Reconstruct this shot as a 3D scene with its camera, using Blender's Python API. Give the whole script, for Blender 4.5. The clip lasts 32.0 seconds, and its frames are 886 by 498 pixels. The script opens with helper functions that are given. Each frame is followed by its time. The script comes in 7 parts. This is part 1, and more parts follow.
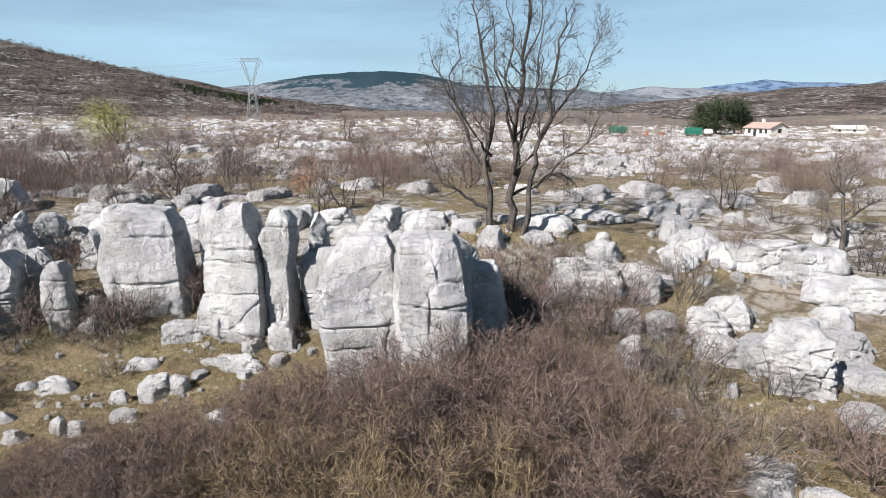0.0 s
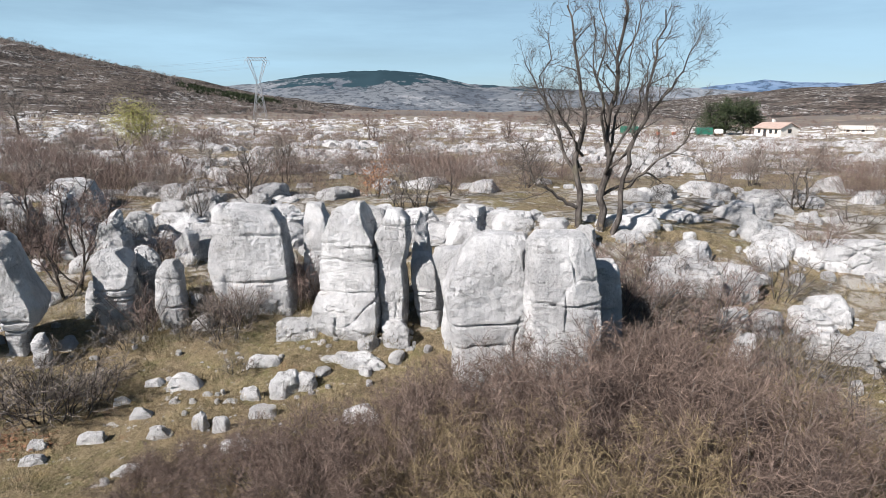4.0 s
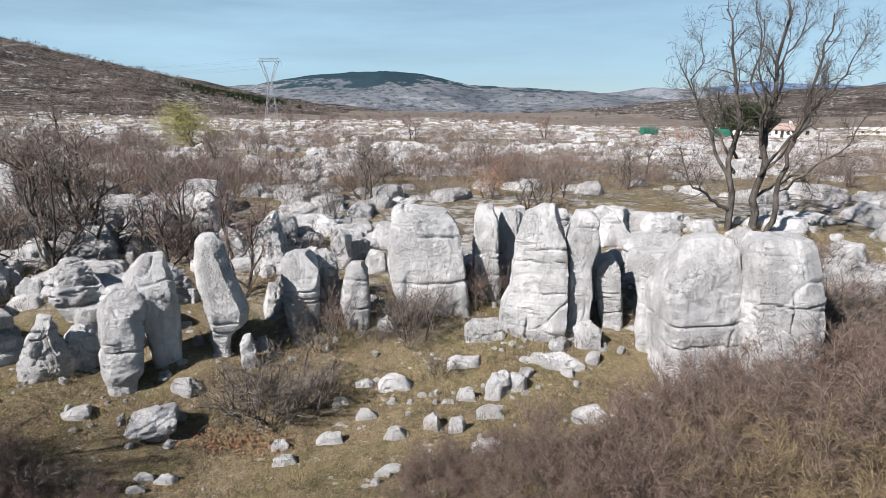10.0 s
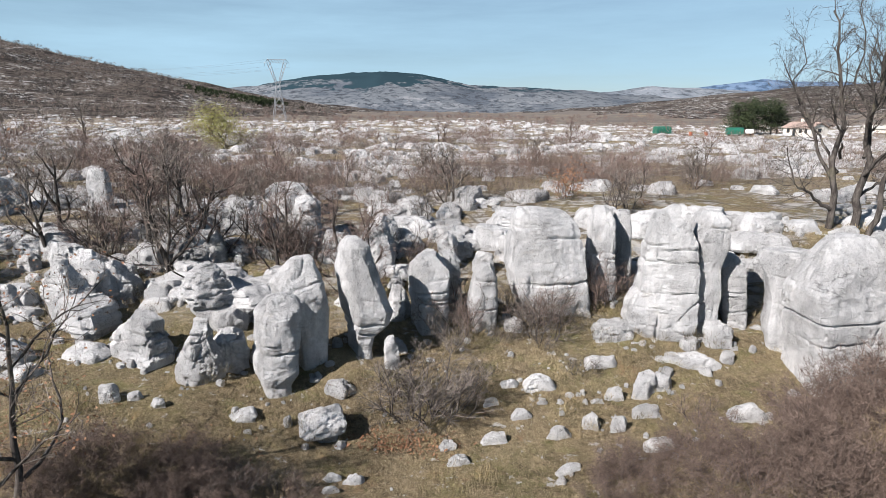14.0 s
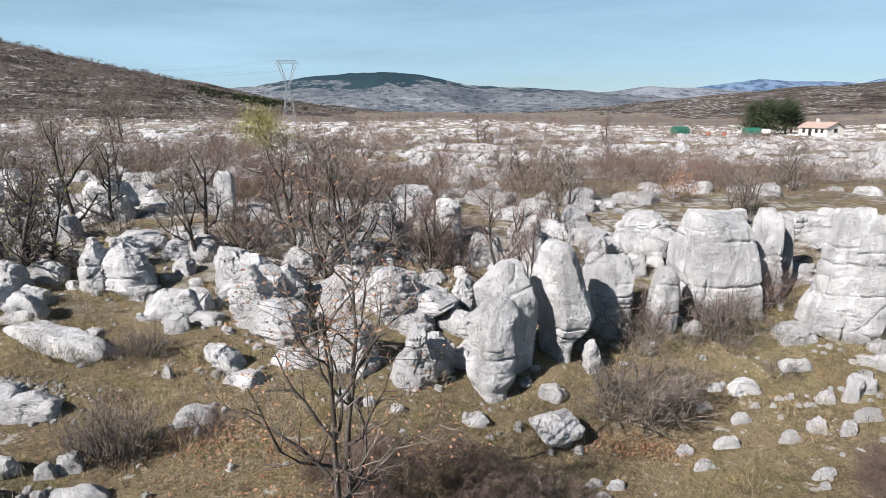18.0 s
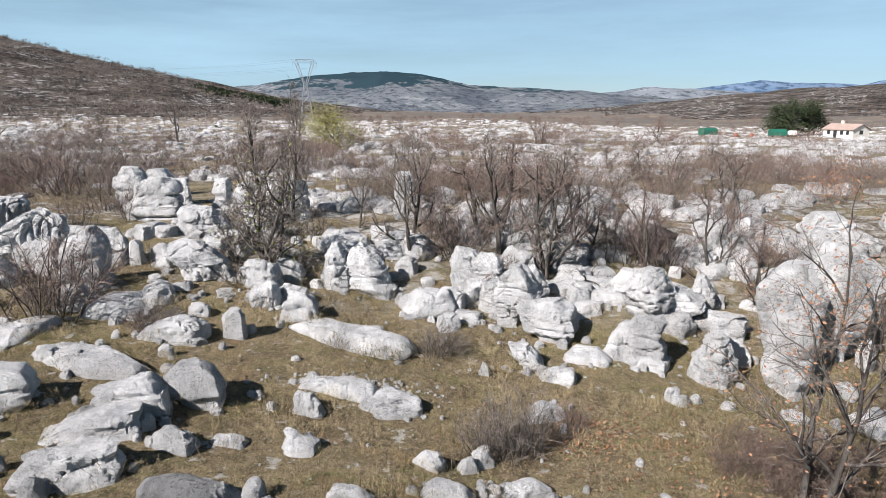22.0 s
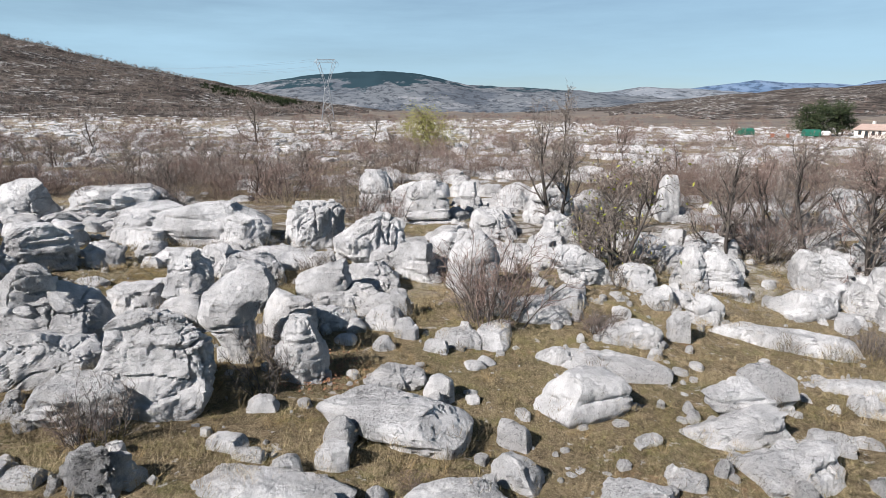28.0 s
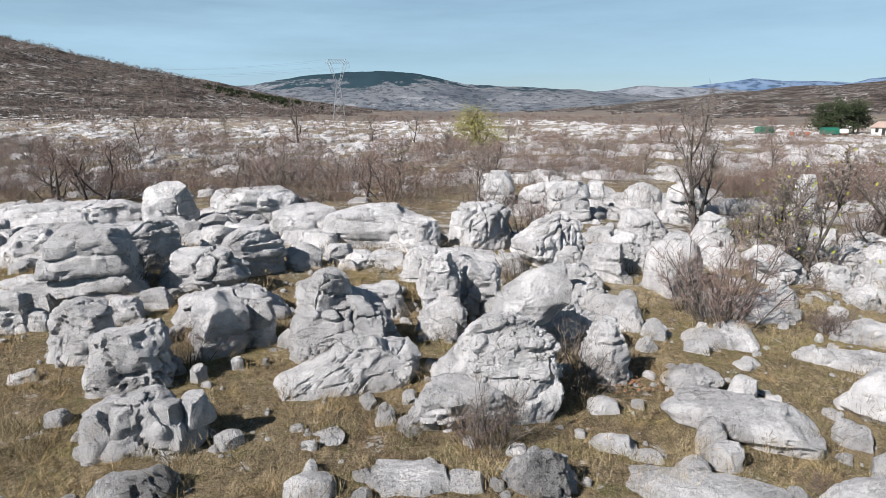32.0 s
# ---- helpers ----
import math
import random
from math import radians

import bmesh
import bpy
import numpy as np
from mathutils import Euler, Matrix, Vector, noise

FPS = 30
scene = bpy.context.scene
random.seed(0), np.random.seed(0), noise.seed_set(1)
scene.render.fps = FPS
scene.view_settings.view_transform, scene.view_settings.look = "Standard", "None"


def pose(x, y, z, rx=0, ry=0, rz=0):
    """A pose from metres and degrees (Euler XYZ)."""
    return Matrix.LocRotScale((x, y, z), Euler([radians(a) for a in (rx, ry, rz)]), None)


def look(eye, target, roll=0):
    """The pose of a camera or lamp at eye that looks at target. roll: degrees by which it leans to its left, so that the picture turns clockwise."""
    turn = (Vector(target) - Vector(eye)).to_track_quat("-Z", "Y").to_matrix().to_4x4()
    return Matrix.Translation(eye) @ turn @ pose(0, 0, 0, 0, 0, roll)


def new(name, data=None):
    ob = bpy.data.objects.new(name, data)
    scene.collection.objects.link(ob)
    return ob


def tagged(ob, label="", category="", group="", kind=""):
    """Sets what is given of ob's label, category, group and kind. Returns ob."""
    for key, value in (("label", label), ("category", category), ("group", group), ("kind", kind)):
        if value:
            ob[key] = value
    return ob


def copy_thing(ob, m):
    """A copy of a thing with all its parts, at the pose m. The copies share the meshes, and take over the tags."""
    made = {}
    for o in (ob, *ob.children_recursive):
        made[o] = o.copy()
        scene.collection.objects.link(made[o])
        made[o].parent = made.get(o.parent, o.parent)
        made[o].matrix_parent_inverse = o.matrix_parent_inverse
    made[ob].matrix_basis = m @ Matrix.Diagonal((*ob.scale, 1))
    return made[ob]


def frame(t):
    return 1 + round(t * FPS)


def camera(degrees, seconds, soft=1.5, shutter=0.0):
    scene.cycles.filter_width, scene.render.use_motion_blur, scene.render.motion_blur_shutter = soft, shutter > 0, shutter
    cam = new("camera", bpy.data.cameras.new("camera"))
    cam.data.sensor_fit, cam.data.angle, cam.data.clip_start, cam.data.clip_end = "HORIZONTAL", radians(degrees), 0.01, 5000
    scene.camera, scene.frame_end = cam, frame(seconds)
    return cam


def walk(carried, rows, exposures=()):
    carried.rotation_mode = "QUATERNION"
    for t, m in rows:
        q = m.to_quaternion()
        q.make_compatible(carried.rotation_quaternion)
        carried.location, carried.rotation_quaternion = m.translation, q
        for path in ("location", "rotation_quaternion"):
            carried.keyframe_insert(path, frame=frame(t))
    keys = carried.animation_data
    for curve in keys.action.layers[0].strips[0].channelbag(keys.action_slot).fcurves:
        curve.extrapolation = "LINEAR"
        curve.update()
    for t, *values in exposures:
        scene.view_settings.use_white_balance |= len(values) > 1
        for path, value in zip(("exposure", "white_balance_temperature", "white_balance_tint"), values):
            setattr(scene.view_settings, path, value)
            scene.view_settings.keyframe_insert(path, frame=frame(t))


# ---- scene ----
cam = camera(73.0, 32.0, soft=0.5)
METRES, EYE, TILT, LEAN, TURN = 42.0, 6.3, -13.0, 0.0, 0.0
ROWS = [
    (0.0, 0.0000, 0.0000, 0.0000, 0.00, 0.00, -0.00),
    (0.5, -0.0088, -0.0005, -0.0002, -0.01, -0.02, 0.00),
    (1.0, -0.0182, -0.0011, -0.0001, -0.01, -0.02, -0.00),
    (1.5, -0.0273, -0.0016, 0.0001, -0.03, -0.02, -0.03),
    (2.0, -0.0363, -0.0023, 0.0002, -0.05, -0.02, -0.06),
    (2.5, -0.0456, -0.0029, -0.0000, -0.08, -0.03, -0.05),
    (3.0, -0.0554, -0.0036, -0.0004, -0.08, -0.04, -0.07),
    (3.5, -0.0649, -0.0043, -0.0003, -0.09, -0.05, -0.09),
    (5.5, -0.1049, -0.0055, -0.0007, -0.15, -0.07, -0.15),
    (6.0, -0.1157, -0.0056, -0.0007, -0.19, -0.07, -0.19),
    (6.5, -0.1262, -0.0057, -0.0005, -0.21, -0.05, -0.21),
    (7.0, -0.1367, -0.0060, -0.0004, -0.23, -0.03, -0.22),
    (7.5, -0.1472, -0.0062, -0.0005, -0.25, -0.02, -0.24),
    (8.0, -0.1579, -0.0066, -0.0004, -0.26, -0.02, -0.28),
    (8.5, -0.1687, -0.0068, -0.0006, -0.23, -0.02, -0.23),
    (9.0, -0.1794, -0.0072, -0.0005, -0.23, -0.01, -0.22),
    (9.5, -0.1901, -0.0072, -0.0004, -0.23, 0.01, -0.19),
    (10.0, -0.2004, -0.0072, -0.0001, -0.21, 0.02, -0.15),
    (10.5, -0.2104, -0.0076, 0.0001, -0.22, 0.03, -0.11),
    (11.0, -0.2207, -0.0085, 0.0000, -0.21, 0.02, -0.06),
    (11.5, -0.2315, -0.0093, 0.0003, -0.18, 0.02, -0.03),
    (12.0, -0.2427, -0.0101, 0.0005, -0.18, 0.01, 0.01),
    (12.5, -0.2539, -0.0105, 0.0005, -0.20, 0.03, 0.04),
    (13.0, -0.2645, -0.0107, 0.0006, -0.22, 0.04, 0.07),
    (13.5, -0.2759, -0.0109, 0.0008, -0.22, 0.03, 0.14),
    (14.0, -0.2876, -0.0109, 0.0010, -0.23, 0.03, 0.21),
    (14.5, -0.3000, -0.0109, 0.0012, -0.26, 0.03, 0.27),
    (16.5, -0.3575, -0.0103, 0.0025, -0.32, 0.09, 0.49),
    (17.0, -0.3749, -0.0099, 0.0027, -0.36, 0.10, 0.48),
    (17.5, -0.3936, -0.0095, 0.0031, -0.39, 0.08, 0.41),
    (18.0, -0.4133, -0.0094, 0.0039, -0.44, 0.06, 0.37),
    (18.5, -0.4338, -0.0092, 0.0042, -0.46, 0.06, 0.35),
    (19.0, -0.4550, -0.0088, 0.0046, -0.50, 0.05, 0.28),
    (19.5, -0.4766, -0.0092, 0.0046, -0.53, 0.09, 0.32),
    (20.0, -0.4989, -0.0100, 0.0046, -0.53, 0.08, 0.32),
    (20.5, -0.5214, -0.0109, 0.0047, -0.56, 0.06, 0.28),
    (21.0, -0.5437, -0.0122, 0.0050, -0.52, 0.04, 0.21),
    (21.5, -0.5667, -0.0129, 0.0049, -0.52, 0.03, 0.16),
    (22.0, -0.5897, -0.0138, 0.0049, -0.55, 0.03, 0.12),
    (22.5, -0.6122, -0.0140, 0.0051, -0.60, 0.03, 0.13),
    (23.0, -0.6345, -0.0147, 0.0051, -0.62, 0.04, 0.12),
    (23.5, -0.6569, -0.0150, 0.0054, -0.65, 0.03, 0.11),
    (24.0, -0.6794, -0.0155, 0.0053, -0.69, 0.01, 0.10),
    (24.5, -0.7017, -0.0159, 0.0060, -0.73, 0.01, 0.12),
    (25.0, -0.7241, -0.0163, 0.0063, -0.76, -0.01, 0.15),
    (25.5, -0.7463, -0.0168, 0.0063, -0.81, 0.00, 0.13),
    (27.5, -0.8365, -0.0149, 0.0083, -1.04, 0.00, 0.17),
    (28.0, -0.8593, -0.0148, 0.0088, -1.10, -0.01, 0.20),
    (28.5, -0.8807, -0.0149, 0.0091, -1.15, -0.02, 0.22),
    (29.0, -0.9010, -0.0147, 0.0093, -1.19, -0.01, 0.22),
    (29.5, -0.9197, -0.0143, 0.0097, -1.23, -0.03, 0.24),
    (30.0, -0.9374, -0.0142, 0.0100, -1.27, -0.03, 0.30),
    (30.5, -0.9544, -0.0141, 0.0099, -1.29, -0.03, 0.37),
    (31.0, -0.9707, -0.0138, 0.0102, -1.30, -0.03, 0.44),
    (31.5, -0.9866, -0.0136, 0.0108, -1.31, -0.03, 0.48),
    (32.0, -0.9995, -0.0134, 0.0109, -1.29, -0.04, 0.53),
]
walk(cam, [(t, pose(0, 0, EYE, TILT, LEAN, TURN) @ pose(METRES * x, METRES * y, METRES * z, 90 + pitch, roll, yaw)) for t, x, y, z, yaw, pitch, roll in ROWS],
     exposures=[(0.0, 1.08), (12.0, 1.02), (20.0, 1.04), (24.0, 1.01), (32.0, 0.93)])

# ---- light ----
SUN_EL, SUN_AZ = 38.0, 230.0          # degrees; azimuth clockwise from +y
to_sun = Vector((math.sin(radians(SUN_AZ)) * math.cos(radians(SUN_EL)), math.cos(radians(SUN_AZ)) * math.cos(radians(SUN_EL)), math.sin(radians(SUN_EL))))
world = bpy.data.worlds.new("sky")
scene.world = world
world.use_nodes = True
wn = world.node_tree.nodes
sky = wn.new("ShaderNodeTexSky")
sky.sky_type, sky.sun_disc = "NISHITA", False
sky.sun_elevation, sky.sun_rotation = radians(SUN_EL), radians(SUN_AZ)
sky.air_density, sky.dust_density, sky.ozone_density, sky.altitude = 1.0, 0.25, 3.0, 900
wl = world.node_tree.links
coord = wn.new("ShaderNodeTexCoord")
cmap = wn.new("ShaderNodeMapping")
cmap.inputs["Scale"].default_value = (0.8, 1.2, 7.0)
cloud = wn.new("ShaderNodeTexNoise")
cloud.inputs["Scale"].default_value, cloud.inputs["Detail"].default_value, cloud.inputs["Roughness"].default_value = 1.6, 7.0, 0.62
cramp = wn.new("ShaderNodeMapRange")
cramp.inputs[1].default_value, cramp.inputs[2].default_value, cramp.inputs[3].default_value, cramp.inputs[4].default_value = 0.34, 0.72, 0.42, 0.95
cmix = wn.new("ShaderNodeMix")
cmix.data_type = "RGBA"
cmix.inputs[7].default_value = (6.7, 10.3, 13.1, 1)
wl.new(coord.outputs["Generated"], cmap.inputs["Vector"])
wl.new(cmap.outputs[0], cloud.inputs["Vector"])
wl.new(cloud.outputs[0], cramp.inputs[0])
# thin cirrus and pale air, thickest towards the horizon all round
csep = wn.new("ShaderNodeSeparateXYZ")
chaze = wn.new("ShaderNodeMapRange")
chaze.inputs[1].default_value, chaze.inputs[2].default_value, chaze.inputs[3].default_value, chaze.inputs[4].default_value = 0.15, 0.5, 0.9, 0.08
cmul = wn.new("ShaderNodeMath")
cmul.operation = "MULTIPLY"
wl.new(coord.outputs["Generated"], csep.inputs[0])
wl.new(csep.outputs[2], chaze.inputs[0])
wl.new(chaze.outputs[0], cmul.inputs[0])
wl.new(cramp.outputs[0], cmul.inputs[1])
wl.new(cmul.outputs[0], cmix.inputs[0])
wl.new(sky.outputs[0], cmix.inputs[6])
wl.new(cmix.outputs[2], wn["Background"].inputs["Color"])
wn["Background"].inputs["Strength"].default_value = 0.0365
sun = new("sun", bpy.data.lights.new("sun", "SUN"))
sun.data.energy, sun.data.angle, sun.data.color = 5.0, radians(0.53), (1.0, 0.935, 0.90)
sun.matrix_world = look(to_sun * 50, (0, 0, 0))


# ---- materials ----
class Mat:
    """A small builder of node materials."""

    def __init__(self, name, rough=0.9, spec=0.2):
        self.m = bpy.data.materials.new(name)
        self.m.use_nodes = True
        self.n, self.l = self.m.node_tree.nodes, self.m.node_tree.links
        self.b = self.n["Principled BSDF"]
        self.b.inputs["Roughness"].default_value = rough
        self.b.inputs["Specular IOR Level"].default_value = spec
        self.pos = self.n.new("ShaderNodeNewGeometry").outputs["Position"]

    def scaled(self, sx, sy, sz, src=None):
        k = self.n.new("ShaderNodeMapping")
        k.inputs["Scale"].default_value = (sx, sy, sz)
        self.l.new(src or self.pos, k.inputs["Vector"])
        return k.outputs[0]

    def noise(self, scale, detail=5.0, rough=0.6, vec=None, warp=0.0):
        k = self.n.new("ShaderNodeTexNoise")
        k.inputs["Scale"].default_value, k.inputs["Detail"].default_value = scale, detail
        k.inputs["Roughness"].default_value, k.inputs["Distortion"].default_value = rough, warp
        self.l.new(vec or self.pos, k.inputs["Vector"])
        return k.outputs[0]

    def cells(self, scale, feature="F1", vec=None):
        k = self.n.new("ShaderNodeTexVoronoi")
        k.feature = feature
        k.inputs["Scale"].default_value = scale
        self.l.new(vec or self.pos, k.inputs["Vector"])
        return k.outputs["Distance"]

    def ramp(self, src, lo, hi, a=0.0, b=1.0):
        k = self.n.new("ShaderNodeMapRange")
        for i, v in enumerate((lo, hi, a, b)):
            k.inputs[i + 1].default_value = v
        self.l.new(src, k.inputs[0])
        return k.outputs[0]

    def math(self, op, a, b=0.5):
        k = self.n.new("ShaderNodeMath")
        k.operation = op
        for i, v in enumerate((a, b)):
            if isinstance(v, (int, float)):
                k.inputs[i].default_value = v
            else:
                self.l.new(v, k.inputs[i])
        return k.outputs[0]

    def mix(self, fac, a, b, blend="MIX"):
        k = self.n.new("ShaderNodeMix")
        k.data_type, k.blend_type = "RGBA", blend
        for i, v in ((0, fac), (6, a), (7, b)):
            if isinstance(v, (int, float)):
                k.inputs[i].default_value = v
            elif isinstance(v, tuple):
                k.inputs[i].default_value = (*v, 1)
            else:
                self.l.new(v, k.inputs[i])
        return k.outputs[2]

    def bump(self, height, strength=0.5, dist=0.05, after=None):
        k = self.n.new("ShaderNodeBump")
        k.inputs["Strength"].default_value, k.inputs["Distance"].default_value = strength, dist
        self.l.new(height, k.inputs["Height"])
        if after:
            self.l.new(after, k.inputs["Normal"])
        self.l.new(k.outputs[0], self.b.inputs["Normal"])
        return k.outputs[0]

    def paint(self, col):
        if isinstance(col, tuple):
            self.b.inputs["Base Color"].default_value = (*col, 1)
        else:
            self.l.new(col, self.b.inputs["Base Color"])
        return self.m

    def chance(self):
        return self.n.new("ShaderNodeObjectInfo").outputs["Random"]

    def island(self):
        return self.n.new("ShaderNodeNewGeometry").outputs["Random Per Island"]

    def up(self):
        k = self.n.new("ShaderNodeSeparateXYZ")
        self.l.new(self.n.new("ShaderNodeNewGeometry").outputs["Normal"], k.inputs[0])
        return k.outputs[2]


def limestone_material(name, light, dark, pits=1.0, island=False):
    m = Mat(name, 0.92, 0.12)
    big = m.noise(0.7, 6, 0.65)
    mid = m.noise(4.0, 9, 0.7)
    fine = m.noise(22.0, 8, 0.75)
    grit = m.noise(70.0, 5, 0.75)
    streak = m.noise(1.0, 7, 0.62, m.scaled(3.6, 3.6, 0.45))
    layer = m.noise(1.0, 7, 0.7, m.scaled(1.2, 1.2, 10.0), 0.4)
    worn = m.ramp(m.noise(0.9, 5, 0.6), 0.44, 0.60)
    # pale weathered skin, grey water stains and lichen bloom
    col = m.mix(m.ramp(big, 0.38, 0.62), light, tuple(c * 0.86 for c in light))
    col = m.mix(m.ramp(streak, 0.46, 0.62, 0.0, 0.7), col, dark)
    col = m.mix(m.ramp(mid, 0.49, 0.62, 0.0, 0.55), col, tuple(c * 0.9 for c in dark))
    col = m.mix(m.ramp(m.noise(1.9, 5, 0.6, m.scaled(1, 1, 1.6)), 0.62, 0.74, 0.0, 0.22), col, (0.50, 0.41, 0.28))
    # pitted, rough parts: pinhole shade painted in as dark specks, with mottled grit
    pit_shade = m.math("MULTIPLY", worn, m.ramp(fine, 0.55, 0.60, 0.0, 0.8))
    col = m.mix(pit_shade, col, tuple(c * 0.22 for c in dark))
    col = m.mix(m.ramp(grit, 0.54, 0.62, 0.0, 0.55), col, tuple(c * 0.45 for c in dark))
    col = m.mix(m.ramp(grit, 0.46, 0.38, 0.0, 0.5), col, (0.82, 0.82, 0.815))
    # hairline bedding cracks
    seam = m.math("ABSOLUTE", m.math("SUBTRACT", m.noise(1.0, 7, 0.55, m.scaled(0.55, 0.55, 2.6), 0.5), 0.5))
    seam = m.math("MULTIPLY", m.ramp(seam, 0.0, 0.009, 1.0, 0.0), m.ramp(m.noise(1.3, 3), 0.55, 0.62))
    joint = m.math("ABSOLUTE", m.math("SUBTRACT", m.noise(1.0, 6, 0.5, m.scaled(1.1, 1.1, 0.4), 0.3), 0.5))
    joint = m.math("MULTIPLY", m.ramp(joint, 0.0, 0.005, 1.0, 0.0), m.ramp(m.noise(0.9, 3), 0.58, 0.64))
    open_crack = m.math("MAXIMUM", seam, joint)
    col = m.mix(m.math("MULTIPLY", open_crack, 0.55), col, (0.10, 0.095, 0.09))
    tone = m.island() if island else m.chance()
    col = m.mix(m.ramp(tone, 0.0, 1.0, 0.0, 0.16), col, tuple(c * 0.7 for c in dark))
    h = m.math("ADD", m.math("MULTIPLY", mid, 0.9), m.math("MULTIPLY", m.math("MULTIPLY", fine, worn), 0.9))
    h = m.math("ADD", h, m.math("MULTIPLY", fine, 0.35))
    h = m.math("ADD", h, m.math("MULTIPLY", grit, 0.22))
    h = m.math("ADD", h, m.math("MULTIPLY", streak, 0.45))
    h = m.math("ADD", h, m.math("MULTIPLY", layer, 0.35))
    h = m.math("ADD", h, m.math("MULTIPLY", open_crack, -0.35))
    m.bump(h, 1.0 * pits, 0.16)
    return m.paint(col)


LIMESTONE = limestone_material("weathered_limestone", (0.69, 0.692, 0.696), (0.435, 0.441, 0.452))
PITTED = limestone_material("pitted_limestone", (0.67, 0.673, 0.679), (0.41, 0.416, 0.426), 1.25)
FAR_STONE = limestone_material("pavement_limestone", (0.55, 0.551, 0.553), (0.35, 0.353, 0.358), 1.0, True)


def twig_material(name, a, b):
    m = Mat(name, 0.85, 0.2)
    col = m.mix(m.island(), a, b)
    col = m.mix(m.ramp(m.noise(9.0, 4), 0.4, 0.7, 0, 0.5), col, tuple(c * 0.6 for c in a))
    return m.paint(col)


def bark_material(name, a, b, moss):
    m = Mat(name, 0.95, 0.1)
    n1 = m.noise(3.0, 6, 0.65, m.scaled(3, 3, 0.8))
    col = m.mix(m.ramp(n1, 0.4, 0.65), a, b)
    col = m.mix(m.ramp(m.noise(1.7, 4), 0.58, 0.72, 0, 0.6), col, moss)
    m.bump(n1, 0.9, 0.04)
    return m.paint(col)


BARK = bark_material("oak_bark", (0.04, 0.035, 0.032), (0.115, 0.103, 0.093), (0.15, 0.14, 0.095))
TWIG_RED = twig_material("reddish_twigs", (0.105, 0.075, 0.065), (0.24, 0.18, 0.155))
TWIG_GREY = twig_material("grey_twigs", (0.06, 0.05, 0.045), (0.27, 0.235, 0.205))
TWIG_BROWN = twig_material("brown_thicket_twigs", (0.05, 0.036, 0.031), (0.225, 0.168, 0.138))
TWIG_WEED = twig_material("dead_weeds", (0.085, 0.07, 0.04), (0.26, 0.21, 0.13))
TWIG_TAN = twig_material("tan_twigs", (0.11, 0.082, 0.05), (0.27, 0.215, 0.125))
LEAF_RUST = twig_material("dry_oak_leaves", (0.20, 0.095, 0.052), (0.33, 0.19, 0.115))
LEAF_YELLOW = twig_material("fresh_yellow_leaves", (0.15, 0.15, 0.045), (0.27, 0.26, 0.09))
LEAF_GREEN = twig_material("mistletoe_leaves", (0.16, 0.20, 0.03), (0.30, 0.30, 0.06))
NEEDLES = twig_material("dark_pine_needles", (0.014, 0.024, 0.011), (0.05, 0.062, 0.028))
GRASS_DRY = twig_material("dry_grass_blades", (0.26, 0.20, 0.115), (0.47, 0.39, 0.24))
GRASS_GOLD = twig_material("golden_tussock_blades", (0.20, 0.14, 0.065), (0.46, 0.34, 0.17))
GRASS_OLIVE = twig_material("olive_grass_blades", (0.15, 0.135, 0.055), (0.29, 0.25, 0.12))


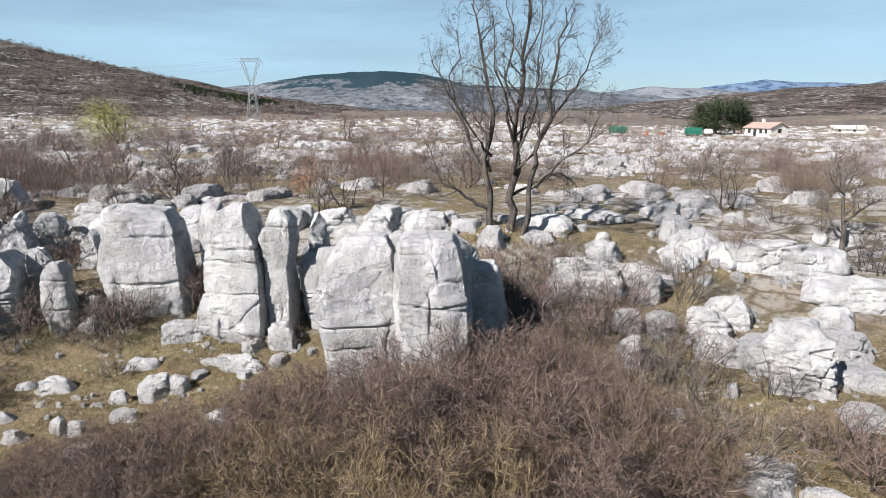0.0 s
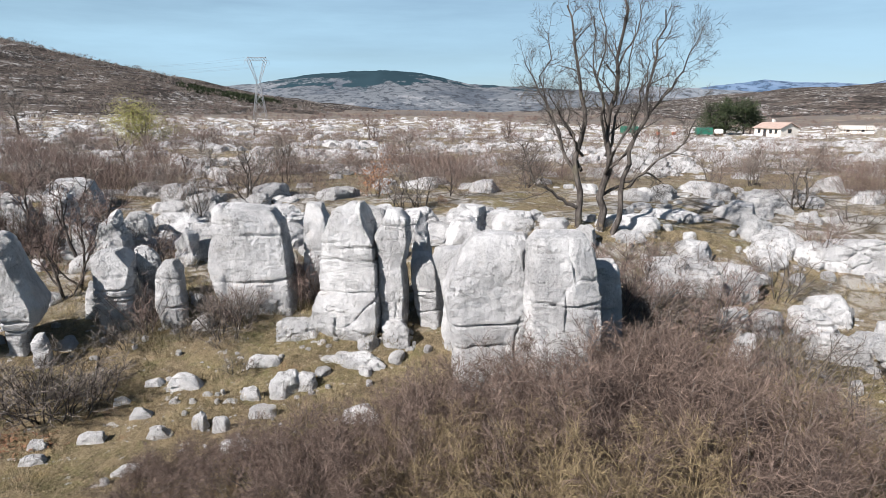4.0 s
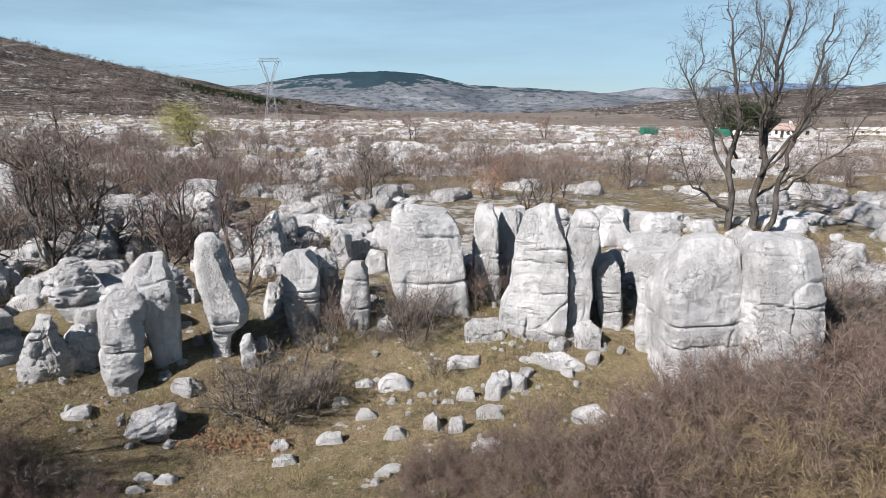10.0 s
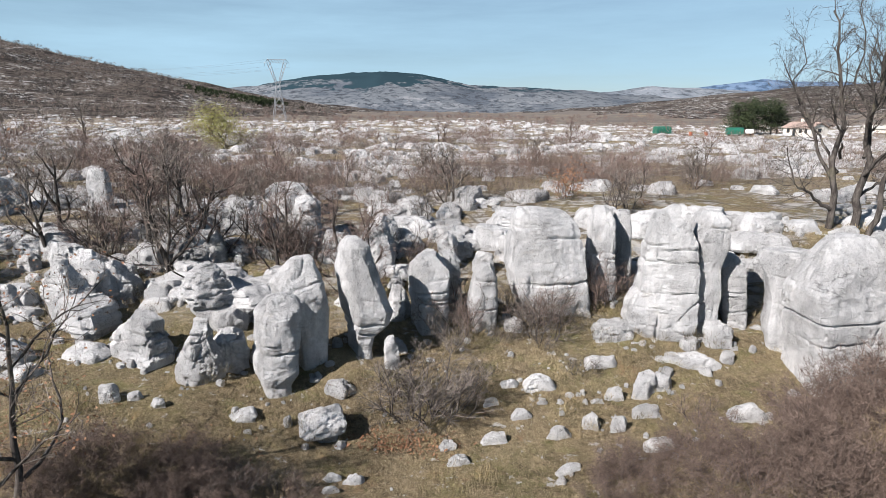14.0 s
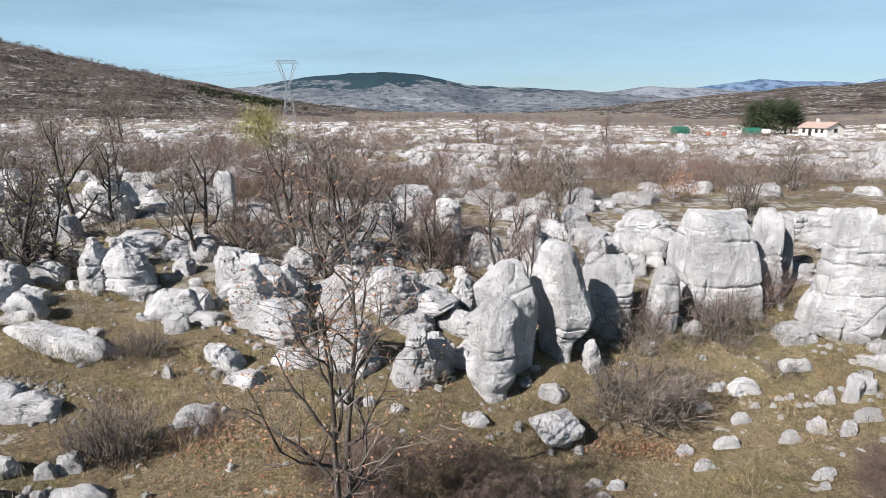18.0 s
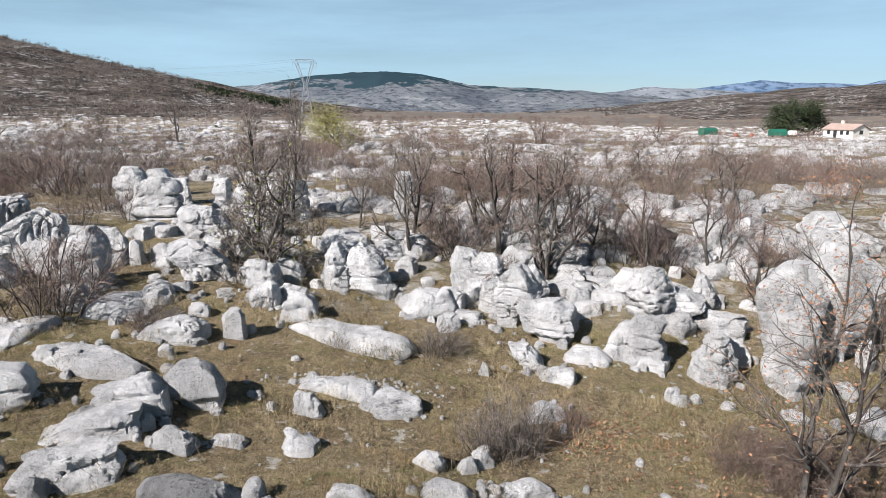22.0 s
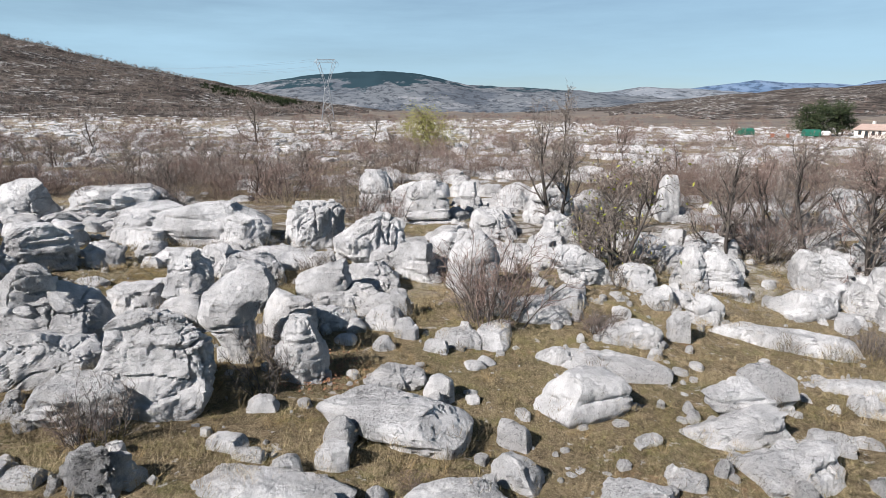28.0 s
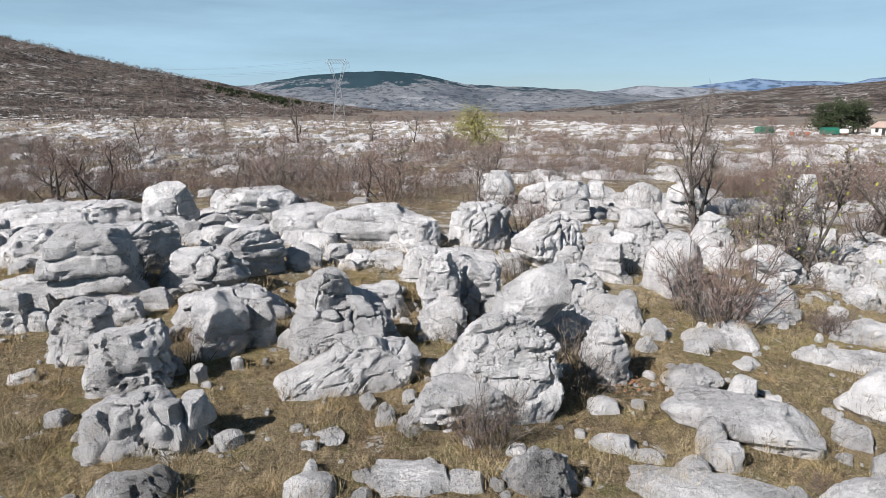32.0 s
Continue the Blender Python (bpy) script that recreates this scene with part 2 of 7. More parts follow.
def ground_material():
    m = Mat("dry_turf_and_stone", 0.97, 0.1)
    soil = m.noise(0.5, 7, 0.68)
    fine = m.noise(5.0, 9, 0.78)
    blade = m.noise(26.0, 7, 0.8)
    wisp = m.noise(1.0, 6, 0.75, m.scaled(34, 13, 20), 1.5)
    col = m.mix(m.ramp(soil, 0.42, 0.56), (0.25, 0.2, 0.122), (0.14, 0.108, 0.066))
    col = m.mix(m.ramp(m.noise(0.23, 6, 0.65), 0.48, 0.58, 0, 0.5), col, (0.20, 0.185, 0.085))
    col = m.mix(m.ramp(m.noise(1.1, 7, 0.7), 0.55, 0.62, 0, 0.6), col, (0.11, 0.083, 0.055))
    col = m.mix(m.ramp(m.noise(0.8, 7, 0.7, m.scaled(1, 1.4, 1)), 0.545, 0.60, 0, 0.55), col, (0.17, 0.175, 0.065))
    col = m.mix(m.ramp(fine, 0.49, 0.57, 0, 0.7), col, (0.36, 0.285, 0.185))
    col = m.mix(m.ramp(m.noise(9.0, 7, 0.75), 0.53, 0.60, 0, 0.65), col, (0.08, 0.062, 0.04))
    col = m.mix(m.ramp(wisp, 0.52, 0.58, 0, 0.75), col, (0.50, 0.42, 0.28))
    col = m.mix(m.ramp(blade, 0.52, 0.60, 0, 0.7), col, (0.06, 0.047, 0.03))
    near = m.ramp(m.noise(2.3, 8, 0.75), 0.60, 0.63, 0, 0.9)
    col = m.mix(near, col, (0.52, 0.505, 0.48))
    litter = m.ramp(m.noise(0.6, 4, 0.6), 0.60, 0.68, 0, 0.5)
    col = m.mix(m.math("MULTIPLY", litter, m.ramp(fine, 0.45, 0.6)), col, (0.26, 0.13, 0.07))
    # pale limestone pavement showing through on the open plain and the slopes
    sep = m.n.new("ShaderNodeSeparateXYZ")
    m.l.new(m.pos, sep.inputs[0])
    plain = m.math("MULTIPLY", m.ramp(sep.outputs[1], 15, 19), m.ramp(sep.outputs[1], 260, 420, 1.0, 0.25))
    meadow = m.math("MULTIPLY", m.ramp(sep.outputs[1], 28, 30), m.ramp(sep.outputs[1], 38, 35))
    plain = m.math("MULTIPLY", plain, m.math("SUBTRACT", 1.0, m.math("MULTIPLY", meadow, 0.8)))
    bed = m.noise(0.30, 10, 0.74, m.scaled(0.6, 1.0, 1.0), 0.6)
    pale = m.math("MULTIPLY", plain, m.ramp(bed, 0.46, 0.52, 0.0, 0.8))
    stone = m.mix(m.ramp(m.noise(1.6, 9, 0.8), 0.49, 0.56), (0.52, 0.51, 0.495), (0.17, 0.155, 0.14))
    joints = m.ramp(m.cells(0.9, "DISTANCE_TO_EDGE", m.scaled(0.7, 1.3, 1.0)), 0.02, 0.10, 0.85, 0.0)
    stone = m.mix(joints, stone, (0.09, 0.075, 0.055))
    col = m.mix(pale, col, stone)
    scrub = m.math("MULTIPLY", m.ramp(sep.outputs[1], 60, 130), m.ramp(m.math("ADD", m.noise(0.11, 8, 0.7), m.ramp(sep.outputs[1], 200, 380, 0.0, 0.12)), 0.53, 0.60, 0, 0.85))
    col = m.mix(scrub, col, (0.145, 0.118, 0.103))
    col = m.mix(m.math("MULTIPLY", m.ramp(sep.outputs[1], 190, 330), m.ramp(m.noise(0.035, 9, 0.7, m.scaled(0.4, 1, 1)), 0.60, 0.42, 0.35, 0.95)), col, (0.115, 0.103, 0.095))
    m.bump(m.math("ADD", m.math("ADD", fine, m.math("MULTIPLY", blade, 0.7)), m.math("MULTIPLY", wisp, 0.6)), 1.0, 0.14)
    return m.paint(col)


def slope_material(name, soil, scrub, stone, size, forest=None, stones=(0.56, 0.62)):
    """Distant slopes: soil with scrub and pale outcrops, size in metres."""
    m = Mat(name, 1.0, 0.0)
    k = 1.0 / size
    col = m.mix(m.ramp(m.noise(k * 0.5, 10, 0.75), 0.46, 0.55), soil, scrub)
    col = m.mix(m.ramp(m.noise(k * 4, 9, 0.8), 0.51, 0.56, 0, 0.85), col, tuple(c * 0.45 for c in scrub))
    where = m.ramp(m.noise(k * 0.35, 5, 0.6, m.scaled(1, 1, 3)), 0.46, 0.55)
    col = m.mix(m.math("MULTIPLY", where, m.ramp(m.noise(k * 3.1, 10, 0.8), *stones, 0.0, 0.9)), col, stone)
    if forest:
        sep = m.n.new("ShaderNodeSeparateXYZ")
        m.l.new(m.pos, sep.inputs[0])
        edge = m.math("ADD", sep.outputs[2], m.math("MULTIPLY", m.ramp(m.noise(k * 0.8, 10, 0.72), 0.38, 0.62), forest[2]))
        col = m.mix(m.ramp(edge, forest[0], forest[1]), col, forest[3])
    return m.paint(col)


GROUND = ground_material()
SLOPE = slope_material("scrub_slope", (0.09, 0.077, 0.068), (0.04, 0.036, 0.034), (0.34, 0.335, 0.33), 18, None, (0.525, 0.575))
# rock and forest tones carry a painted blue-grey aerial haze
MOUNTAIN = slope_material("hazed_wooded_mountain", (0.122, 0.136, 0.152), (0.078, 0.092, 0.112), (0.205, 0.215, 0.23), 120, (120, 127, 62, (0.022, 0.042, 0.054)), (0.52, 0.57))
# the blue here is distance haze put into the base colours
FAR_RANGE = slope_material("hazed_far_range", (0.125, 0.18, 0.265), (0.085, 0.135, 0.215), (0.22, 0.255, 0.31), 260, None, (0.58, 0.7))
# limestone greys shifted towards blue to paint in the haze
GREY_RANGE = slope_material("hazed_grey_range", (0.165, 0.185, 0.21), (0.115, 0.135, 0.16), (0.24, 0.255, 0.275), 160, None, (0.53, 0.6))


def plain_material(name, col, rough=0.7, metal=0.0, var=0.15):
    m = Mat(name, rough, 0.3)
    m.b.inputs["Metallic"].default_value = metal
    c = m.mix(m.ramp(m.noise(1.2, 6, 0.6), 0.35, 0.7), col, tuple(v * (1 - var) for v in col))
    c = m.mix(m.ramp(m.noise(14.0, 5, 0.6), 0.55, 0.8, 0, 0.4), c, tuple(v * 0.7 for v in col))
    return m.paint(c)


RENDER_WALL = plain_material("cream_render", (0.66, 0.63, 0.58))
ROOF_TILE = plain_material("faded_clay_tiles", (0.38, 0.29, 0.25), var=0.3)
ROOF_GREY = plain_material("grey_sheet_roof", (0.48, 0.46, 0.42))
GREEN_TARP = plain_material("green_tarpaulin", (0.015, 0.11, 0.075), 0.5)
STEEL = plain_material("galvanised_steel", (0.28, 0.30, 0.32), 0.5, 0.6)
SHUTTER = plain_material("brown_shutter", (0.14, 0.09, 0.06))
DARK_GLASS = plain_material("dark_window_pane", (0.03, 0.035, 0.04), 0.1)
RED_PLASTIC = plain_material("orange_red_paint", (0.36, 0.13, 0.08), 0.5)
WHITE_PAINT = plain_material("white_paint", (0.75, 0.75, 0.74), 0.5)


# ---- the lie of the land ----
_tab = np.random.RandomState(7).permutation(256)
_perm = np.concatenate([_tab, _tab, _tab])
_grad = np.random.RandomState(8).normal(size=(256, 3))
_grad /= np.linalg.norm(_grad, axis=1)[:, None]


def gnoise(p):
    """Gradient noise of an array of points, about -0.7 to 0.7."""
    p = np.asarray(p, float)
    i = np.floor(p).astype(int)
    f = p - i
    u = f * f * f * (f * (f * 6 - 15) + 10)
    i &= 255
    out = 0
    for dx in (0, 1):
        for dy in (0, 1):
            for dz in (0, 1):
                h = _perm[_perm[_perm[i[..., 0] + dx] + i[..., 1] + dy] + i[..., 2] + dz]
                d = (_grad[h] * (f - (dx, dy, dz))).sum(-1)
                wx = u[..., 0] if dx else 1 - u[..., 0]
                wy = u[..., 1] if dy else 1 - u[..., 1]
                wz = u[..., 2] if dz else 1 - u[..., 2]
                out = out + d * wx * wy * wz
    return out * 1.5


def fbm(p, octaves=4, gain=0.5, ridged=False):
    out, a, k = 0, 1.0, 1.0
    p = np.asarray(p, float)
    for o in range(octaves):
        v = gnoise(p * k + 17.3 * o)
        out = out + a * (0.35 - np.abs(v) if ridged else v)
        a, k = a * gain, k * 2.03
    return out


def sstep(a, b, v):
    t = np.clip((v - a) / (b - a), 0, 1)
    return t * t * (3 - 2 * t)


def bell(v, c, s):
    return np.exp(-((v - c) / s) ** 2)


def lie(x, y):
    """Smooth height of the turf near the path and on the plain."""
    x, y = np.asarray(x, float), np.asarray(y, float)
    near = 0.10 + 0.078 * 3.0 * np.log1p(np.exp(np.clip(-(x + 17) / 3.0, -30, 30)))
    near = np.where(near > 2.4, 2.4 + 0.2 * (near - 2.4), near)
    near = near - 0.95 * bell(x, -12, 5) * bell(y, 9.2, 3.2) - 0.5 * bell(x, 1, 6) * bell(y, 9, 3.5)
    near = near - 0.55 * bell(y, 12.6, 2.4) * sstep(-19.5, -14, x) * (1 - sstep(5, 9, x))
    near = near - 0.35 * bell(x, -23.5, 2.2) * bell(y, 9.8, 2.5) - 0.3 * bell(x, -34.8, 2.0) * bell(y, 8.6, 2.5)
    z = near + (2.45 - near) * sstep(13.5, 27, y)
    # the shelf under the oak and low swells between the outcrops
    z = z + 1.15 * bell(x, 2, 5) * bell(y, 20.3, 3) + 0.5 * bell(x, -31.5, 2.4) * bell(y, 16.3, 1.7) + 0.35 * bell(x, -18.8, 2.2) * bell(y, 16.3, 1.6)
    z = z + 0.3 * bell(x, -50, 3) * bell(y, 15, 3) - 0.3 * bell(x, 8.5, 2.5) * bell(y, 16.4, 2) + 0.5 * bell(x, -14.7, 1.3) * bell(y, 14, 0.9)
    return z - 3.0 * sstep(34, 140, y) * sstep(-25, 90, x)


def hills(x, y):
    crest = np.minimum(0.222 * 25 * np.log1p(np.exp(np.clip(-(x + 128) / 25, -30, 30))), 150)
    left = crest * sstep(150, 640, y) * (1 - 0.45 * sstep(660, 1100, y))
    right = (0.088 * 40 * np.log1p(np.exp(np.clip((x - 190) / 40, -30, 30)))) * sstep(260, 700, y)
    return left + np.minimum(right, 60)


def land(x, y):
    """Height of the ground with its small roughness."""
    x, y = np.asarray(x, float), np.asarray(y, float)
    z = lie(x, y) + hills(x, y)
    q = np.stack([x, y, 0 * x], -1)
    z = z + 0.10 * fbm(q * 0.55, 3)
    z = z + 0.22 * sstep(24, 50, y) * fbm(q * 0.12 + 5, 3)
    return z + sstep(200, 500, y) * 5.0 * fbm(q * 0.009 + 3, 5)


def at(x, y):
    return float(land(np.array([x]), np.array([y]))[0])


# ---- ground and distance ----
def mesh_of(name, verts, faces, material, smooth=True):
    me = bpy.data.meshes.new(name)
    verts = np.asarray(verts, np.float32)
    faces = np.asarray(faces, np.int32)
    k = faces.shape[1]
    me.vertices.add(len(verts))
    me.vertices.foreach_set("co", verts.ravel())
    me.loops.add(faces.size)
    me.loops.foreach_set("vertex_index", faces.ravel())
    me.polygons.add(len(faces))
    me.polygons.foreach_set("loop_start", np.arange(0, faces.size, k, dtype=np.int32))
    me.polygons.foreach_set("use_smooth", np.full(len(faces), smooth))
    me.materials.append(material)
    me.update(calc_edges=True)
    return me


def sheet_faces(rows, cols):
    i = np.arange(rows - 1)[:, None] * cols + np.arange(cols - 1)[None, :]
    i = i.ravel()
    return np.stack([i, i + 1, i + cols + 1, i + cols], 1)


def part(name, data, parent, label=""):
    ob = new(name, data)
    ob.parent = parent
    if label:
        tagged(ob, label)
    return ob


ys = np.concatenate([np.linspace(-60, 1, 30), np.arange(1.2, 30, 0.28), 30 * np.exp(np.linspace(0, math.log(1500 / 30), 190))])
us = np.linspace(-1, 1, 300)
gx = -21 + us[None, :] * (46 + 0.95 * np.maximum(ys, 0))[:, None]
gy = np.broadcast_to(ys[:, None], gx.shape)
gz = land(gx, gy)
ground = new("ground", mesh_of("ground", np.stack([gx, gy, gz], -1).reshape(-1, 3), sheet_faces(*gx.shape), GROUND))
tagged(ground, "dry brown turf with pale limestone showing through", "ground", kind="structure")
# the slopes take over from the turf where the land climbs
ground.data.materials.append(SLOPE)
fz = hills(gx, gy)
climb = (fz[:-1, :-1] > 1.2).ravel()
ground.data.polygons.foreach_set("material_index", climb.astype(np.int32))


def ridge(name, label, material, x0, x1, y0, depth, crest, base=-20.0, rough=10.0, freq=0.004, cols=260, rows=70):
    """A range of hills: crest(x) gives its height along x."""
    xs = np.linspace(x0, x1, cols)
    v = np.linspace(0, 1, rows)
    X = np.broadcast_to(xs[None, :], (rows, cols))
    Y = y0 + depth * v[:, None] + 0 * X
    prof = np.where(v < 0.75, sstep(0, 0.75, v) ** 0.85, 1 - 0.5 * sstep(0.75, 1, v))
    q = np.stack([X, Y, 0 * X], -1) * freq
    Z = base + (crest(X) - base) * prof[:, None] + rough * fbm(q, 6, 0.5, True) * prof[:, None] * 1.2
    ob = new(name, mesh_of(name, np.stack([X, Y, Z], -1).reshape(-1, 3), sheet_faces(rows, cols), material))
    return tagged(ob, label, "mountain", kind="structure")


ridge("backdrop_mountain", "long grey mountain, dark forest along its top, distance haze painted in", MOUNTAIN, -1700, 1100, 1500, 1000,
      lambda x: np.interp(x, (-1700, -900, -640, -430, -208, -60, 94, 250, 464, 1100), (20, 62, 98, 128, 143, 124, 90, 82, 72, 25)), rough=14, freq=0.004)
ridge("backdrop_range", "grey limestone hills with haze painted into their colour", GREY_RANGE, -400, 3000, 2400, 660,
      lambda x: np.interp(x, (-400, 640, 715, 980, 1270, 1630, 3000), (50, 80, 86, 113, 100, 78, 50)), rough=10, freq=0.004)
ridge("backdrop_far_range", "far mountains, blue from haze painted into their colour", FAR_RANGE, 900, 3600, 2900, 800,
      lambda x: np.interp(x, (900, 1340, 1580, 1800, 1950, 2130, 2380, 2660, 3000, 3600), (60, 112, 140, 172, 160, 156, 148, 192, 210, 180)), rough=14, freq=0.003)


# ---- rocks ----
_balls = {}


def ball(sub):
    if sub not in _balls:
        bm = bmesh.new()
        bmesh.ops.create_icosphere(bm, subdivisions=sub, radius=1)
        v = np.array([p.co[:] for p in bm.verts])
        f = np.array([[q.index for q in t.verts] for t in bm.faces])
        bm.free()
        _balls[sub] = v / np.linalg.norm(v, axis=1)[:, None], f
    return _balls[sub]


def crate(w, d, h, step):
    """The skin of a unit cube, cut into cells about step metres wide once it is stretched to w, d, h, with no floor."""
    nx, ny, nz = (int(min(110, max(6, round(v / step)))) for v in (w, d, h))
    V, Q, n = [], [], 0
    for axis, sign, a, b in ((0, 1, ny, nz), (0, -1, ny, nz), (1, 1, nx, nz), (1, -1, nx, nz), (2, 1, nx, ny)):
        u, v = np.meshgrid(np.linspace(-1, 1, a + 1), np.linspace(-1, 1, b + 1), indexing="ij")
        g = np.empty((a + 1, b + 1, 3))
        g[..., axis] = sign
        g[..., (axis + 1) % 3 if axis != 1 else 0], g[..., (axis + 2) % 3 if axis != 1 else 2] = u, v
        i = n + np.arange(a)[:, None] * (b + 1) + np.arange(b)[None, :]
        quad = np.stack([i, i + b + 1, i + b + 2, i + 1], -1).reshape(-1, 4)
        flip = sign * (-1 if axis == 1 else 1) < 0
        V.append(g.reshape(-1, 3))
        Q.append(quad[:, ::-1] if flip else quad)
        n += (a + 1) * (b + 1)
    V, Q = np.concatenate(V), np.concatenate(Q)
    # one vertex where faces meet
    _, first, back = np.unique(np.round(V * 1e5).astype(np.int64) @ np.array([1, 1 << 20, 1 << 40]), return_index=True, return_inverse=True)
    return V[first], back.reshape(-1)[Q]


_rand3 = np.random.RandomState(9).rand(256, 3)


def blocks(p):
    """Cells of irregular blocks: the distance to the nearest joint, and a number from 0 to 1 for each block."""
    base = np.floor(p).astype(int)
    near, second, who = np.full(len(p), 9.0), np.full(len(p), 9.0), np.zeros(len(p), int)
    for dx in (-1, 0, 1):
        for dy in (-1, 0, 1):
            for dz in (-1, 0, 1):
                c = base + (dx, dy, dz)
                k = c & 255
                h = _perm[_perm[_perm[k[:, 0]] + k[:, 1]] + k[:, 2]]
                q = np.abs(c + 0.1 + 0.8 * _rand3[h] - p)
                d = (q ** 3).sum(1) ** (1 / 3)
                new_near = d < near
                second = np.where(new_near, near, np.minimum(second, d))
                who = np.where(new_near, h, who)
                near = np.where(new_near, d, near)
    return second - near, _rand3[who, 0]


# blockiness, taper, cut planes, lumpiness, height and width of blocks in metres, joint depth, block relief, flutes, pits
STYLES = {
    "pillar": (5.5, 0.12, 14, 0.035, 1.1, 2.2, 0.035, 0.022, 0.004, 0.004),
    "wall": (9.0, 0.05, 13, 0.03, 1.3, 2.6, 0.035, 0.022, 0.007, 0.004),
    "block": (7.5, 0.10, 18, 0.045, 0.55, 1.1, 0.10, 0.075, 0.0, 0.016),
    "lump": (5.0, 0.18, 20, 0.055, 0.5, 0.9, 0.09, 0.065, 0.0, 0.018),
    "slab": (5.0, 0.18, 10, 0.065, 0.35, 1.2, 0.08, 0.05, 0.0, 0.016),
    "bedded": (7.0, 0.16, 10, 0.07, 0.40, 1.3, 0.13, 0.075, 0.0, 0.016),
    "jagged": (3.4, 0.30, 14, 0.16, 0.40, 0.6, 0.12, 0.15, 0.03, 0.05),
    "crag": (5.0, 0.20, 20, 0.08, 0.42, 0.9, 0.13, 0.11, 0.0, 0.018),
    "karren": (6.5, 0.18, 8, 0.06, 0.6, 1.2, 0.08, 0.05, 0.15, 0.01),
}


def rock_shape(seed, w, d, h, style, sub, narrow=None, crack=(), outline=()):
    """Vertices of a weathered limestone rock that stands on z = 0, its foot buried."""
    e, taper, cuts, lump, bed, joint, groove, relief, flute, pit = STYLES[style]
    taper = taper if narrow is None else narrow
    rs = np.random.RandomState(seed)
    n, f = ball(sub) if sub < 4 else crate(w, d, h * 1.2, {4: 0.085, 5: 0.052, 6: 0.038}[sub])
    p = n / ((np.abs(n) ** e).sum(1) ** (1 / e))[:, None]
    n = n / np.linalg.norm(n, axis=1)[:, None]
    for _ in range(cuts):
        c = rs.normal(size=3)
        c[2] = abs(c[2]) * 0.9
        if outline:
            c *= (0.45, 1.0, 0.6)
        c /= np.linalg.norm(c)
        reach = (np.abs(c) ** 1.15).sum() ** (1 / 1.15)
        tight = (0.76, 0.97) if style in ("pillar", "wall") else (0.62, 0.93)
        over = np.maximum(0, p @ c - rs.uniform(*tight) * reach)
        p = p - over[:, None] * c * 0.98
    bury = 0.18 * h + 0.12
    s = min(w, d, h * 1.3)
    top = 1.0 / max(0.5, p[:, 2].max())
    z = (p[:, 2] * top + 1) / 2 * (h + bury) - bury
    zf = np.clip(z / h, 0, 1.1)
    k = 1 - taper * zf ** 1.4
    wide = 2.0 / max(1.2, p[:, 0].max() - p[:, 0].min())
    q = np.stack([p[:, 0] * wide * w / 2 * k, p[:, 1] * d / 2 * k, z], 1)
    if outline:
        # the stone's own front outline: its left and right edges at a few heights, in parts of its width
        up, left, right = np.array(outline).T
        lx, rx = np.interp(z / h, up, left), np.interp(z / h, up, right)
        level = np.clip(np.abs(p[:, 2]), 0, 1)
        fill = np.maximum(0.45, (1 - np.minimum(level, 0.985) ** e) ** (1 / e))
        u = np.clip(p[:, 0] / fill, -1.05, 1.05)
        slim = np.clip((rx - lx) / max(0.3, (right - left).max()), 0.2, 1) ** 0.6
        q = np.stack([w * (lx + rx + u * (rx - lx)) / 2, p[:, 1] * d / 2 * slim, z], 1)
    out = n.copy()
    out[:, 2] *= 0.7
    o = rs.uniform(-60, 60, 3)
    disp = lump * s * (0.85 * gnoise(q * 1.1 / s + o) + 0.5 * gnoise(q * 2.6 / s + o))
    warp = np.stack([gnoise(q * 1.6 + o + 3), gnoise(q * 1.6 + o + 11), 0.45 * gnoise(q * 1.1 + o + 23)], 1) * (0.16 if style in ("pillar", "wall", "block", "karren") else 0.3)
    scale = min(1.0, max(0.35, s / 1.2))
    gap, num = blocks((q + warp * scale) / (np.array([joint, joint, bed]) * scale) + o)
    thin = 0.028 if sub >= 6 else 0.045 if sub == 5 else 0.085
    open_here = sstep(-0.12, 0.22, gnoise(q * 0.8 / max(0.5, s) + o + 77))
    disp = disp - groove * scale * np.exp(-(gap / thin) ** 2) * (0.25 + open_here) + relief * scale * (num - 0.6)
    if style in ("pillar", "wall", "karren", "bedded", "block") and s > 0.5:
        # a few long bedding cracks, and upright joints in the taller faces
        for b in range(rs.randint(1, 4) if style != "bedded" else 4):
            hb = rs.uniform(0.15, 0.9)
            dip = rs.normal(0, 0.05)
            g = bell(z - dip * q[:, 0] + 0.06 * gnoise(q * 1.3 + o + 13 * b), hb * h, 0.028 + 0.012 * (sub < 6))
            disp = disp - 0.075 * min(1, s) * g * sstep(-0.1, 0.12, gnoise(q * 0.9 + o + 31 * b))
        for hb in crack:
            disp = disp - 0.09 * min(1, s) * bell(z + 0.09 * gnoise(q * 1.5 + o + 5), hb * h, 0.028 + 0.012 * (sub < 6)) * (0.35 + 0.65 * sstep(-0.2, 0.1, gnoise(q * 1.1 + o + 88)))
        if style in ("pillar", "wall"):
            for b in range(0 if h < 1.5 else 2 if w > 2.2 else 1 if w > 1.7 else 0):
                g = bell(q[:, 0] + 0.13 * gnoise(q * 1.0 + o + 19 * b) + 0.05 * gnoise(q * 4 + o), rs.uniform(-0.35, 0.4) * w, 0.035)
                disp = disp - 0.11 * min(1, s) * g * sstep(-0.02, 0.2, gnoise(q * 0.7 + o + 57 * b))
    if sub >= 5:
        gap2, num2 = blocks((q + warp * 0.6) / (np.array([joint, joint, bed]) * scale * 0.36) + o + 7)
        some = sstep(-0.05, 0.25, gnoise(q * 0.9 + o + 41))
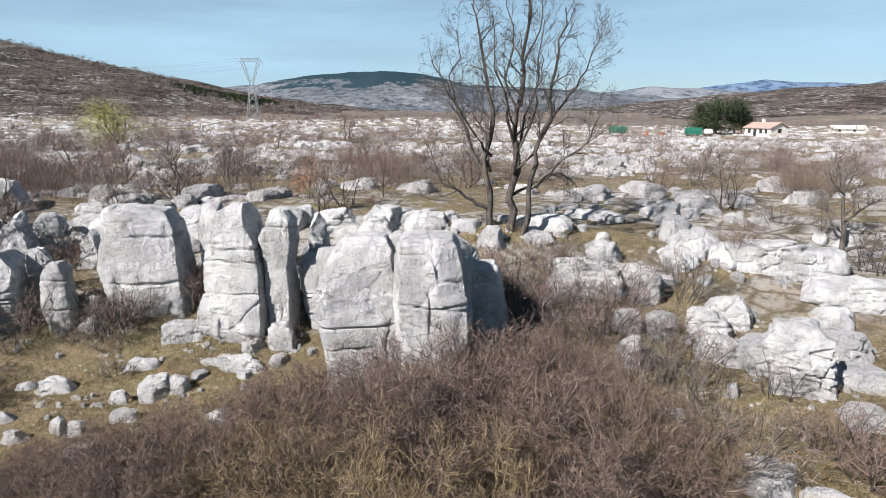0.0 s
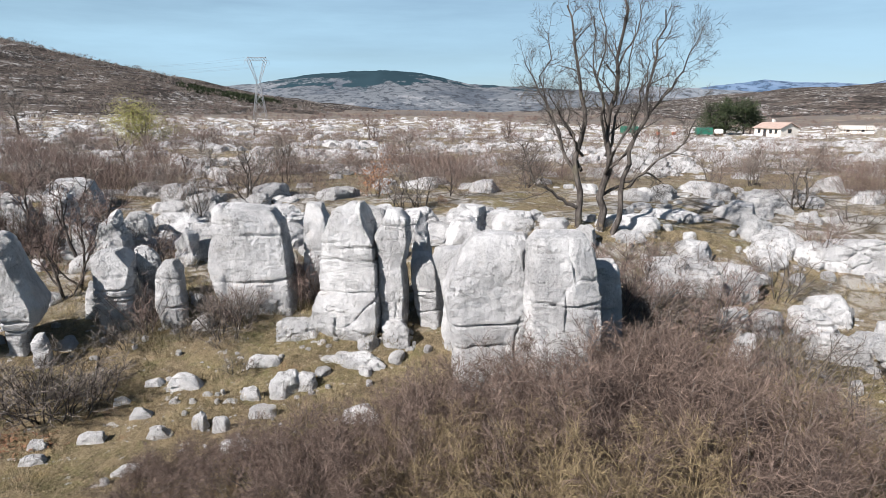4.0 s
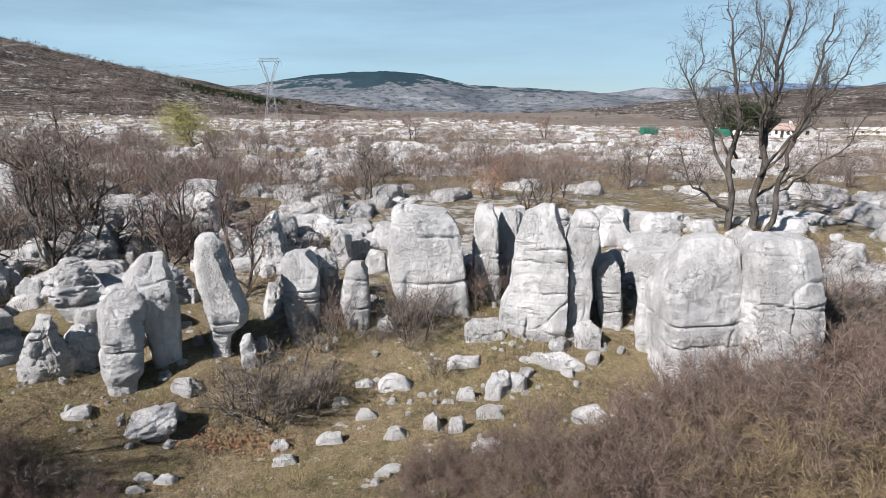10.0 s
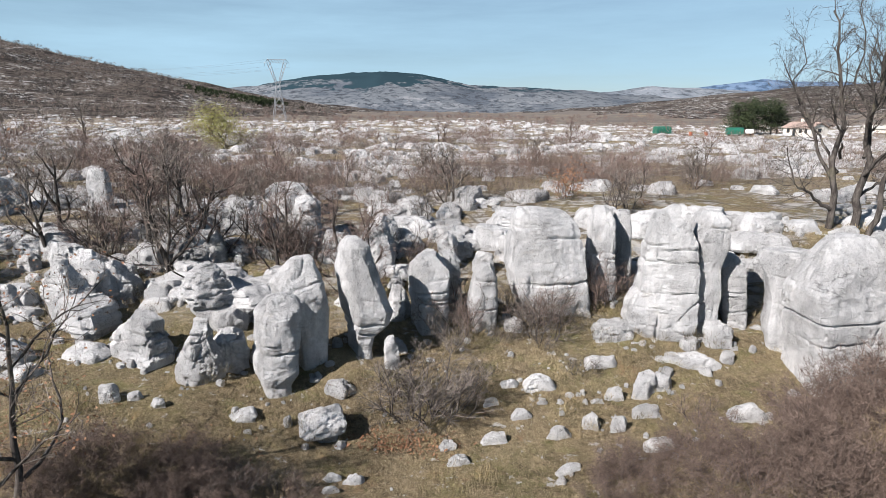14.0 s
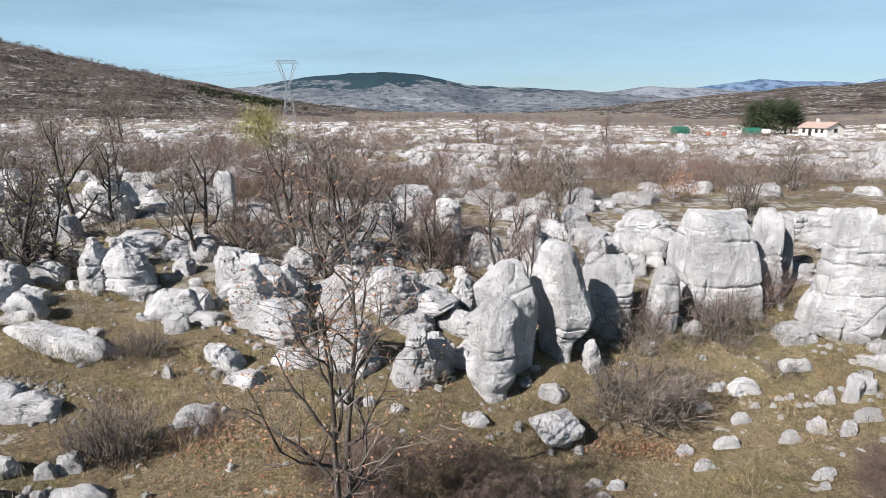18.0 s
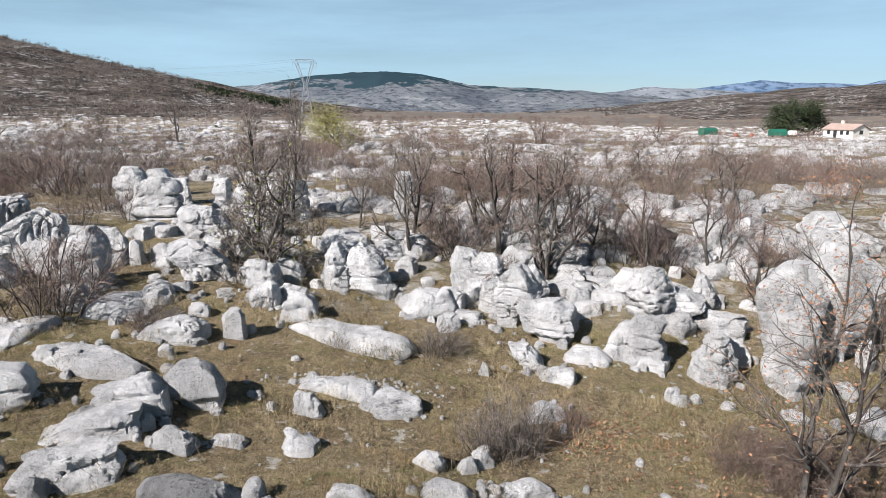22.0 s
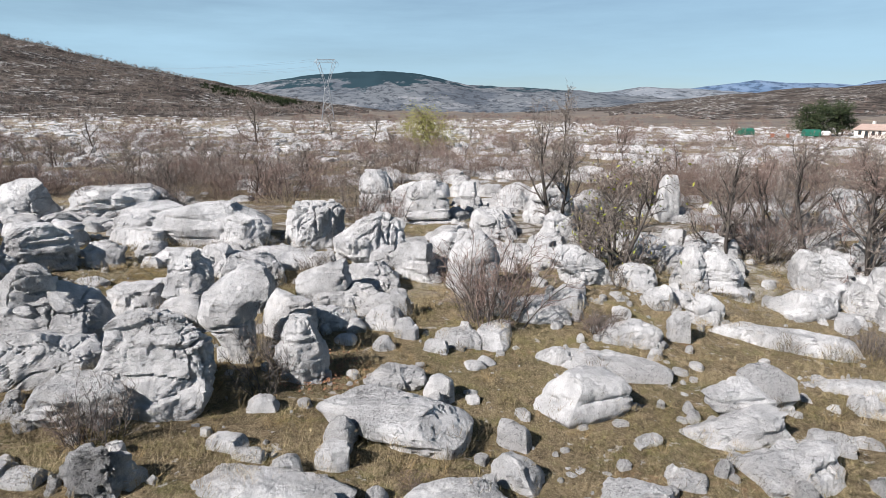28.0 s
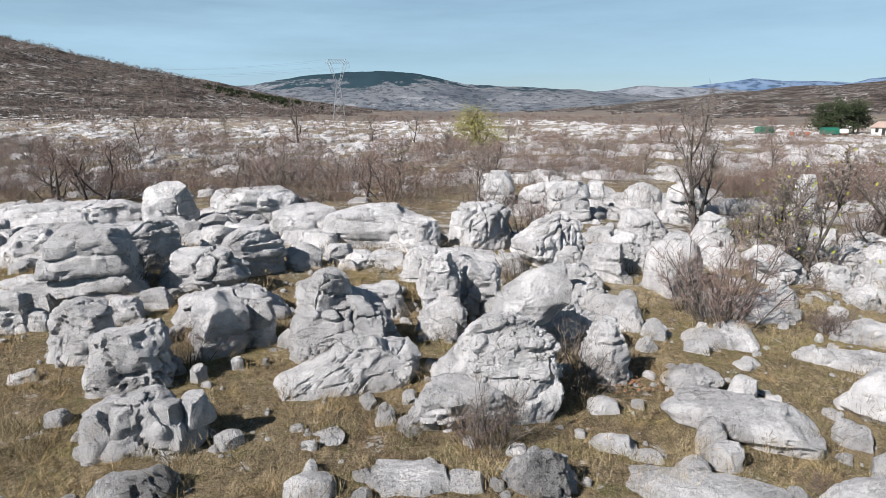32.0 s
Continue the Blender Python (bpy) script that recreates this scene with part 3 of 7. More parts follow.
        disp = disp - some * groove * 0.42 * scale * np.exp(-(gap2 / 0.11) ** 2) + some * relief * 0.45 * scale * (num2 - 0.5)
    disp = disp + (0.026 if style in ("pillar", "wall") else 0.045) * min(s, 1.5) ** 0.5 * fbm(q * 2.4 + o, 4, 0.55, style == "jagged")
    disp = disp + (0.016 if sub >= 5 else 0.018) * fbm(q * np.array([9.0, 9.0, 13.0]) + o, 2, 0.6, True)
    holes = gnoise(q * np.array([6.5, 6.5, 9.0]) + o + 60)
    disp = disp - pit * 2.2 * np.maximum(0, holes - 0.12) - pit * np.maximum(0, gnoise(q * 15 + o) - 0.1)
    if flute:
        disp = disp - flute * s * np.maximum(0, 0.22 - np.abs(gnoise(q * np.array([3.2, 3.2, 0.55]) / max(0.5, s * 0.6) + o))) * 3.2 * sstep(0.1, 0.7, zf)
    q = q + out * disp[:, None]
    return q, f


_rock_count = [0]
NAMES = {"pillar": "standing_stone", "wall": "standing_stone", "block": "boulder", "lump": "boulder", "slab": "rock_slab",
         "bedded": "rock_outcrop", "jagged": "jagged_rock", "crag": "rock_outcrop", "karren": "fluted_rock"}
LABELS = {
    "pillar": "tall pale grey limestone pillar with horizontal cracks",
    "wall": "massive pale limestone standing stone with a smooth face",
    "block": "angular pale grey limestone block resting on dry turf",
    "lump": "rounded weathered white limestone boulder in the grass",
    "slab": "low grey limestone slab lying flush in brown turf",
    "bedded": "layered limestone outcrop with open horizontal bedding cracks",
    "crag": "rugged pale limestone outcrop with broken cracked faces",
    "jagged": "sharp pitted limestone rock with dark hollows",
    "karren": "pale limestone rock cut by steep rain flutes",
}


def fineness(size, y):
    return 6 if size > 1.9 and y < 17.5 else 5 if size > 0.9 and y < 19 or size > 1.6 and y < 24 else 4


def rock(x, y, w, d, h, style="lump", turn=0.0, lean=0.0, sub=0, low=0.0, name="", taper=None, crack=(), outline=()):
    """A rock of width w, depth d and height h whose foot is centred at (x, y)."""
    _rock_count[0] += 1
    seed = 1000 + _rock_count[0]
    size = max(w, h)
    kind = name or NAMES[style]
    stone = PITTED if style == "jagged" else LIMESTONE
    layers = min(4, int(h / 0.42)) if style == "bedded" and h > 0.85 and not outline else 1
    if layers > 1:
        # an outcrop is a pile of beds, each a piece of its own
        ob = new(kind)
        ob.empty_display_size = 0.3
        rs = np.random.RandomState(seed)
        cuts = np.concatenate([[0], np.cumsum(rs.uniform(0.7, 1.3, layers))])
        cuts = cuts / cuts[-1] * h
        for k in range(layers):
            t = k / layers
            lw, ld = w * (1 - 0.22 * t) * rs.uniform(0.93, 1.05), d * (1 - 0.22 * t) * rs.uniform(0.93, 1.05)
            v, f = rock_shape(seed * 7 + k, lw, ld, cuts[k + 1] - cuts[k] + 0.03, "block", 5 if y < 22 else 4)
            v += (rs.normal(0, 0.03) * w, rs.normal(0, 0.03) * d + 0.04 * d * t, cuts[k] - 0.01)
            v[:, 0] += lean * v[:, 2]
            bed = part("bed", mesh_of("bed", v, f, stone), ob)
            bed.data.set_sharp_from_angle(angle=radians(32))
    else:
        v, f = rock_shape(seed, w, d, h, style, sub or fineness(size, y), taper, crack, outline)
        v[:, 0] += lean * np.clip(v[:, 2], 0, None)
        if style == "crag" and size > 1.5 and not outline:
            # blocks that stand proud of the main mass
            ob = new(kind)
            ob.empty_display_size = 0.3
            main = part("mass", mesh_of("mass", v, f, stone), ob)
            main.data.set_sharp_from_angle(angle=radians(32))
            rs = np.random.RandomState(seed + 5)
            for k in range(6):
                u, z0 = rs.uniform(-0.42, 0.42), rs.uniform(0.0, 0.62)
                bw, bh = w * rs.uniform(0.16, 0.34), h * rs.uniform(0.22, 0.42)
                q, g = rock_shape(seed * 3 + k, bw, bw * rs.uniform(0.7, 1.0), bh, "block", 5 if size > 2 else 4)
                a = rs.uniform(-0.5, 0.5)
                q = np.stack([q[:, 0] * math.cos(a) - q[:, 1] * math.sin(a), q[:, 0] * math.sin(a) + q[:, 1] * math.cos(a), q[:, 2]], 1)
                q += (u * w, -d * 0.5 * (1 - 0.45 * z0) * math.sqrt(1 - 4 * u * u * 0.8) + bw * 0.22, z0 * h)
                piece = part("block", mesh_of("block", q, g, stone), ob)
                piece.data.set_sharp_from_angle(angle=radians(32))
        else:
            ob = new(kind, mesh_of(kind, v, f, stone))
            ob.data.set_sharp_from_angle(angle=radians(32))
    ob.matrix_world = pose(x, y, at(x, y) - low, 0, 0, turn)
    ob["girth"], ob["depth"] = w, d
    size_word = "large " if size > 2.5 else "small " if size < 0.5 else ""
    return tagged(ob, size_word + LABELS[style], "rock", "limestone rocks")


# ---- plants ----
class Wood:
    """Collects tubes and ribbons of branches into one mesh."""

    def __init__(self):
        self.v, self.f = [], []

    def tube(self, pts, radii, sides=3):
        if sides == 2:
            return self.ribbon(pts, radii)
        prev = None
        for i, (p, r) in enumerate(zip(pts, radii)):
            d = (pts[min(i + 1, len(pts) - 1)] - pts[max(i - 1, 0)])
            a = d.orthogonal().normalized() * r
            b = d.cross(a).normalized() * r
            k = len(self.v)
            for s in range(sides):
                t = 2 * math.pi * s / sides
                q = p + a * math.cos(t) + b * math.sin(t)
                self.v.append((q.x, q.y, q.z))
            if prev is not None:
                for s in range(sides):
                    self.f.append((prev + s, prev + (s + 1) % sides, k + (s + 1) % sides, k + s))
            prev = k

    def ribbon(self, pts, radii):
        d = pts[-1] - pts[0]
        a = d.orthogonal().normalized()
        a.rotate(Matrix.Rotation(random.uniform(0, 3.14), 3, d.normalized() if d.length > 1e-6 else Vector((0, 0, 1))))
        prev = None
        for p, r in zip(pts, radii):
            k = len(self.v)
            q, w = p - a * r, p + a * r
            self.v += [(q.x, q.y, q.z), (w.x, w.y, w.z)]
            if prev is not None:
                self.f.append((prev, prev + 1, k + 1, k))
            prev = k

    def leaf(self, p, size):
        a = Vector((random.gauss(0, 1), random.gauss(0, 1), random.gauss(0, 1))).normalized()
        b = a.orthogonal().normalized() * size * 0.55
        a = a * size
        k = len(self.v)
        for q in (p - a * 0.5, p + b * 0.5, p + a * 0.5, p - b * 0.5):
            self.v.append((q.x, q.y, q.z))
        self.f.append((k, k + 1, k + 2, k + 3))

    def mesh(self, name, material):
        return mesh_of(name, self.v, self.f, material)


TWIG_MIN = [0.003]


def branch(start, way, length, bits, wander, lift):
    """Points of a crooked branch."""
    pts, d, p = [start], way.normalized(), start.copy()
    for _ in range(bits):
        d = (d + Vector((random.gauss(0, wander), random.gauss(0, wander), random.gauss(0, wander) + lift))).normalized()
        p = p + d * (length / bits)
        pts.append(p)
    return pts


def sprout(wood, pts, radius, level, plan, tips=None):
    """Child branches along pts. plan: a row for each level of (count, length, spread, wander, lift, sides, thickness)."""
    if level >= len(plan):
        if tips is not None:
            tips.append(pts[-1])
        return
    count, length, spread, wander, lift, sides, thin = plan[level]
    n = len(pts) - 1
    for c in range(count):
        t = 0.22 + 0.78 * (c + random.random()) / count
        i = min(int(t * n), n - 1)
        p = pts[i].lerp(pts[i + 1], t * n - i)
        d = (pts[i + 1] - pts[i]).normalized()
        side = d.orthogonal()
        side.rotate(Matrix.Rotation(random.uniform(0, 6.283), 3, d))
        way = (d + side * random.uniform(0.5, 1.3) * spread)
        ln = length * random.uniform(0.55, 1.2) * (1.1 - 0.5 * t)
        q = branch(p, way, ln, 4 if sides > 2 else 1 if level > 0 else 2, wander, lift)
        r0 = max(radius * thin * (1.1 - 0.6 * t), TWIG_MIN[0])
        wood.tube(q, [r0 * (1 - 0.72 * j / (len(q) - 1)) for j in range(len(q))], sides)
        sprout(wood, q, r0, level + 1, plan, tips)


def shrub_meshes(kind, seed, stems, height, width, plan, radius, leaves=0, leaf_size=0.06):
    random.seed(seed)
    stem_rows, fine, tips = [], Wood(), []
    for s in range(stems):
        a, r = random.uniform(0, 6.283), math.sqrt(random.random())
        foot = Vector((math.cos(a) * r * width * 0.28, math.sin(a) * r * width * 0.28, -0.08))
        way = Vector((math.cos(a) * r * width * 0.42, math.sin(a) * r * width * 0.42, height * 0.62))
        pts = branch(foot, way, height * random.uniform(0.55, 1.0), 5, 0.16, 0.03)
        woody = Wood()
        stem_rows.append(woody)
        woody.tube(pts, [radius * (1 - 0.7 * j / 5) for j in range(6)], 3)
        sprout(fine, pts, radius, 0, plan, tips)
    out = {"stem": stem_rows, "crown": fine}
    if leaves:
        foliage = Wood()
        for _ in range(leaves):
            p = random.choice(tips) + Vector((random.gauss(0, 0.1), random.gauss(0, 0.1), random.gauss(0, 0.1)))
            foliage.leaf(p, leaf_size * random.uniform(0.6, 1.3))
        out["foliage"] = foliage
    return out


def thing_of(name, label, category, group, pieces):
    ob = new(name)
    ob.empty_display_size = 0.3
    tagged(ob, label, category, group)
    for key, wood, material in pieces:
        for piece in wood if isinstance(wood, list) else [wood]:
            part(key, piece.mesh(key, material), ob)
    return ob


STOCK = {}


def stock(kind, variants):
    STOCK[kind] = []
    for args in variants:
        ob = args()
        ob.matrix_world = pose(-20, -40, -3)
        STOCK[kind].append(ob)


def thicket(seed, tan):
    def build():
        TWIG_MIN[0] = 0.0021
        w = shrub_meshes("thicket", seed, 34, 1.0, 1.25, [(11, 0.30, 0.85, 0.22, 0.06, 2, 0.5), (9, 0.17, 0.9, 0.25, 0.03, 2, 0.65), (2, 0.09, 0.9, 0.25, 0.0, 2, 0.8)], 0.006)
        TWIG_MIN[0] = 0.003
        m = TWIG_TAN if tan else TWIG_BROWN
        return thing_of("thicket_shrub", "dense leafless shrub with fine " + ("tan" if tan else "reddish brown") + " twigs", "shrub", "leafless thicket", [("stem", w["stem"], TWIG_TAN if tan else TWIG_GREY), ("crown", w["crown"], m)])
    return build


def bush(seed, material, label, stems=18, leaves=0, leaf=None):
    def build():
        w = shrub_meshes("bush", seed, stems, 1.0, 1.0, [(9, 0.32, 0.9, 0.22, 0.05, 2, 0.55), (6, 0.17, 0.9, 0.25, 0.02, 2, 0.7)], 0.010, leaves)
        rows = [("stem", w["stem"], BARK), ("crown", w["crown"], material)]
        if leaves:
            rows.append(("foliage", w["foliage"], leaf or LEAF_RUST))
        return thing_of("bare_bush", label, "shrub", "bushes among the rocks", rows)
    return build


def tree(seed, height, label, spread=0.9, trunks=1, trunk_r=0.09, limbs=7, leaves=0, leaf=None, crown_from=0.25, limb_len=0.45, plan=None, name="bare_tree", extra=None, twig=None, wander=0.13, splay=0.16):
    def build():
        random.seed(seed)
        ob = new(name)
        ob.empty_display_size = 0.5
        tagged(ob, label, "tree", "trees on the karst")
        twigs, tips = Wood(), []
        for k in range(trunks):
            a = 6.283 * k / max(1, trunks) + 0.4
            off = 0.0 if trunks == 1 else trunk_r * 1.3
            tr = Wood()
            pts = branch(Vector((math.cos(a) * off, math.sin(a) * off, -0.25)), Vector((math.cos(a) * splay * (trunks > 1), math.sin(a) * splay * 0.62, 1)), height * (0.97 if k == 0 else 0.85), 10, wander, 0.10 if wander > 0.1 else 0.16)
            tr.tube(pts, [trunk_r * (1.35 if j == 0 else 1 - 0.88 * j / 10) for j in range(11)], 8)
            part("trunk", tr.mesh("trunk", BARK), ob)
            for b in range(limbs):
                t = crown_from + (0.95 - crown_from) * (b + random.random() * 0.7) / limbs
                i = min(int(t * 10), 9)
                p = pts[i].lerp(pts[i + 1], t * 10 - i)
                az = a + b * 2.4 + random.uniform(-0.5, 0.5)
                way = Vector((math.cos(az) * spread, math.sin(az) * spread, 0.30 + 0.9 * t))
                ln = height * limb_len * (1.15 - 0.75 * t) * random.uniform(0.8, 1.2)
                q = branch(p, way, ln, 7, 0.20, 0.10)
                r0 = trunk_r * (0.64 - 0.40 * t)
                limb = Wood()
                limb.tube(q, [r0 * (1 - 0.8 * j / 7) for j in range(8)], 6)
                part("limb", limb.mesh("limb", BARK), ob)
                sprout(twigs, q, r0, 0, [(c, l * height, s, w, u, sd, th) for c, l, s, w, u, sd, th in plan], tips)
            sprout(twigs, pts[6:], trunk_r * 0.3, 0, [(c, l * height * 0.7, s, w, u, sd, th) for c, l, s, w, u, sd, th in plan], tips)
        part("crown", twigs.mesh("crown", twig or BARK), ob)
        if leaves:
            foliage = Wood()
            for _ in range(leaves):
                p = random.choice(tips)
                foliage.leaf(p + Vector((random.gauss(0, 0.12), random.gauss(0, 0.12), random.gauss(0, 0.12))), random.uniform(0.6, 1.3) * extra)
            part("foliage", foliage.mesh("foliage", leaf), ob)
        return ob
    return build


TREE_PLAN = [(7, 0.19, 0.9, 0.2, 0.05, 3, 0.5), (5, 0.09, 0.9, 0.22, 0.03, 2, 0.5), (4, 0.045, 0.9, 0.22, 0.0, 2, 0.75)]

stock("thicket", [thicket(11, False), thicket(12, False), thicket(13, False), thicket(14, True)])
stock("bush", [bush(21, TWIG_GREY, "leafless grey bush with tangled twigs among rocks"), bush(22, TWIG_RED, "leafless reddish brown bush among rocks"), bush(23, TWIG_GREY, "sparse leafless grey bush with upright stems", 10)])
stock("green", [bush(32, TWIG_TAN, "small fresh yellow-green bush at the foot of the oak", 7, 500, LEAF_YELLOW)])
stock("rust", [bush(31, TWIG_RED, "small bush with dry rust-brown leaves", 9, 420)])
TWIG_MIN[0] = 0.0017
stock("tree", [tree(41, 1.0, "small leafless tree with dense grey twigs", trunk_r=0.028, plan=TREE_PLAN, twig=TWIG_GREY, crown_from=0.12),
               tree(42, 1.0, "leafless multi-stemmed tree with brown twigs", trunks=2, trunk_r=0.022, plan=TREE_PLAN, twig=TWIG_RED, crown_from=0.12, limbs=6),
               tree(43, 1.0, "slender leafless tree with thin upright branches", spread=0.4, trunk_r=0.012, plan=TREE_PLAN, twig=TWIG_GREY, crown_from=0.2, limb_len=0.28)])
TWIG_MIN[0] = 0.003
LIGHT_PLAN = [(6, 0.2, 0.9, 0.2, 0.05, 2, 0.5), (5, 0.11, 0.9, 0.22, 0.03, 2, 0.6)]
stock("sapling", [tree(47, 1.0, "small leafless tree out on the karst plain", trunks=2, trunk_r=0.018, plan=LIGHT_PLAN, twig=TWIG_GREY, crown_from=0.12, limbs=8),
                  tree(48, 1.0, "spreading leafless tree with brown twigs on the plain", trunk_r=0.022, plan=LIGHT_PLAN, twig=TWIG_RED, crown_from=0.12, limbs=11),
                  tree(49, 1.0, "low leafless tree with dark tangled limbs", trunks=3, trunk_r=0.016, plan=LIGHT_PLAN, twig=TWIG_GREY, crown_from=0.08, limbs=6, spread=1.1)])
stock("mistletoe", [tree(44, 1.0, "dark leafless tree with green leafy clumps", trunks=2, trunk_r=0.024, plan=TREE_PLAN, twig=TWIG_GREY, crown_from=0.1, leaves=130, leaf=LEAF_GREEN, extra=0.03)])
stock("yellow", [tree(45, 1.0, "rounded tree in fresh yellow-green leaf", trunk_r=0.022, plan=TREE_PLAN, twig=TWIG_TAN, crown_from=0.15, limbs=11, limb_len=0.52, leaves=5200, leaf=LEAF_YELLOW, extra=0.024, wander=0.09)])


def plant(kind, x, y, h, spread=1.0, turn=None, pick=None):
    rows = STOCK[kind]
    k = int(abs(x * 7.3 + y * 3.1)) if pick is None else pick
    ob = copy_thing(rows[k % len(rows)], Matrix())
    if kind in ("tree", "mistletoe"):
        h = h * 1.15
    turn = (x * 57.0 + y * 91.0) % 360 if turn is None else turn
    ob.matrix_world = pose(x, y, at(x, y) - 0.03, 0, 0, turn) @ Matrix.Diagonal((h * spread, h * spread, h, 1))
    return ob


# the large bare oak behind the stones: crooked limbs that fork from low down, wide and open
def crooked(points, bits, wander):
    """A gnarled line through a few points."""
    out = [Vector(points[0])]
    for a, b in zip(points, points[1:]):
        a, b = Vector(a), Vector(b)
        for i in range(1, bits + 1):
            p = a.lerp(b, i / bits)
            k = wander * (b - a).length * (0.0 if i == bits else 1.0)
            out.append(p + Vector((random.gauss(0, k), random.gauss(0, k), random.gauss(0, k * 0.7))))
    return out


def spreading_oak(x, y, turn):
    random.seed(77)
    ob = new("bare_oak")
    ob.empty_display_size = 0.5
    tagged(ob, "large bare oak with crooked spreading limbs behind the standing stones", "tree", "trees on the karst")
    stems = [([(0.30, 0, -0.3), (0.36, 0, 1.5), (0.42, 0.1, 3.4), (0.62, 0.1, 5.6), (0.95, 0.0, 8.6)], 0.168),
             ([(-0.55, 0.2, -0.3), (-0.48, 0.2, 1.3), (-0.40, 0.3, 3.6), (-0.75, 0.5, 5.4), (-1.25, 0.6, 7.3)], 0.151),
             ([(0.75, -0.3, -0.3), (0.95, -0.4, 1.3), (1.35, -0.5, 3.2), (1.75, -0.7, 5.2), (2.0, -0.8, 7.0)], 0.124)]
    limbs = [([(-0.50, 0.2, 0.7), (-1.4, 0.0, 1.1), (-2.4, -0.2, 1.7), (-2.9, -0.3, 2.9)], 0.075),
             ([(-0.48, 0.2, 1.4), (-1.2, 0.5, 2.7), (-1.9, 0.7, 4.3), (-2.8, 0.8, 5.6)], 0.079),
             ([(-1.3, 0.5, 2.9), (-1.9, 1.2, 4.6), (-1.8, 1.5, 6.6)], 0.053),
             ([(0.38, 0, 1.2), (1.3, 0.4, 1.6), (2.3, 0.6, 1.9), (3.0, 0.7, 1.5)], 0.062),
             ([(0.40, 0, 1.7), (1.3, -0.1, 2.9), (2.2, -0.2, 4.2), (2.9, -0.2, 5.0)], 0.079),
             ([(2.2, -0.2, 4.2), (2.9, -0.6, 5.2), (3.4, -0.7, 6.4)], 0.044),
             ([(0.42, 0.1, 2.5), (1.1, 0.8, 4.2), (1.6, 1.2, 6.9)], 0.070),
             ([(0.42, 0.1, 2.8), (-0.1, -0.7, 4.6), (-0.6, -1.0, 6.8)], 0.066),
             ([(0.40, 0, 1.9), (0.5, -1.2, 2.9), (0.9, -2.2, 4.2), (1.0, -2.6, 5.4)], 0.070),
             ([(-0.48, 0.2, 2.0), (-0.6, 1.4, 3.2), (-1.0, 2.3, 4.8)], 0.070),
             ([(0.95, -0.4, 1.4), (1.9, -1.0, 2.3), (2.9, -1.3, 3.0), (3.3, -1.4, 3.9)], 0.062),
             ([(0.45, 0.1, 3.6), (0.2, 0.9, 5.4), (0.1, 1.1, 7.9)], 0.062),
             ([(-0.45, 0.2, 2.5), (-1.3, -0.9, 3.4), (-2.2, -1.5, 4.6)], 0.057),
             ([(0.62, 0.1, 5.2), (1.2, -0.3, 6.4), (1.5, -0.4, 8.1)], 0.044)]
    plan = [(13, 1.45, 0.95, 0.24, 0.10, 3, 0.5), (8, 0.62, 0.9, 0.26, 0.08, 3, 0.5), (5, 0.30, 0.9, 0.25, 0.03, 2, 0.65)]
    twigs = Wood()
    TWIG_MIN[0] = 0.005
    for name, rows, sides in (("trunk", stems, 9), ("limb", limbs, 7)):
        for points, r in rows:
            pts = crooked(points, 4, 0.045)
            n = len(pts) - 1
            wood = Wood()
            wood.tube(pts, [r * (1.3 if j == 0 and name == "trunk" else 1 - 0.82 * j / n) for j in range(n + 1)], sides)
            part(name, wood.mesh(name, BARK), ob)
            sprout(twigs, pts[n // 4:], r * 0.6, 0, plan)
    TWIG_MIN[0] = 0.003
    part("crown", twigs.mesh("crown", BARK), ob)
    ob.matrix_world = pose(x, y, at(x, y), 0, 0, turn) @ Matrix.Diagonal((0.86, 0.86, 1.0, 1))


spreading_oak(2.0, 20.0, 0)
# the young oak beside the path that still carries brown leaves
young = tree(6, 5.0, "young oak holding a few rusty dry leaves", trunks=2, trunk_r=0.065, limbs=10, plan=TREE_PLAN, crown_from=0.12, limb_len=0.46, leaves=1300, leaf=LEAF_RUST, extra=0.055, name="young_oak", twig=TWIG_GREY)()
young.matrix_world = pose(-19.0, 7.9, at(-19.0, 7.9), 0, 0, 50)


# ---- house, sheds, pylon ----
def box_bm(bm, x0, x1, y0, y1, z0, z1, bevel=0.0):
    m = Matrix.Translation(((x0 + x1) / 2, (y0 + y1) / 2, (z0 + z1) / 2)) @ Matrix.Diagonal((x1 - x0, y1 - y0, z1 - z0, 1))
    made = bmesh.ops.create_cube(bm, size=1, matrix=m)
    if bevel:
        edges = {e for v in made["verts"] for e in v.link_edges}
        bmesh.ops.bevel(bm, geom=list(edges), offset=bevel, segments=2, affect="EDGES")


def from_bm(name, bm, material, parent, label=""):
    me = bpy.data.meshes.new(name)
    bm.to_mesh(me)
    bm.free()
    me.materials.append(material)
    return part(name, me, parent, label)


def block_part(name, parent, material, x0, x1, y0, y1, z0, z1, bevel=0.02, label=""):
    bm = bmesh.new()
    box_bm(bm, x0, x1, y0, y1, z0, z1, bevel)
    return from_bm(name, bm, material, parent, label)


def prism_part(name, parent, material, outline, x0, x1, label=""):
    """An outline in (y, z) drawn out along x."""
    bm = bmesh.new()
    a = [bm.verts.new((x0, y, z)) for y, z in outline]
    b = [bm.verts.new((x1, y, z)) for y, z in outline]
    bm.faces.new(a[::-1])
    bm.faces.new(b)
    for i in range(len(a)):
        j = (i + 1) % len(a)
        bm.faces.new((a[i], a[j], b[j], b[i]))
    bmesh.ops.recalc_face_normals(bm, faces=bm.faces)
    return from_bm(name, bm, material, parent, label)


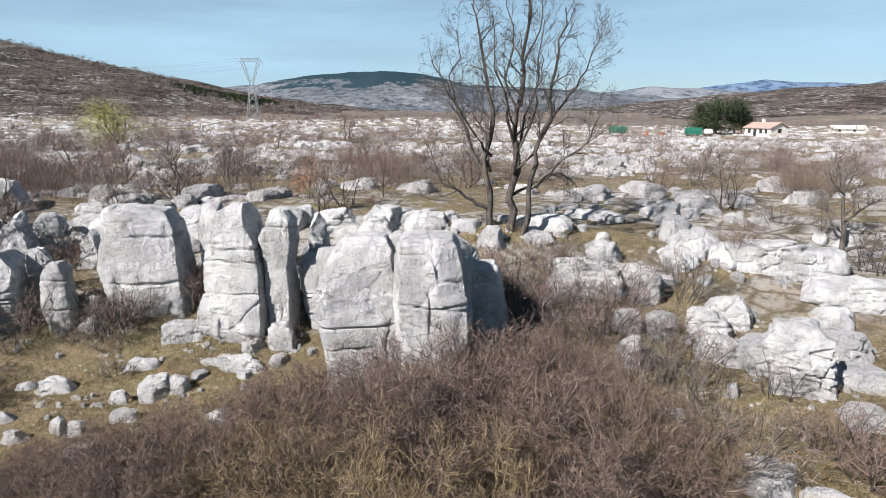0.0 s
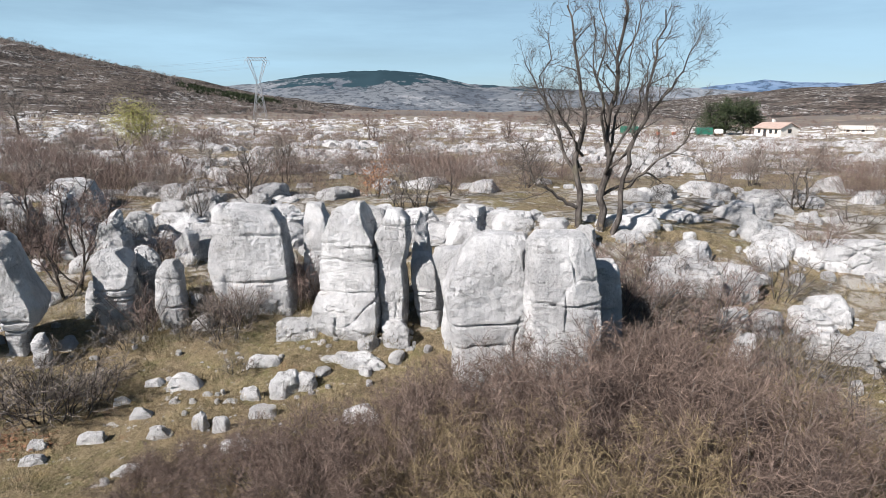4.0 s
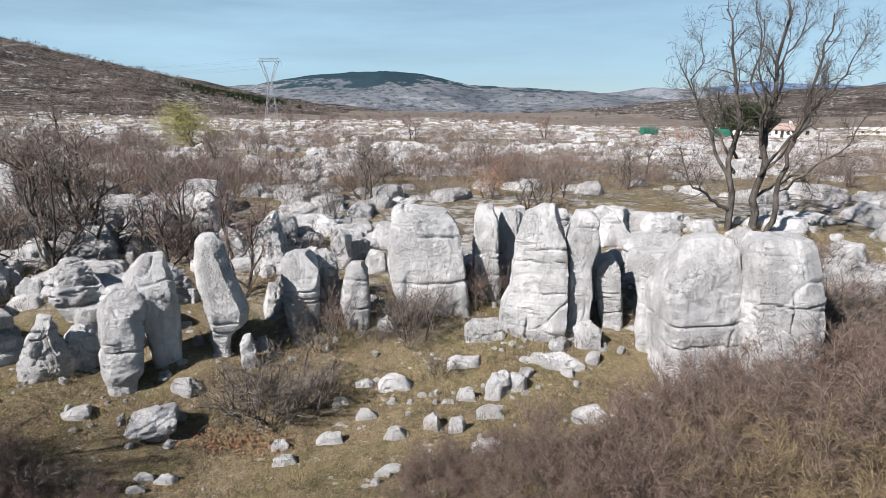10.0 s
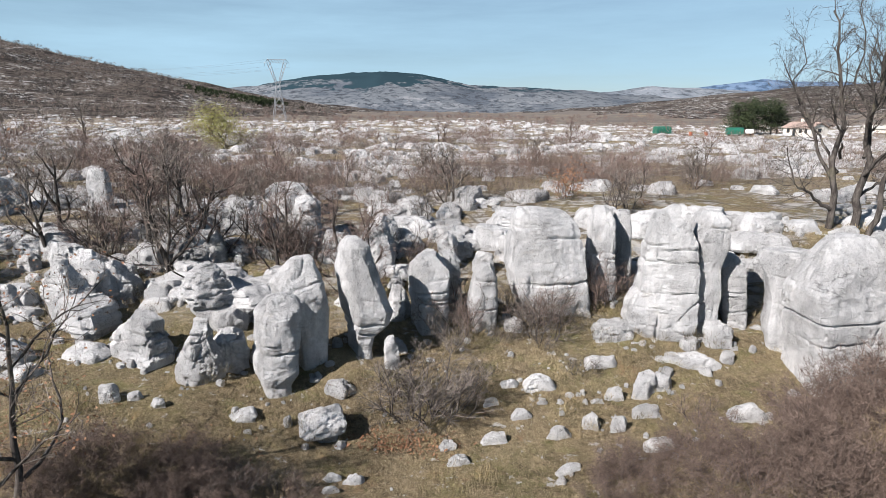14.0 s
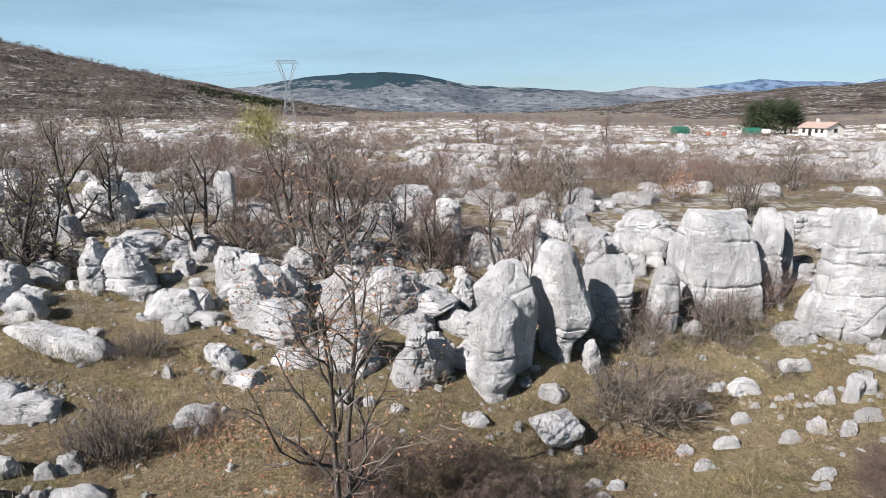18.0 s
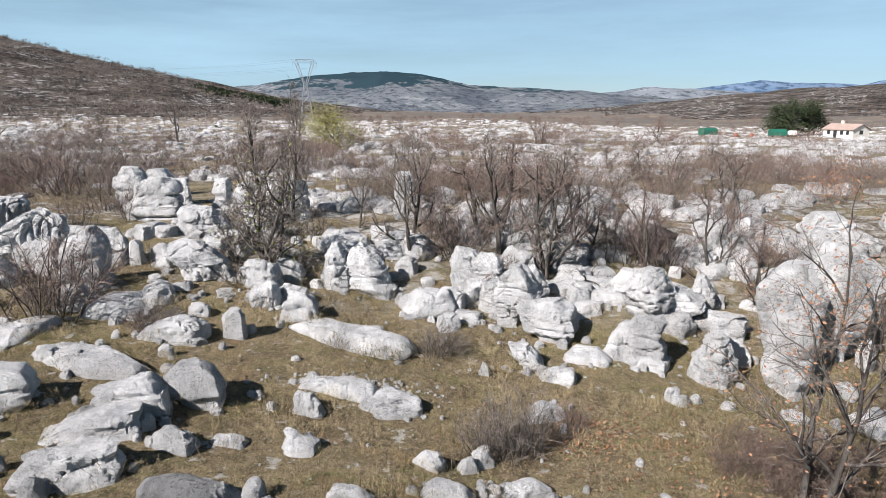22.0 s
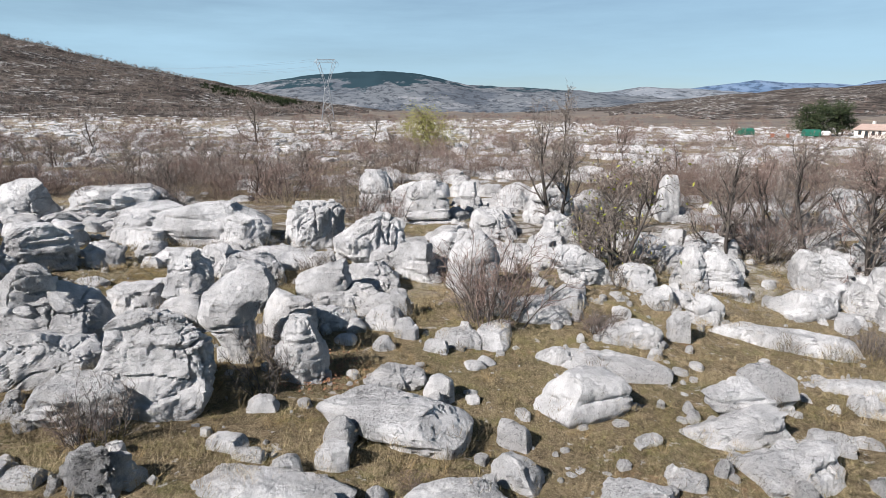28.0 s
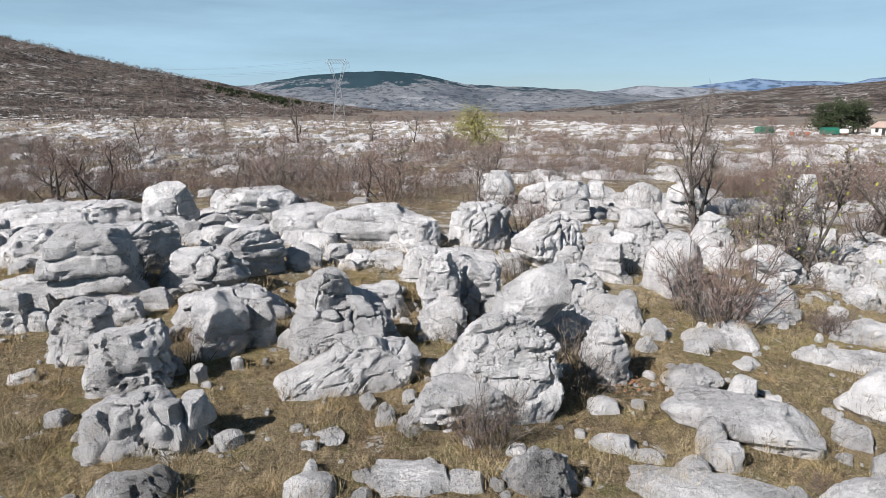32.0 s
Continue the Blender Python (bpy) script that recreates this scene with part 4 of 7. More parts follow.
def house(x, y, turn, length, depth, eave, ridge_z, roof_mat, label, windows):
    ob = new("house")
    tagged(ob, label, "house")
    l, d = length / 2, depth / 2
    prism_part("wall", ob, RENDER_WALL, [(-d, -0.4), (d, -0.4), (d, eave), (0, ridge_z), (-d, eave)], -l, l)
    k = (ridge_z - eave) / d
    for s, nm in ((-1, "roof"), (1, "roof")):
        o = 0.45
        prism_part(nm, ob, roof_mat, [(0, ridge_z + 0.06), (s * (d + o), eave - k * o + 0.06), (s * (d + o), eave - k * o + 0.24), (0, ridge_z + 0.25)], -l - 0.4, l + 0.4)
    for wx, wz, ww, wh in windows:
        f = block_part("window", ob, SHUTTER, wx - ww / 2 - 0.08, wx + ww / 2 + 0.08, -d - 0.05, -d + 0.05, wz - 0.08, wz + wh + 0.08)
        block_part("pane", f, DARK_GLASS, wx - ww / 2, wx + ww / 2, -d - 0.07, -d - 0.052, wz, wz + wh, 0.0)
    f = block_part("window", ob, SHUTTER, l - 0.05, l + 0.05, -0.7, 0.7, 1.0, 2.1)
    block_part("pane", f, DARK_GLASS, l + 0.052, l + 0.07, -0.6, 0.6, 1.08, 2.02, 0.0)
    if roof_mat is ROOF_TILE:
        c = block_part("chimney", ob, RENDER_WALL, -l * 0.45, -l * 0.45 + 0.7, 0.3, 0.9, eave, ridge_z + 1.0)
        block_part("cap", c, ROOF_TILE, -l * 0.45 - 0.1, -l * 0.45 + 0.8, 0.2, 1.0, ridge_z + 1.002, ridge_z + 1.15)
    ob.matrix_world = pose(x, y, at(x, y), 0, 0, turn)
    return ob


house(89.0, 168, -70, 8.6, 6.3, 2.3, 3.6, ROOF_TILE, "low cream house with a faded clay tile roof", [(-2.7, 0.9, 0.8, 1.0), (-0.8, 0.0, 0.9, 1.9), (1.1, 0.9, 0.8, 1.0), (2.8, 0.9, 0.7, 1.0)])
house(127, 192, -20, 9.0, 5.6, 1.3, 2.2, ROOF_GREY, "long low white shed with a grey sheet roof", [(-2.5, 0.6, 0.7, 0.6), (1.5, 0.6, 0.7, 0.6)])


def tank(x, y, turn, label):
    ob = new("covered_stack")
    tagged(ob, label, "tarpaulin", "green covered stacks by the house")
    arc = [(1.1 * math.cos(a), 1.25 + 0.8 * math.sin(a)) for a in np.linspace(0, math.pi, 9)]
    prism_part("cover", ob, GREEN_TARP, [(1.1, 0.25)] + arc + [(-1.1, 0.25)], -2.0, 2.0)
    for s in (-1.3, 1.3):
        block_part("skid", ob, SHUTTER, s - 0.15, s + 0.15, -0.9, 0.9, -0.2, 0.252)
    ob.matrix_world = pose(x, y, at(x, y), 0, 0, turn)


tank(44.2, 154, 12, "stack under a green tarpaulin on the plain")
tank(66.5, 162, -8, "stack under a green tarpaulin beside the pines")
van = new("small_trailer")
tagged(van, "small white trailer parked by the green stack", "trailer")
block_part("body", van, WHITE_PAINT, -1.0, 1.0, -0.7, 0.7, 0.4, 1.7, 0.2)
for sx in (-0.6, 0.6):
    bm = bmesh.new()
    bmesh.ops.create_cone(bm, cap_ends=True, segments=14, radius1=0.3, radius2=0.3, depth=1.5, matrix=Matrix.Translation((sx, 0, 0.3)) @ Matrix.Rotation(math.pi / 2, 4, "X"))
    from_bm("wheel", bm, SHUTTER, van)
van.matrix_world = pose(70.5, 162, at(70.5, 162), 0, 0, 10)
for bx in (51.5, 55.5):
    bm = bmesh.new()
    bmesh.ops.create_cone(bm, cap_ends=True, segments=16, radius1=0.42, radius2=0.5, depth=0.9, matrix=Matrix.Translation((0, 0, 0.45)))
    me = bpy.data.meshes.new("bin")
    bm.to_mesh(me)
    bm.free()
    me.materials.append(RED_PLASTIC)
    ob = new("bin", me)
    ob.matrix_world = pose(bx, 154, at(bx, 154))
    tagged(ob, "small orange-red tub standing on the plain", "tub", "orange tubs")


def pylon(x, y, turn, h):
    ob = new("lattice_pylon")
    tagged(ob, "grey steel lattice pylon with a wide forked head", "pylon")

    def bars(name, rows, r):
        w = Wood()
        for a, b in rows:
            w.tube([Vector(a), Vector(b)], [r, r], 4)
        part(name, w.mesh(name, STEEL), ob)

    zs = [0, 4, 7.5, 10.5, 13, 15]
    half = [2.6 - 1.9 * z / 15 for z in zs]
    corners = [(1, 1), (-1, 1), (-1, -1), (1, -1)]
    for cx, cy in corners:
        bars("leg", [((cx * half[i], cy * half[i], zs[i]), (cx * half[i + 1], cy * half[i + 1], zs[i + 1])) for i in range(5)], 0.10)
    rows = []
    for i in range(5):
        for k in range(4):
            (ax, ay), (bx, by) = corners[k], corners[(k + 1) % 4]
            rows.append(((ax * half[i], ay * half[i], zs[i]), (bx * half[i + 1], by * half[i + 1], zs[i + 1])))
            rows.append(((bx * half[i], by * half[i], zs[i]), (ax * half[i + 1], ay * half[i + 1], zs[i + 1])))
    bars("brace", rows, 0.055)
    for s in (-1, 1):
        rows = []
        for e in (-0.6, 0.6):
            rows += [((s * 0.7, e, 15), (s * 3.9, e, h - 1.6)), ((s * 0.2, e, 15.4), (s * 2.6, e, h - 1.6))]
            for j in range(6):
                a, b = j / 6, (j + 1) / 6
                z0, z1 = 15 + (h - 16.6) * a, 15 + (h - 16.6) * b
                rows.append(((s * (0.7 + 3.2 * a), e, z0), (s * (0.2 + 2.4 * b), e, z1)))
        bars("fork_arm", rows, 0.075)
        bars("peak", [((s * 3.9, 0, h - 1.6), (s * 3.4, 0, h)), ((s * 2.6, 0, h - 1.6), (s * 3.4, 0, h)), ((s * 4.9, 0, h - 1.6), (s * 3.4, 0, h)), ((s * 4.9, 0, h - 1.6), (s * 4.9, 0, h - 3.0))], 0.07)
    rows = []
    for e in (-0.6, 0.6):
        rows += [((-4.9, e * 0.4, h - 1.6), (4.9, e * 0.4, h - 1.6)), ((-3.6, e, h - 0.3), (3.6, e, h - 0.3))]
        rows += [((-3.6 + 1.2 * j, e, h - 0.3), (-3.6 + 1.2 * (j + 1), e, h - 1.6)) for j in range(6)]
    bars("cross_beam", rows, 0.07)
    ob.matrix_world = pose(x, y, at(x, y), 0, 0, turn)
    return ob


PX, PY = -79.0, 256.0
pylon(PX, PY, 6, 25.2)
for k, (dx, dz) in enumerate(((-4.9, 22.0), (0.0, 21.0), (4.9, 22.0), (-3.4, 25.0), (3.4, 25.0))):
    base = at(PX, PY)
    pts = []
    for j in range(41):
        t = j / 40
        pts.append(Vector((PX + dx - 330 * t, PY + 330 * t + dx * 0.3, base + dz + 34 * t - 36 * t * (1 - t))))
    w = Wood()
    w.tube(pts, [0.028] * 41, 3)
    ob = new("power_line", w.mesh("power_line", STEEL))
    tagged(ob, "thin power line hanging from the pylon", "cable", "power lines")


# ---- dark pines beside the house ----
def pine(x, y, h, w, seed):
    random.seed(seed)
    ob = new("pine")
    tagged(ob, "dense dark green pine with a broad crown", "tree", "pines by the house")
    tr = Wood()
    tr.tube([Vector((0, 0, -0.3)), Vector((0.1, 0, h * 0.5)), Vector((0.05, 0.1, h * 0.95))], [0.28, 0.2, 0.05], 7)
    part("trunk", tr.mesh("trunk", BARK), ob)
    cr = Wood()
    for _ in range(46):
        t = random.random() ** 0.8
        a = random.uniform(0, 6.283)
        r = w / 2 * (1 - 0.65 * t) * math.sqrt(random.random()) * 1.1
        c = Vector((math.cos(a) * r, math.sin(a) * r, h * (0.12 + 0.85 * t)))
        s = random.uniform(0.5, 1.0) * w * 0.13
        for _ in range(60):
            cr.leaf(c + Vector((random.gauss(0, s), random.gauss(0, s), random.gauss(0, s * 0.6))), random.uniform(0.3, 0.7))
    part("crown", cr.mesh("crown", NEEDLES), ob)
    ob.matrix_world = pose(x, y, at(x, y))


for i, (x, y, h, w) in enumerate(((76.0, 180, 9.0, 8.5), (81.5, 182, 10.5, 10.0), (86.5, 181, 10.0, 9.5), (79.0, 177, 8.5, 8.0), (90.0, 184, 8.0, 8.0))):
    pine(x, y, h, w, 60 + i)


# ---- the standing stones and the rock field ----
rock(-16.03, 13.21, 1.10, 1.05, 2.32, "pillar", turn=33, crack=(0.38,), outline=((0.04, -0.41, 0.17), (0.16, -0.5, 0.33), (0.31, -0.48, 0.38), (0.4, -0.41, 0.37), (0.51, -0.44, 0.42), (0.82, -0.38, 0.5), (0.96, -0.15, 0.43), (1, 0.09, 0.3)))
rock(-15.69, 14.08, 1.24, 1.50, 2.74, "pillar", turn=30, outline=((0.04, -0.13, 0.45), (0.28, -0.21, 0.5), (0.54, -0.39, 0.5), (0.75, -0.5, 0.45), (0.89, -0.28, 0.36), (1, -0.06, 0.3)))
rock(-14.13, 14.72, 1.24, 1.80, 3.16, "pillar", turn=25, crack=(0.22,), outline=((0.06, -0.28, 0.06), (0.17, -0.28, 0.11), (0.28, -0.31, 0.42), (0.4, -0.38, 0.5), (0.56, -0.45, 0.35), (0.75, -0.5, 0.17), (0.93, -0.44, 0.07), (1, -0.33, -0.06)))
rock(-13.38, 14.22, 0.47, 0.45, 0.83, "block", turn=22, outline=((0.15, -0.44, 0.41), (0.74, -0.5, 0.5), (1, -0.32, 0.39)))
rock(-12.44, 16.24, 1.03, 1.30, 2.14, "pillar", turn=17, crack=(0.52,), outline=((0, -0.4, 0.44), (0.22, -0.44, 0.48), (0.59, -0.5, 0.49), (0.88, -0.49, 0.5), (1, -0.32, 0.39)))
rock(-11.84, 17.06, 0.80, 0.90, 2.31, "crag", turn=14, low=0.48, outline=((0, -0.42, 0.4), (0.39, -0.47, 0.5), (0.83, -0.5, 0.42), (1, -0.37, 0.03)))
rock(-10.88, 16.19, 0.84, 0.70, 1.93, "pillar", turn=11, low=0.05, crack=(0.33,0.75), outline=((0, -0.31, 0.45), (0.35, -0.5, 0.5), (0.68, -0.39, 0.47), (0.89, -0.3, 0.47), (1, -0.08, 0.35)))
rock(-9.98, 16.05, 0.68, 0.50, 0.43, "lump", turn=9, low=0.06, outline=((0, -0.41, 0.43), (0.53, -0.5, 0.5), (1, -0.33, 0.39)))
rock(-8.79, 17.51, 2.46, 1.90, 3.25, "wall", turn=5, low=0.27, crack=(0.33,), outline=((0, -0.33, 0.5), (0.2, -0.43, 0.47), (0.46, -0.5, 0.42), (0.84, -0.46, 0.34), (0.95, -0.45, 0.23), (1, -0.41, -0.15)))
rock(-6.96, 18.05, 0.96, 0.90, 3.31, "pillar", turn=-2, low=0.43, crack=(0.55,), outline=((0, -0.35, 0.5), (0.26, -0.44, 0.45), (0.58, -0.5, 0.36), (0.87, -0.49, 0.35), (1, -0.31, 0.2)))
rock(-6.23, 18.65, 0.71, 0.90, 2.93, "pillar", turn=-4, low=0.51, outline=((0, -0.34, 0.48), (0.37, -0.47, 0.5), (0.8, -0.5, 0.41), (1, -0.36, 0.34)))
rock(-5.78, 15.97, 1.93, 1.50, 3.86, "wall", turn=-7, low=0.22, crack=(0.37,0.6), outline=((0, -0.14, 0.45), (0.11, -0.5, 0.48), (0.25, -0.47, 0.5), (0.38, -0.34, 0.46), (0.56, -0.32, 0.45), (0.76, -0.28, 0.43), (0.94, -0.16, 0.4), (1, 0.07, 0.31)))
rock(-4.47, 16.05, 0.90, 1.10, 3.48, "pillar", turn=-11, outline=((0.16, -0.33, 0.35), (0.33, -0.4, 0.41), (0.54, -0.37, 0.32), (0.74, -0.47, 0.5), (0.92, -0.5, 0.48), (1, -0.41, 0.23)))
rock(-3.53, 16.44, 0.93, 1.00, 2.00, "pillar", turn=-14, outline=((0.03, -0.19, 0.5), (0.43, -0.41, 0.42), (0.87, -0.5, 0.24), (1, -0.45, -0.01)))
rock(-3.73, 17.80, 0.63, 1.20, 2.43, "block", turn=-12, outline=((0.18, -0.22, 0.5), (0.51, -0.38, 0.43), (0.86, -0.5, 0.31), (1, -0.39, 0.17)))
rock(-4.37, 15.30, 0.84, 0.60, 0.68, "block", turn=-12, outline=((0.21, -0.41, 0.48), (0.72, -0.5, 0.5), (1, -0.39, 0.31)))
rock(-7.18, 15.73, 1.17, 0.85, 0.54, "block", turn=-1, low=0.13, outline=((0, -0.47, 0.49), (0.63, -0.5, 0.5), (1, -0.41, 0.39)))
rock(-6.73, 15.40, 0.95, 0.60, 0.41, "block", turn=-3, low=0.43, outline=((0, -0.39, 0.33), (0.62, -0.5, 0.5), (1, -0.37, 0.33)))
rock(-5.57, 14.61, 2.05, 0.80, 0.60, "crag", turn=-8, low=0.42, outline=((0, -0.27, 0.48), (0.55, -0.5, 0.5), (1, -0.45, 0.37)))
rock(-2.03, 14.15, 2.16, 2.00, 3.74, "wall", turn=3, crack=(0.45,0.3), outline=((0.19, -0.38, 0.48), (0.29, -0.41, 0.49), (0.48, -0.47, 0.5), (0.64, -0.5, 0.48), (0.8, -0.38, 0.42), (0.92, -0.28, 0.38), (1, -0.15, 0.31)))
rock(-0.28, 13.65, 1.81, 1.90, 3.96, "wall", turn=-4, crack=(0.62,), outline=((0.3, -0.43, 0.49), (0.42, -0.48, 0.5), (0.64, -0.5, 0.47), (0.83, -0.49, 0.4), (0.95, -0.44, 0.34), (1, -0.35, 0.27)))
rock(-2.42, 15.36, 1.85, 1.30, 2.60, "wall", turn=-19, crack=(0.75,), outline=((0.04, -0.28, 0.47), (0.16, -0.32, 0.5), (0.5, -0.3, 0.43), (0.73, -0.37, 0.4), (0.9, -0.5, 0.34), (1, -0.46, 0.26)))
rock(-18.60, 15.88, 1.62, 1.20, 1.52, "bedded", turn=28, outline=((0.03, -0.25, 0.5), (0.22, -0.37, 0.45), (0.52, -0.5, 0.42), (0.83, -0.44, 0.3), (1, -0.3, 0.11)))
rock(-17.99, 15.38, 1.11, 0.80, 0.67, "lump", turn=26, low=0.11, outline=((0, -0.39, 0.44), (0.58, -0.5, 0.5), (1, -0.39, 0.38)))
rock(-17.95, 13.15, 1.23, 1.20, 1.85, "crag", turn=30, low=0.37, outline=((0, -0.31, 0.37), (0.15, -0.5, 0.5), (0.5, -0.35, 0.41), (0.79, -0.21, 0.32), (1, -0.06, 0.22)))
rock(-17.38, 13.89, 0.84, 0.80, 0.96, "lump", turn=27, outline=((0.03, -0.49, 0.41), (0.71, -0.5, 0.5), (1, -0.29, 0.23)))
rock(-20.02, 13.95, 0.91, 0.80, 1.06, "block", turn=34, low=0.16, outline=((0, -0.5, 0.37), (0.31, -0.46, 0.45), (0.69, -0.37, 0.5), (1, -0.04, 0.48)))
rock(-16.58, 11.95, 0.68, 0.60, 0.22, "lump", turn=27, low=0.05, outline=((0, -0.43, 0.37), (0.47, -0.5, 0.5), (1, -0.28, 0.36)))
rock(-14.86, 11.79, 1.23, 1.30, 0.52, "slab", turn=21, outline=((0.06, -0.09, 0.32), (0.3, -0.31, 0.47), (0.73, -0.5, 0.5), (1, -0.14, 0.45)))
rock(-14.58, 30.80, 1.12, 1.20, 1.01, "lump", turn=8, low=0.44, outline=((0, -0.5, 0.5), (0.58, -0.43, 0.47), (1, -0.24, 0.22)))
rock(-14.63, 30.59, 1.78, 1.40, 0.71, "block", turn=8, low=1.28, outline=((0, -0.5, 0.5), (1, -0.4, 0.42)))
rock(-14.22, 21.19, 1.06, 1.20, 1.17, "lump", turn=11, outline=((0.27, -0.48, 0.5), (0.72, -0.5, 0.49), (1, -0.26, 0.32)))
rock(-11.82, 19.80, 0.81, 0.80, 1.21, "block", turn=5, outline=((0.51, -0.46, 0.39), (0.84, -0.5, 0.5), (1, -0.4, 0.08)))
rock(-17.08, 21.72, 1.08, 1.50, 1.85, "block", turn=17, outline=((0.41, -0.5, 0.47), (0.84, -0.42, 0.5), (1, -0.22, 0.26)))
rock(-26.87, 17.74, 1.38, 1.30, 1.43, "block", turn=-5, crack=(0.5,), outline=((0.33, -0.45, 0.5), (0.39, -0.48, 0.48), (0.78, -0.5, 0.3), (1, -0.35, 0.04)))
rock(-27.88, 17.55, 0.76, 1.10, 1.36, "block", turn=-2, outline=((0.32, -0.5, 0.5), (0.7, -0.46, 0.5), (1, -0.19, 0.4)))
rock(-26.79, 17.40, 1.56, 1.20, 0.41, "block", turn=-6, outline=((0.05, -0.21, 0.47), (0.47, -0.5, 0.5), (1, -0.44, 0.34)))
rock(-23.78, 17.99, 1.13, 1.00, 1.63, "block", turn=-14, low=0.25, outline=((0, -0.39, 0.49), (0.42, -0.5, 0.5), (0.8, -0.5, 0.36), (1, -0.36, 0.07)))
rock(-23.18, 17.84, 1.14, 1.10, 1.37, "block", turn=-16, low=0.13, crack=(0.5,), outline=((0, -0.22, 0.49), (0.33, -0.4, 0.5), (0.76, -0.5, 0.41), (1, -0.38, 0.15)))
rock(-22.47, 15.65, 1.30, 1.00, 1.77, "block", turn=-20, outline=((0.25, -0.46, 0.05), (0.47, -0.5, 0.5), (0.73, -0.45, 0.39), (1, -0.24, 0.06)))
rock(-21.72, 15.03, 1.59, 1.20, 1.08, "wall", turn=-24, crack=(0.55,), outline=((0.05, -0.12, 0.41), (0.19, -0.36, 0.5), (0.73, -0.5, 0.42), (1, -0.47, 0.24)))
rock(-18.12, 16.58, 2.61, 1.50, 1.16, "wall", turn=-31, low=0.14, crack=(0.62,), outline=((0, -0.29, 0.33), (0.28, -0.41, 0.5), (0.6, -0.5, 0.31), (0.76, -0.5, 0.05), (1, -0.44, -0.03)))
rock(-16.53, 17.12, 0.75, 1.20, 0.98, "block", turn=-34, outline=((0.05, -0.29, 0.5), (0.64, -0.5, 0.4), (1, -0.37, 0.06)))
rock(-19.51, 13.81, 1.12, 1.00, 1.25, "block", turn=-32, crack=(0.55,), outline=((0.44, -0.5, 0.5), (0.6, -0.49, 0.41), (0.86, -0.35, 0.44), (1, -0.22, 0.18)))
rock(-19.54, 13.72, 1.27, 1.10, 0.30, "block", turn=-33, outline=((0.1, -0.25, 0.5), (0.42, -0.5, 0.5), (1, -0.45, 0.44)))
rock(-16.79, 15.90, 1.88, 1.30, 0.55, "slab", turn=-36, low=0.18, outline=((0, -0.11, 0.5), (0.48, -0.5, 0.49), (1, -0.11, 0.44)))
rock(-29.81, 13.65, 0.63, 0.50, 0.76, "block", turn=5, outline=((0.19, -0.45, 0.48), (0.73, -0.5, 0.5), (1, -0.36, 0.31)))
rock(-31.89, 16.59, 2.17, 1.40, 1.25, "crag", turn=11, low=0.14, outline=((0, -0.09, 0.5), (0.35, -0.19, 0.49), (0.74, -0.5, 0.27), (1, -0.36, -0)))
rock(-30.79, 15.80, 1.17, 1.20, 0.52, "crag", turn=8, low=0.49, outline=((0, -0.3, 0.36), (0.58, -0.5, 0.5), (1, -0.43, 0.4)))
rock(-34.87, 16.27, 1.32, 1.20, 1.72, "wall", turn=21, outline=((0.29, -0.5, 0.45), (0.53, -0.45, 0.5), (0.79, -0.36, 0.44), (1, -0.11, 0.23)))
rock(-40.29, 20.40, 2.13, 1.80, 1.47, "karren", turn=29, outline=((0.36, -0.48, 0.45), (0.54, -0.5, 0.49), (0.85, -0.45, 0.5), (1, -0.2, 0.41)))
rock(-38.10, 18.76, 2.26, 1.80, 1.54, "karren", turn=26, outline=((0.01, -0.28, 0.38), (0.2, -0.47, 0.47), (0.46, -0.5, 0.5), (0.78, -0.14, 0.48), (1, 0.17, 0.38)))
rock(-33.26, 9.82, 1.74, 1.10, 0.89, "wall", turn=25, low=0.06, outline=((0, -0.38, 0.38), (0.18, -0.5, 0.49), (0.51, -0.4, 0.5), (0.8, -0.28, 0.42), (1, -0.2, 0.1)))
rock(-29.48, 10.35, 1.07, 0.90, 0.83, "wall", turn=5, low=0.02, outline=((0, -0.13, 0.47), (0.33, -0.44, 0.5), (0.75, -0.5, 0.42), (1, -0.28, 0.14)))
rock(-30.39, 9.68, 1.31, 1.00, 0.74, "block", turn=10, outline=((0, -0.01, 0.48), (0.36, -0.43, 0.5), (0.73, -0.5, 0.47), (1, -0.26, 0.36)))
rock(-30.74, 8.86, 1.72, 1.20, 0.44, "block", turn=12, low=0.02, crack=(0.4,), outline=((0, -0.5, 0.49), (0.1, -0.4, 0.48), (0.6, -0.26, 0.5), (1, -0.02, 0.49)))
rock(-30.41, 7.82, 1.60, 1.10, 0.64, "block", turn=12, low=0.17, outline=((0, -0.49, 0.45), (0.38, -0.5, 0.49), (0.82, -0.41, 0.5), (1, 0.01, 0.47)))
rock(-33.71, 8.09, 0.99, 0.80, 0.53, "lump", turn=31, low=0.52, outline=((0, -0.46, 0.45), (0.22, -0.5, 0.5), (0.61, -0.45, 0.42), (1, -0.32, -0)))
rock(-27.20, 8.94, 0.73, 0.70, 0.55, "block", turn=-8, low=0.27, outline=((0, -0.31, 0.5), (0.64, -0.5, 0.44), (1, -0.42, 0.08)))
rock(-21.86, 12.66, 0.94, 0.90, 0.45, "slab", turn=-27, low=0.20, outline=((0, -0.25, 0.5), (0.56, -0.5, 0.46), (1, -0.05, 0.39)))
rock(-22.59, 13.33, 0.92, 0.90, 0.61, "slab", turn=-23, low=0.06, outline=((0, 0.01, 0.5), (0.62, -0.44, 0.35), (1, -0.5, 0.07)))
rock(-32.43, 8.60, 0.57, 0.45, 0.15, "lump", turn=23, outline=((0, -0.45, 0.38), (0.43, -0.5, 0.5), (1, -0.25, 0.37)))
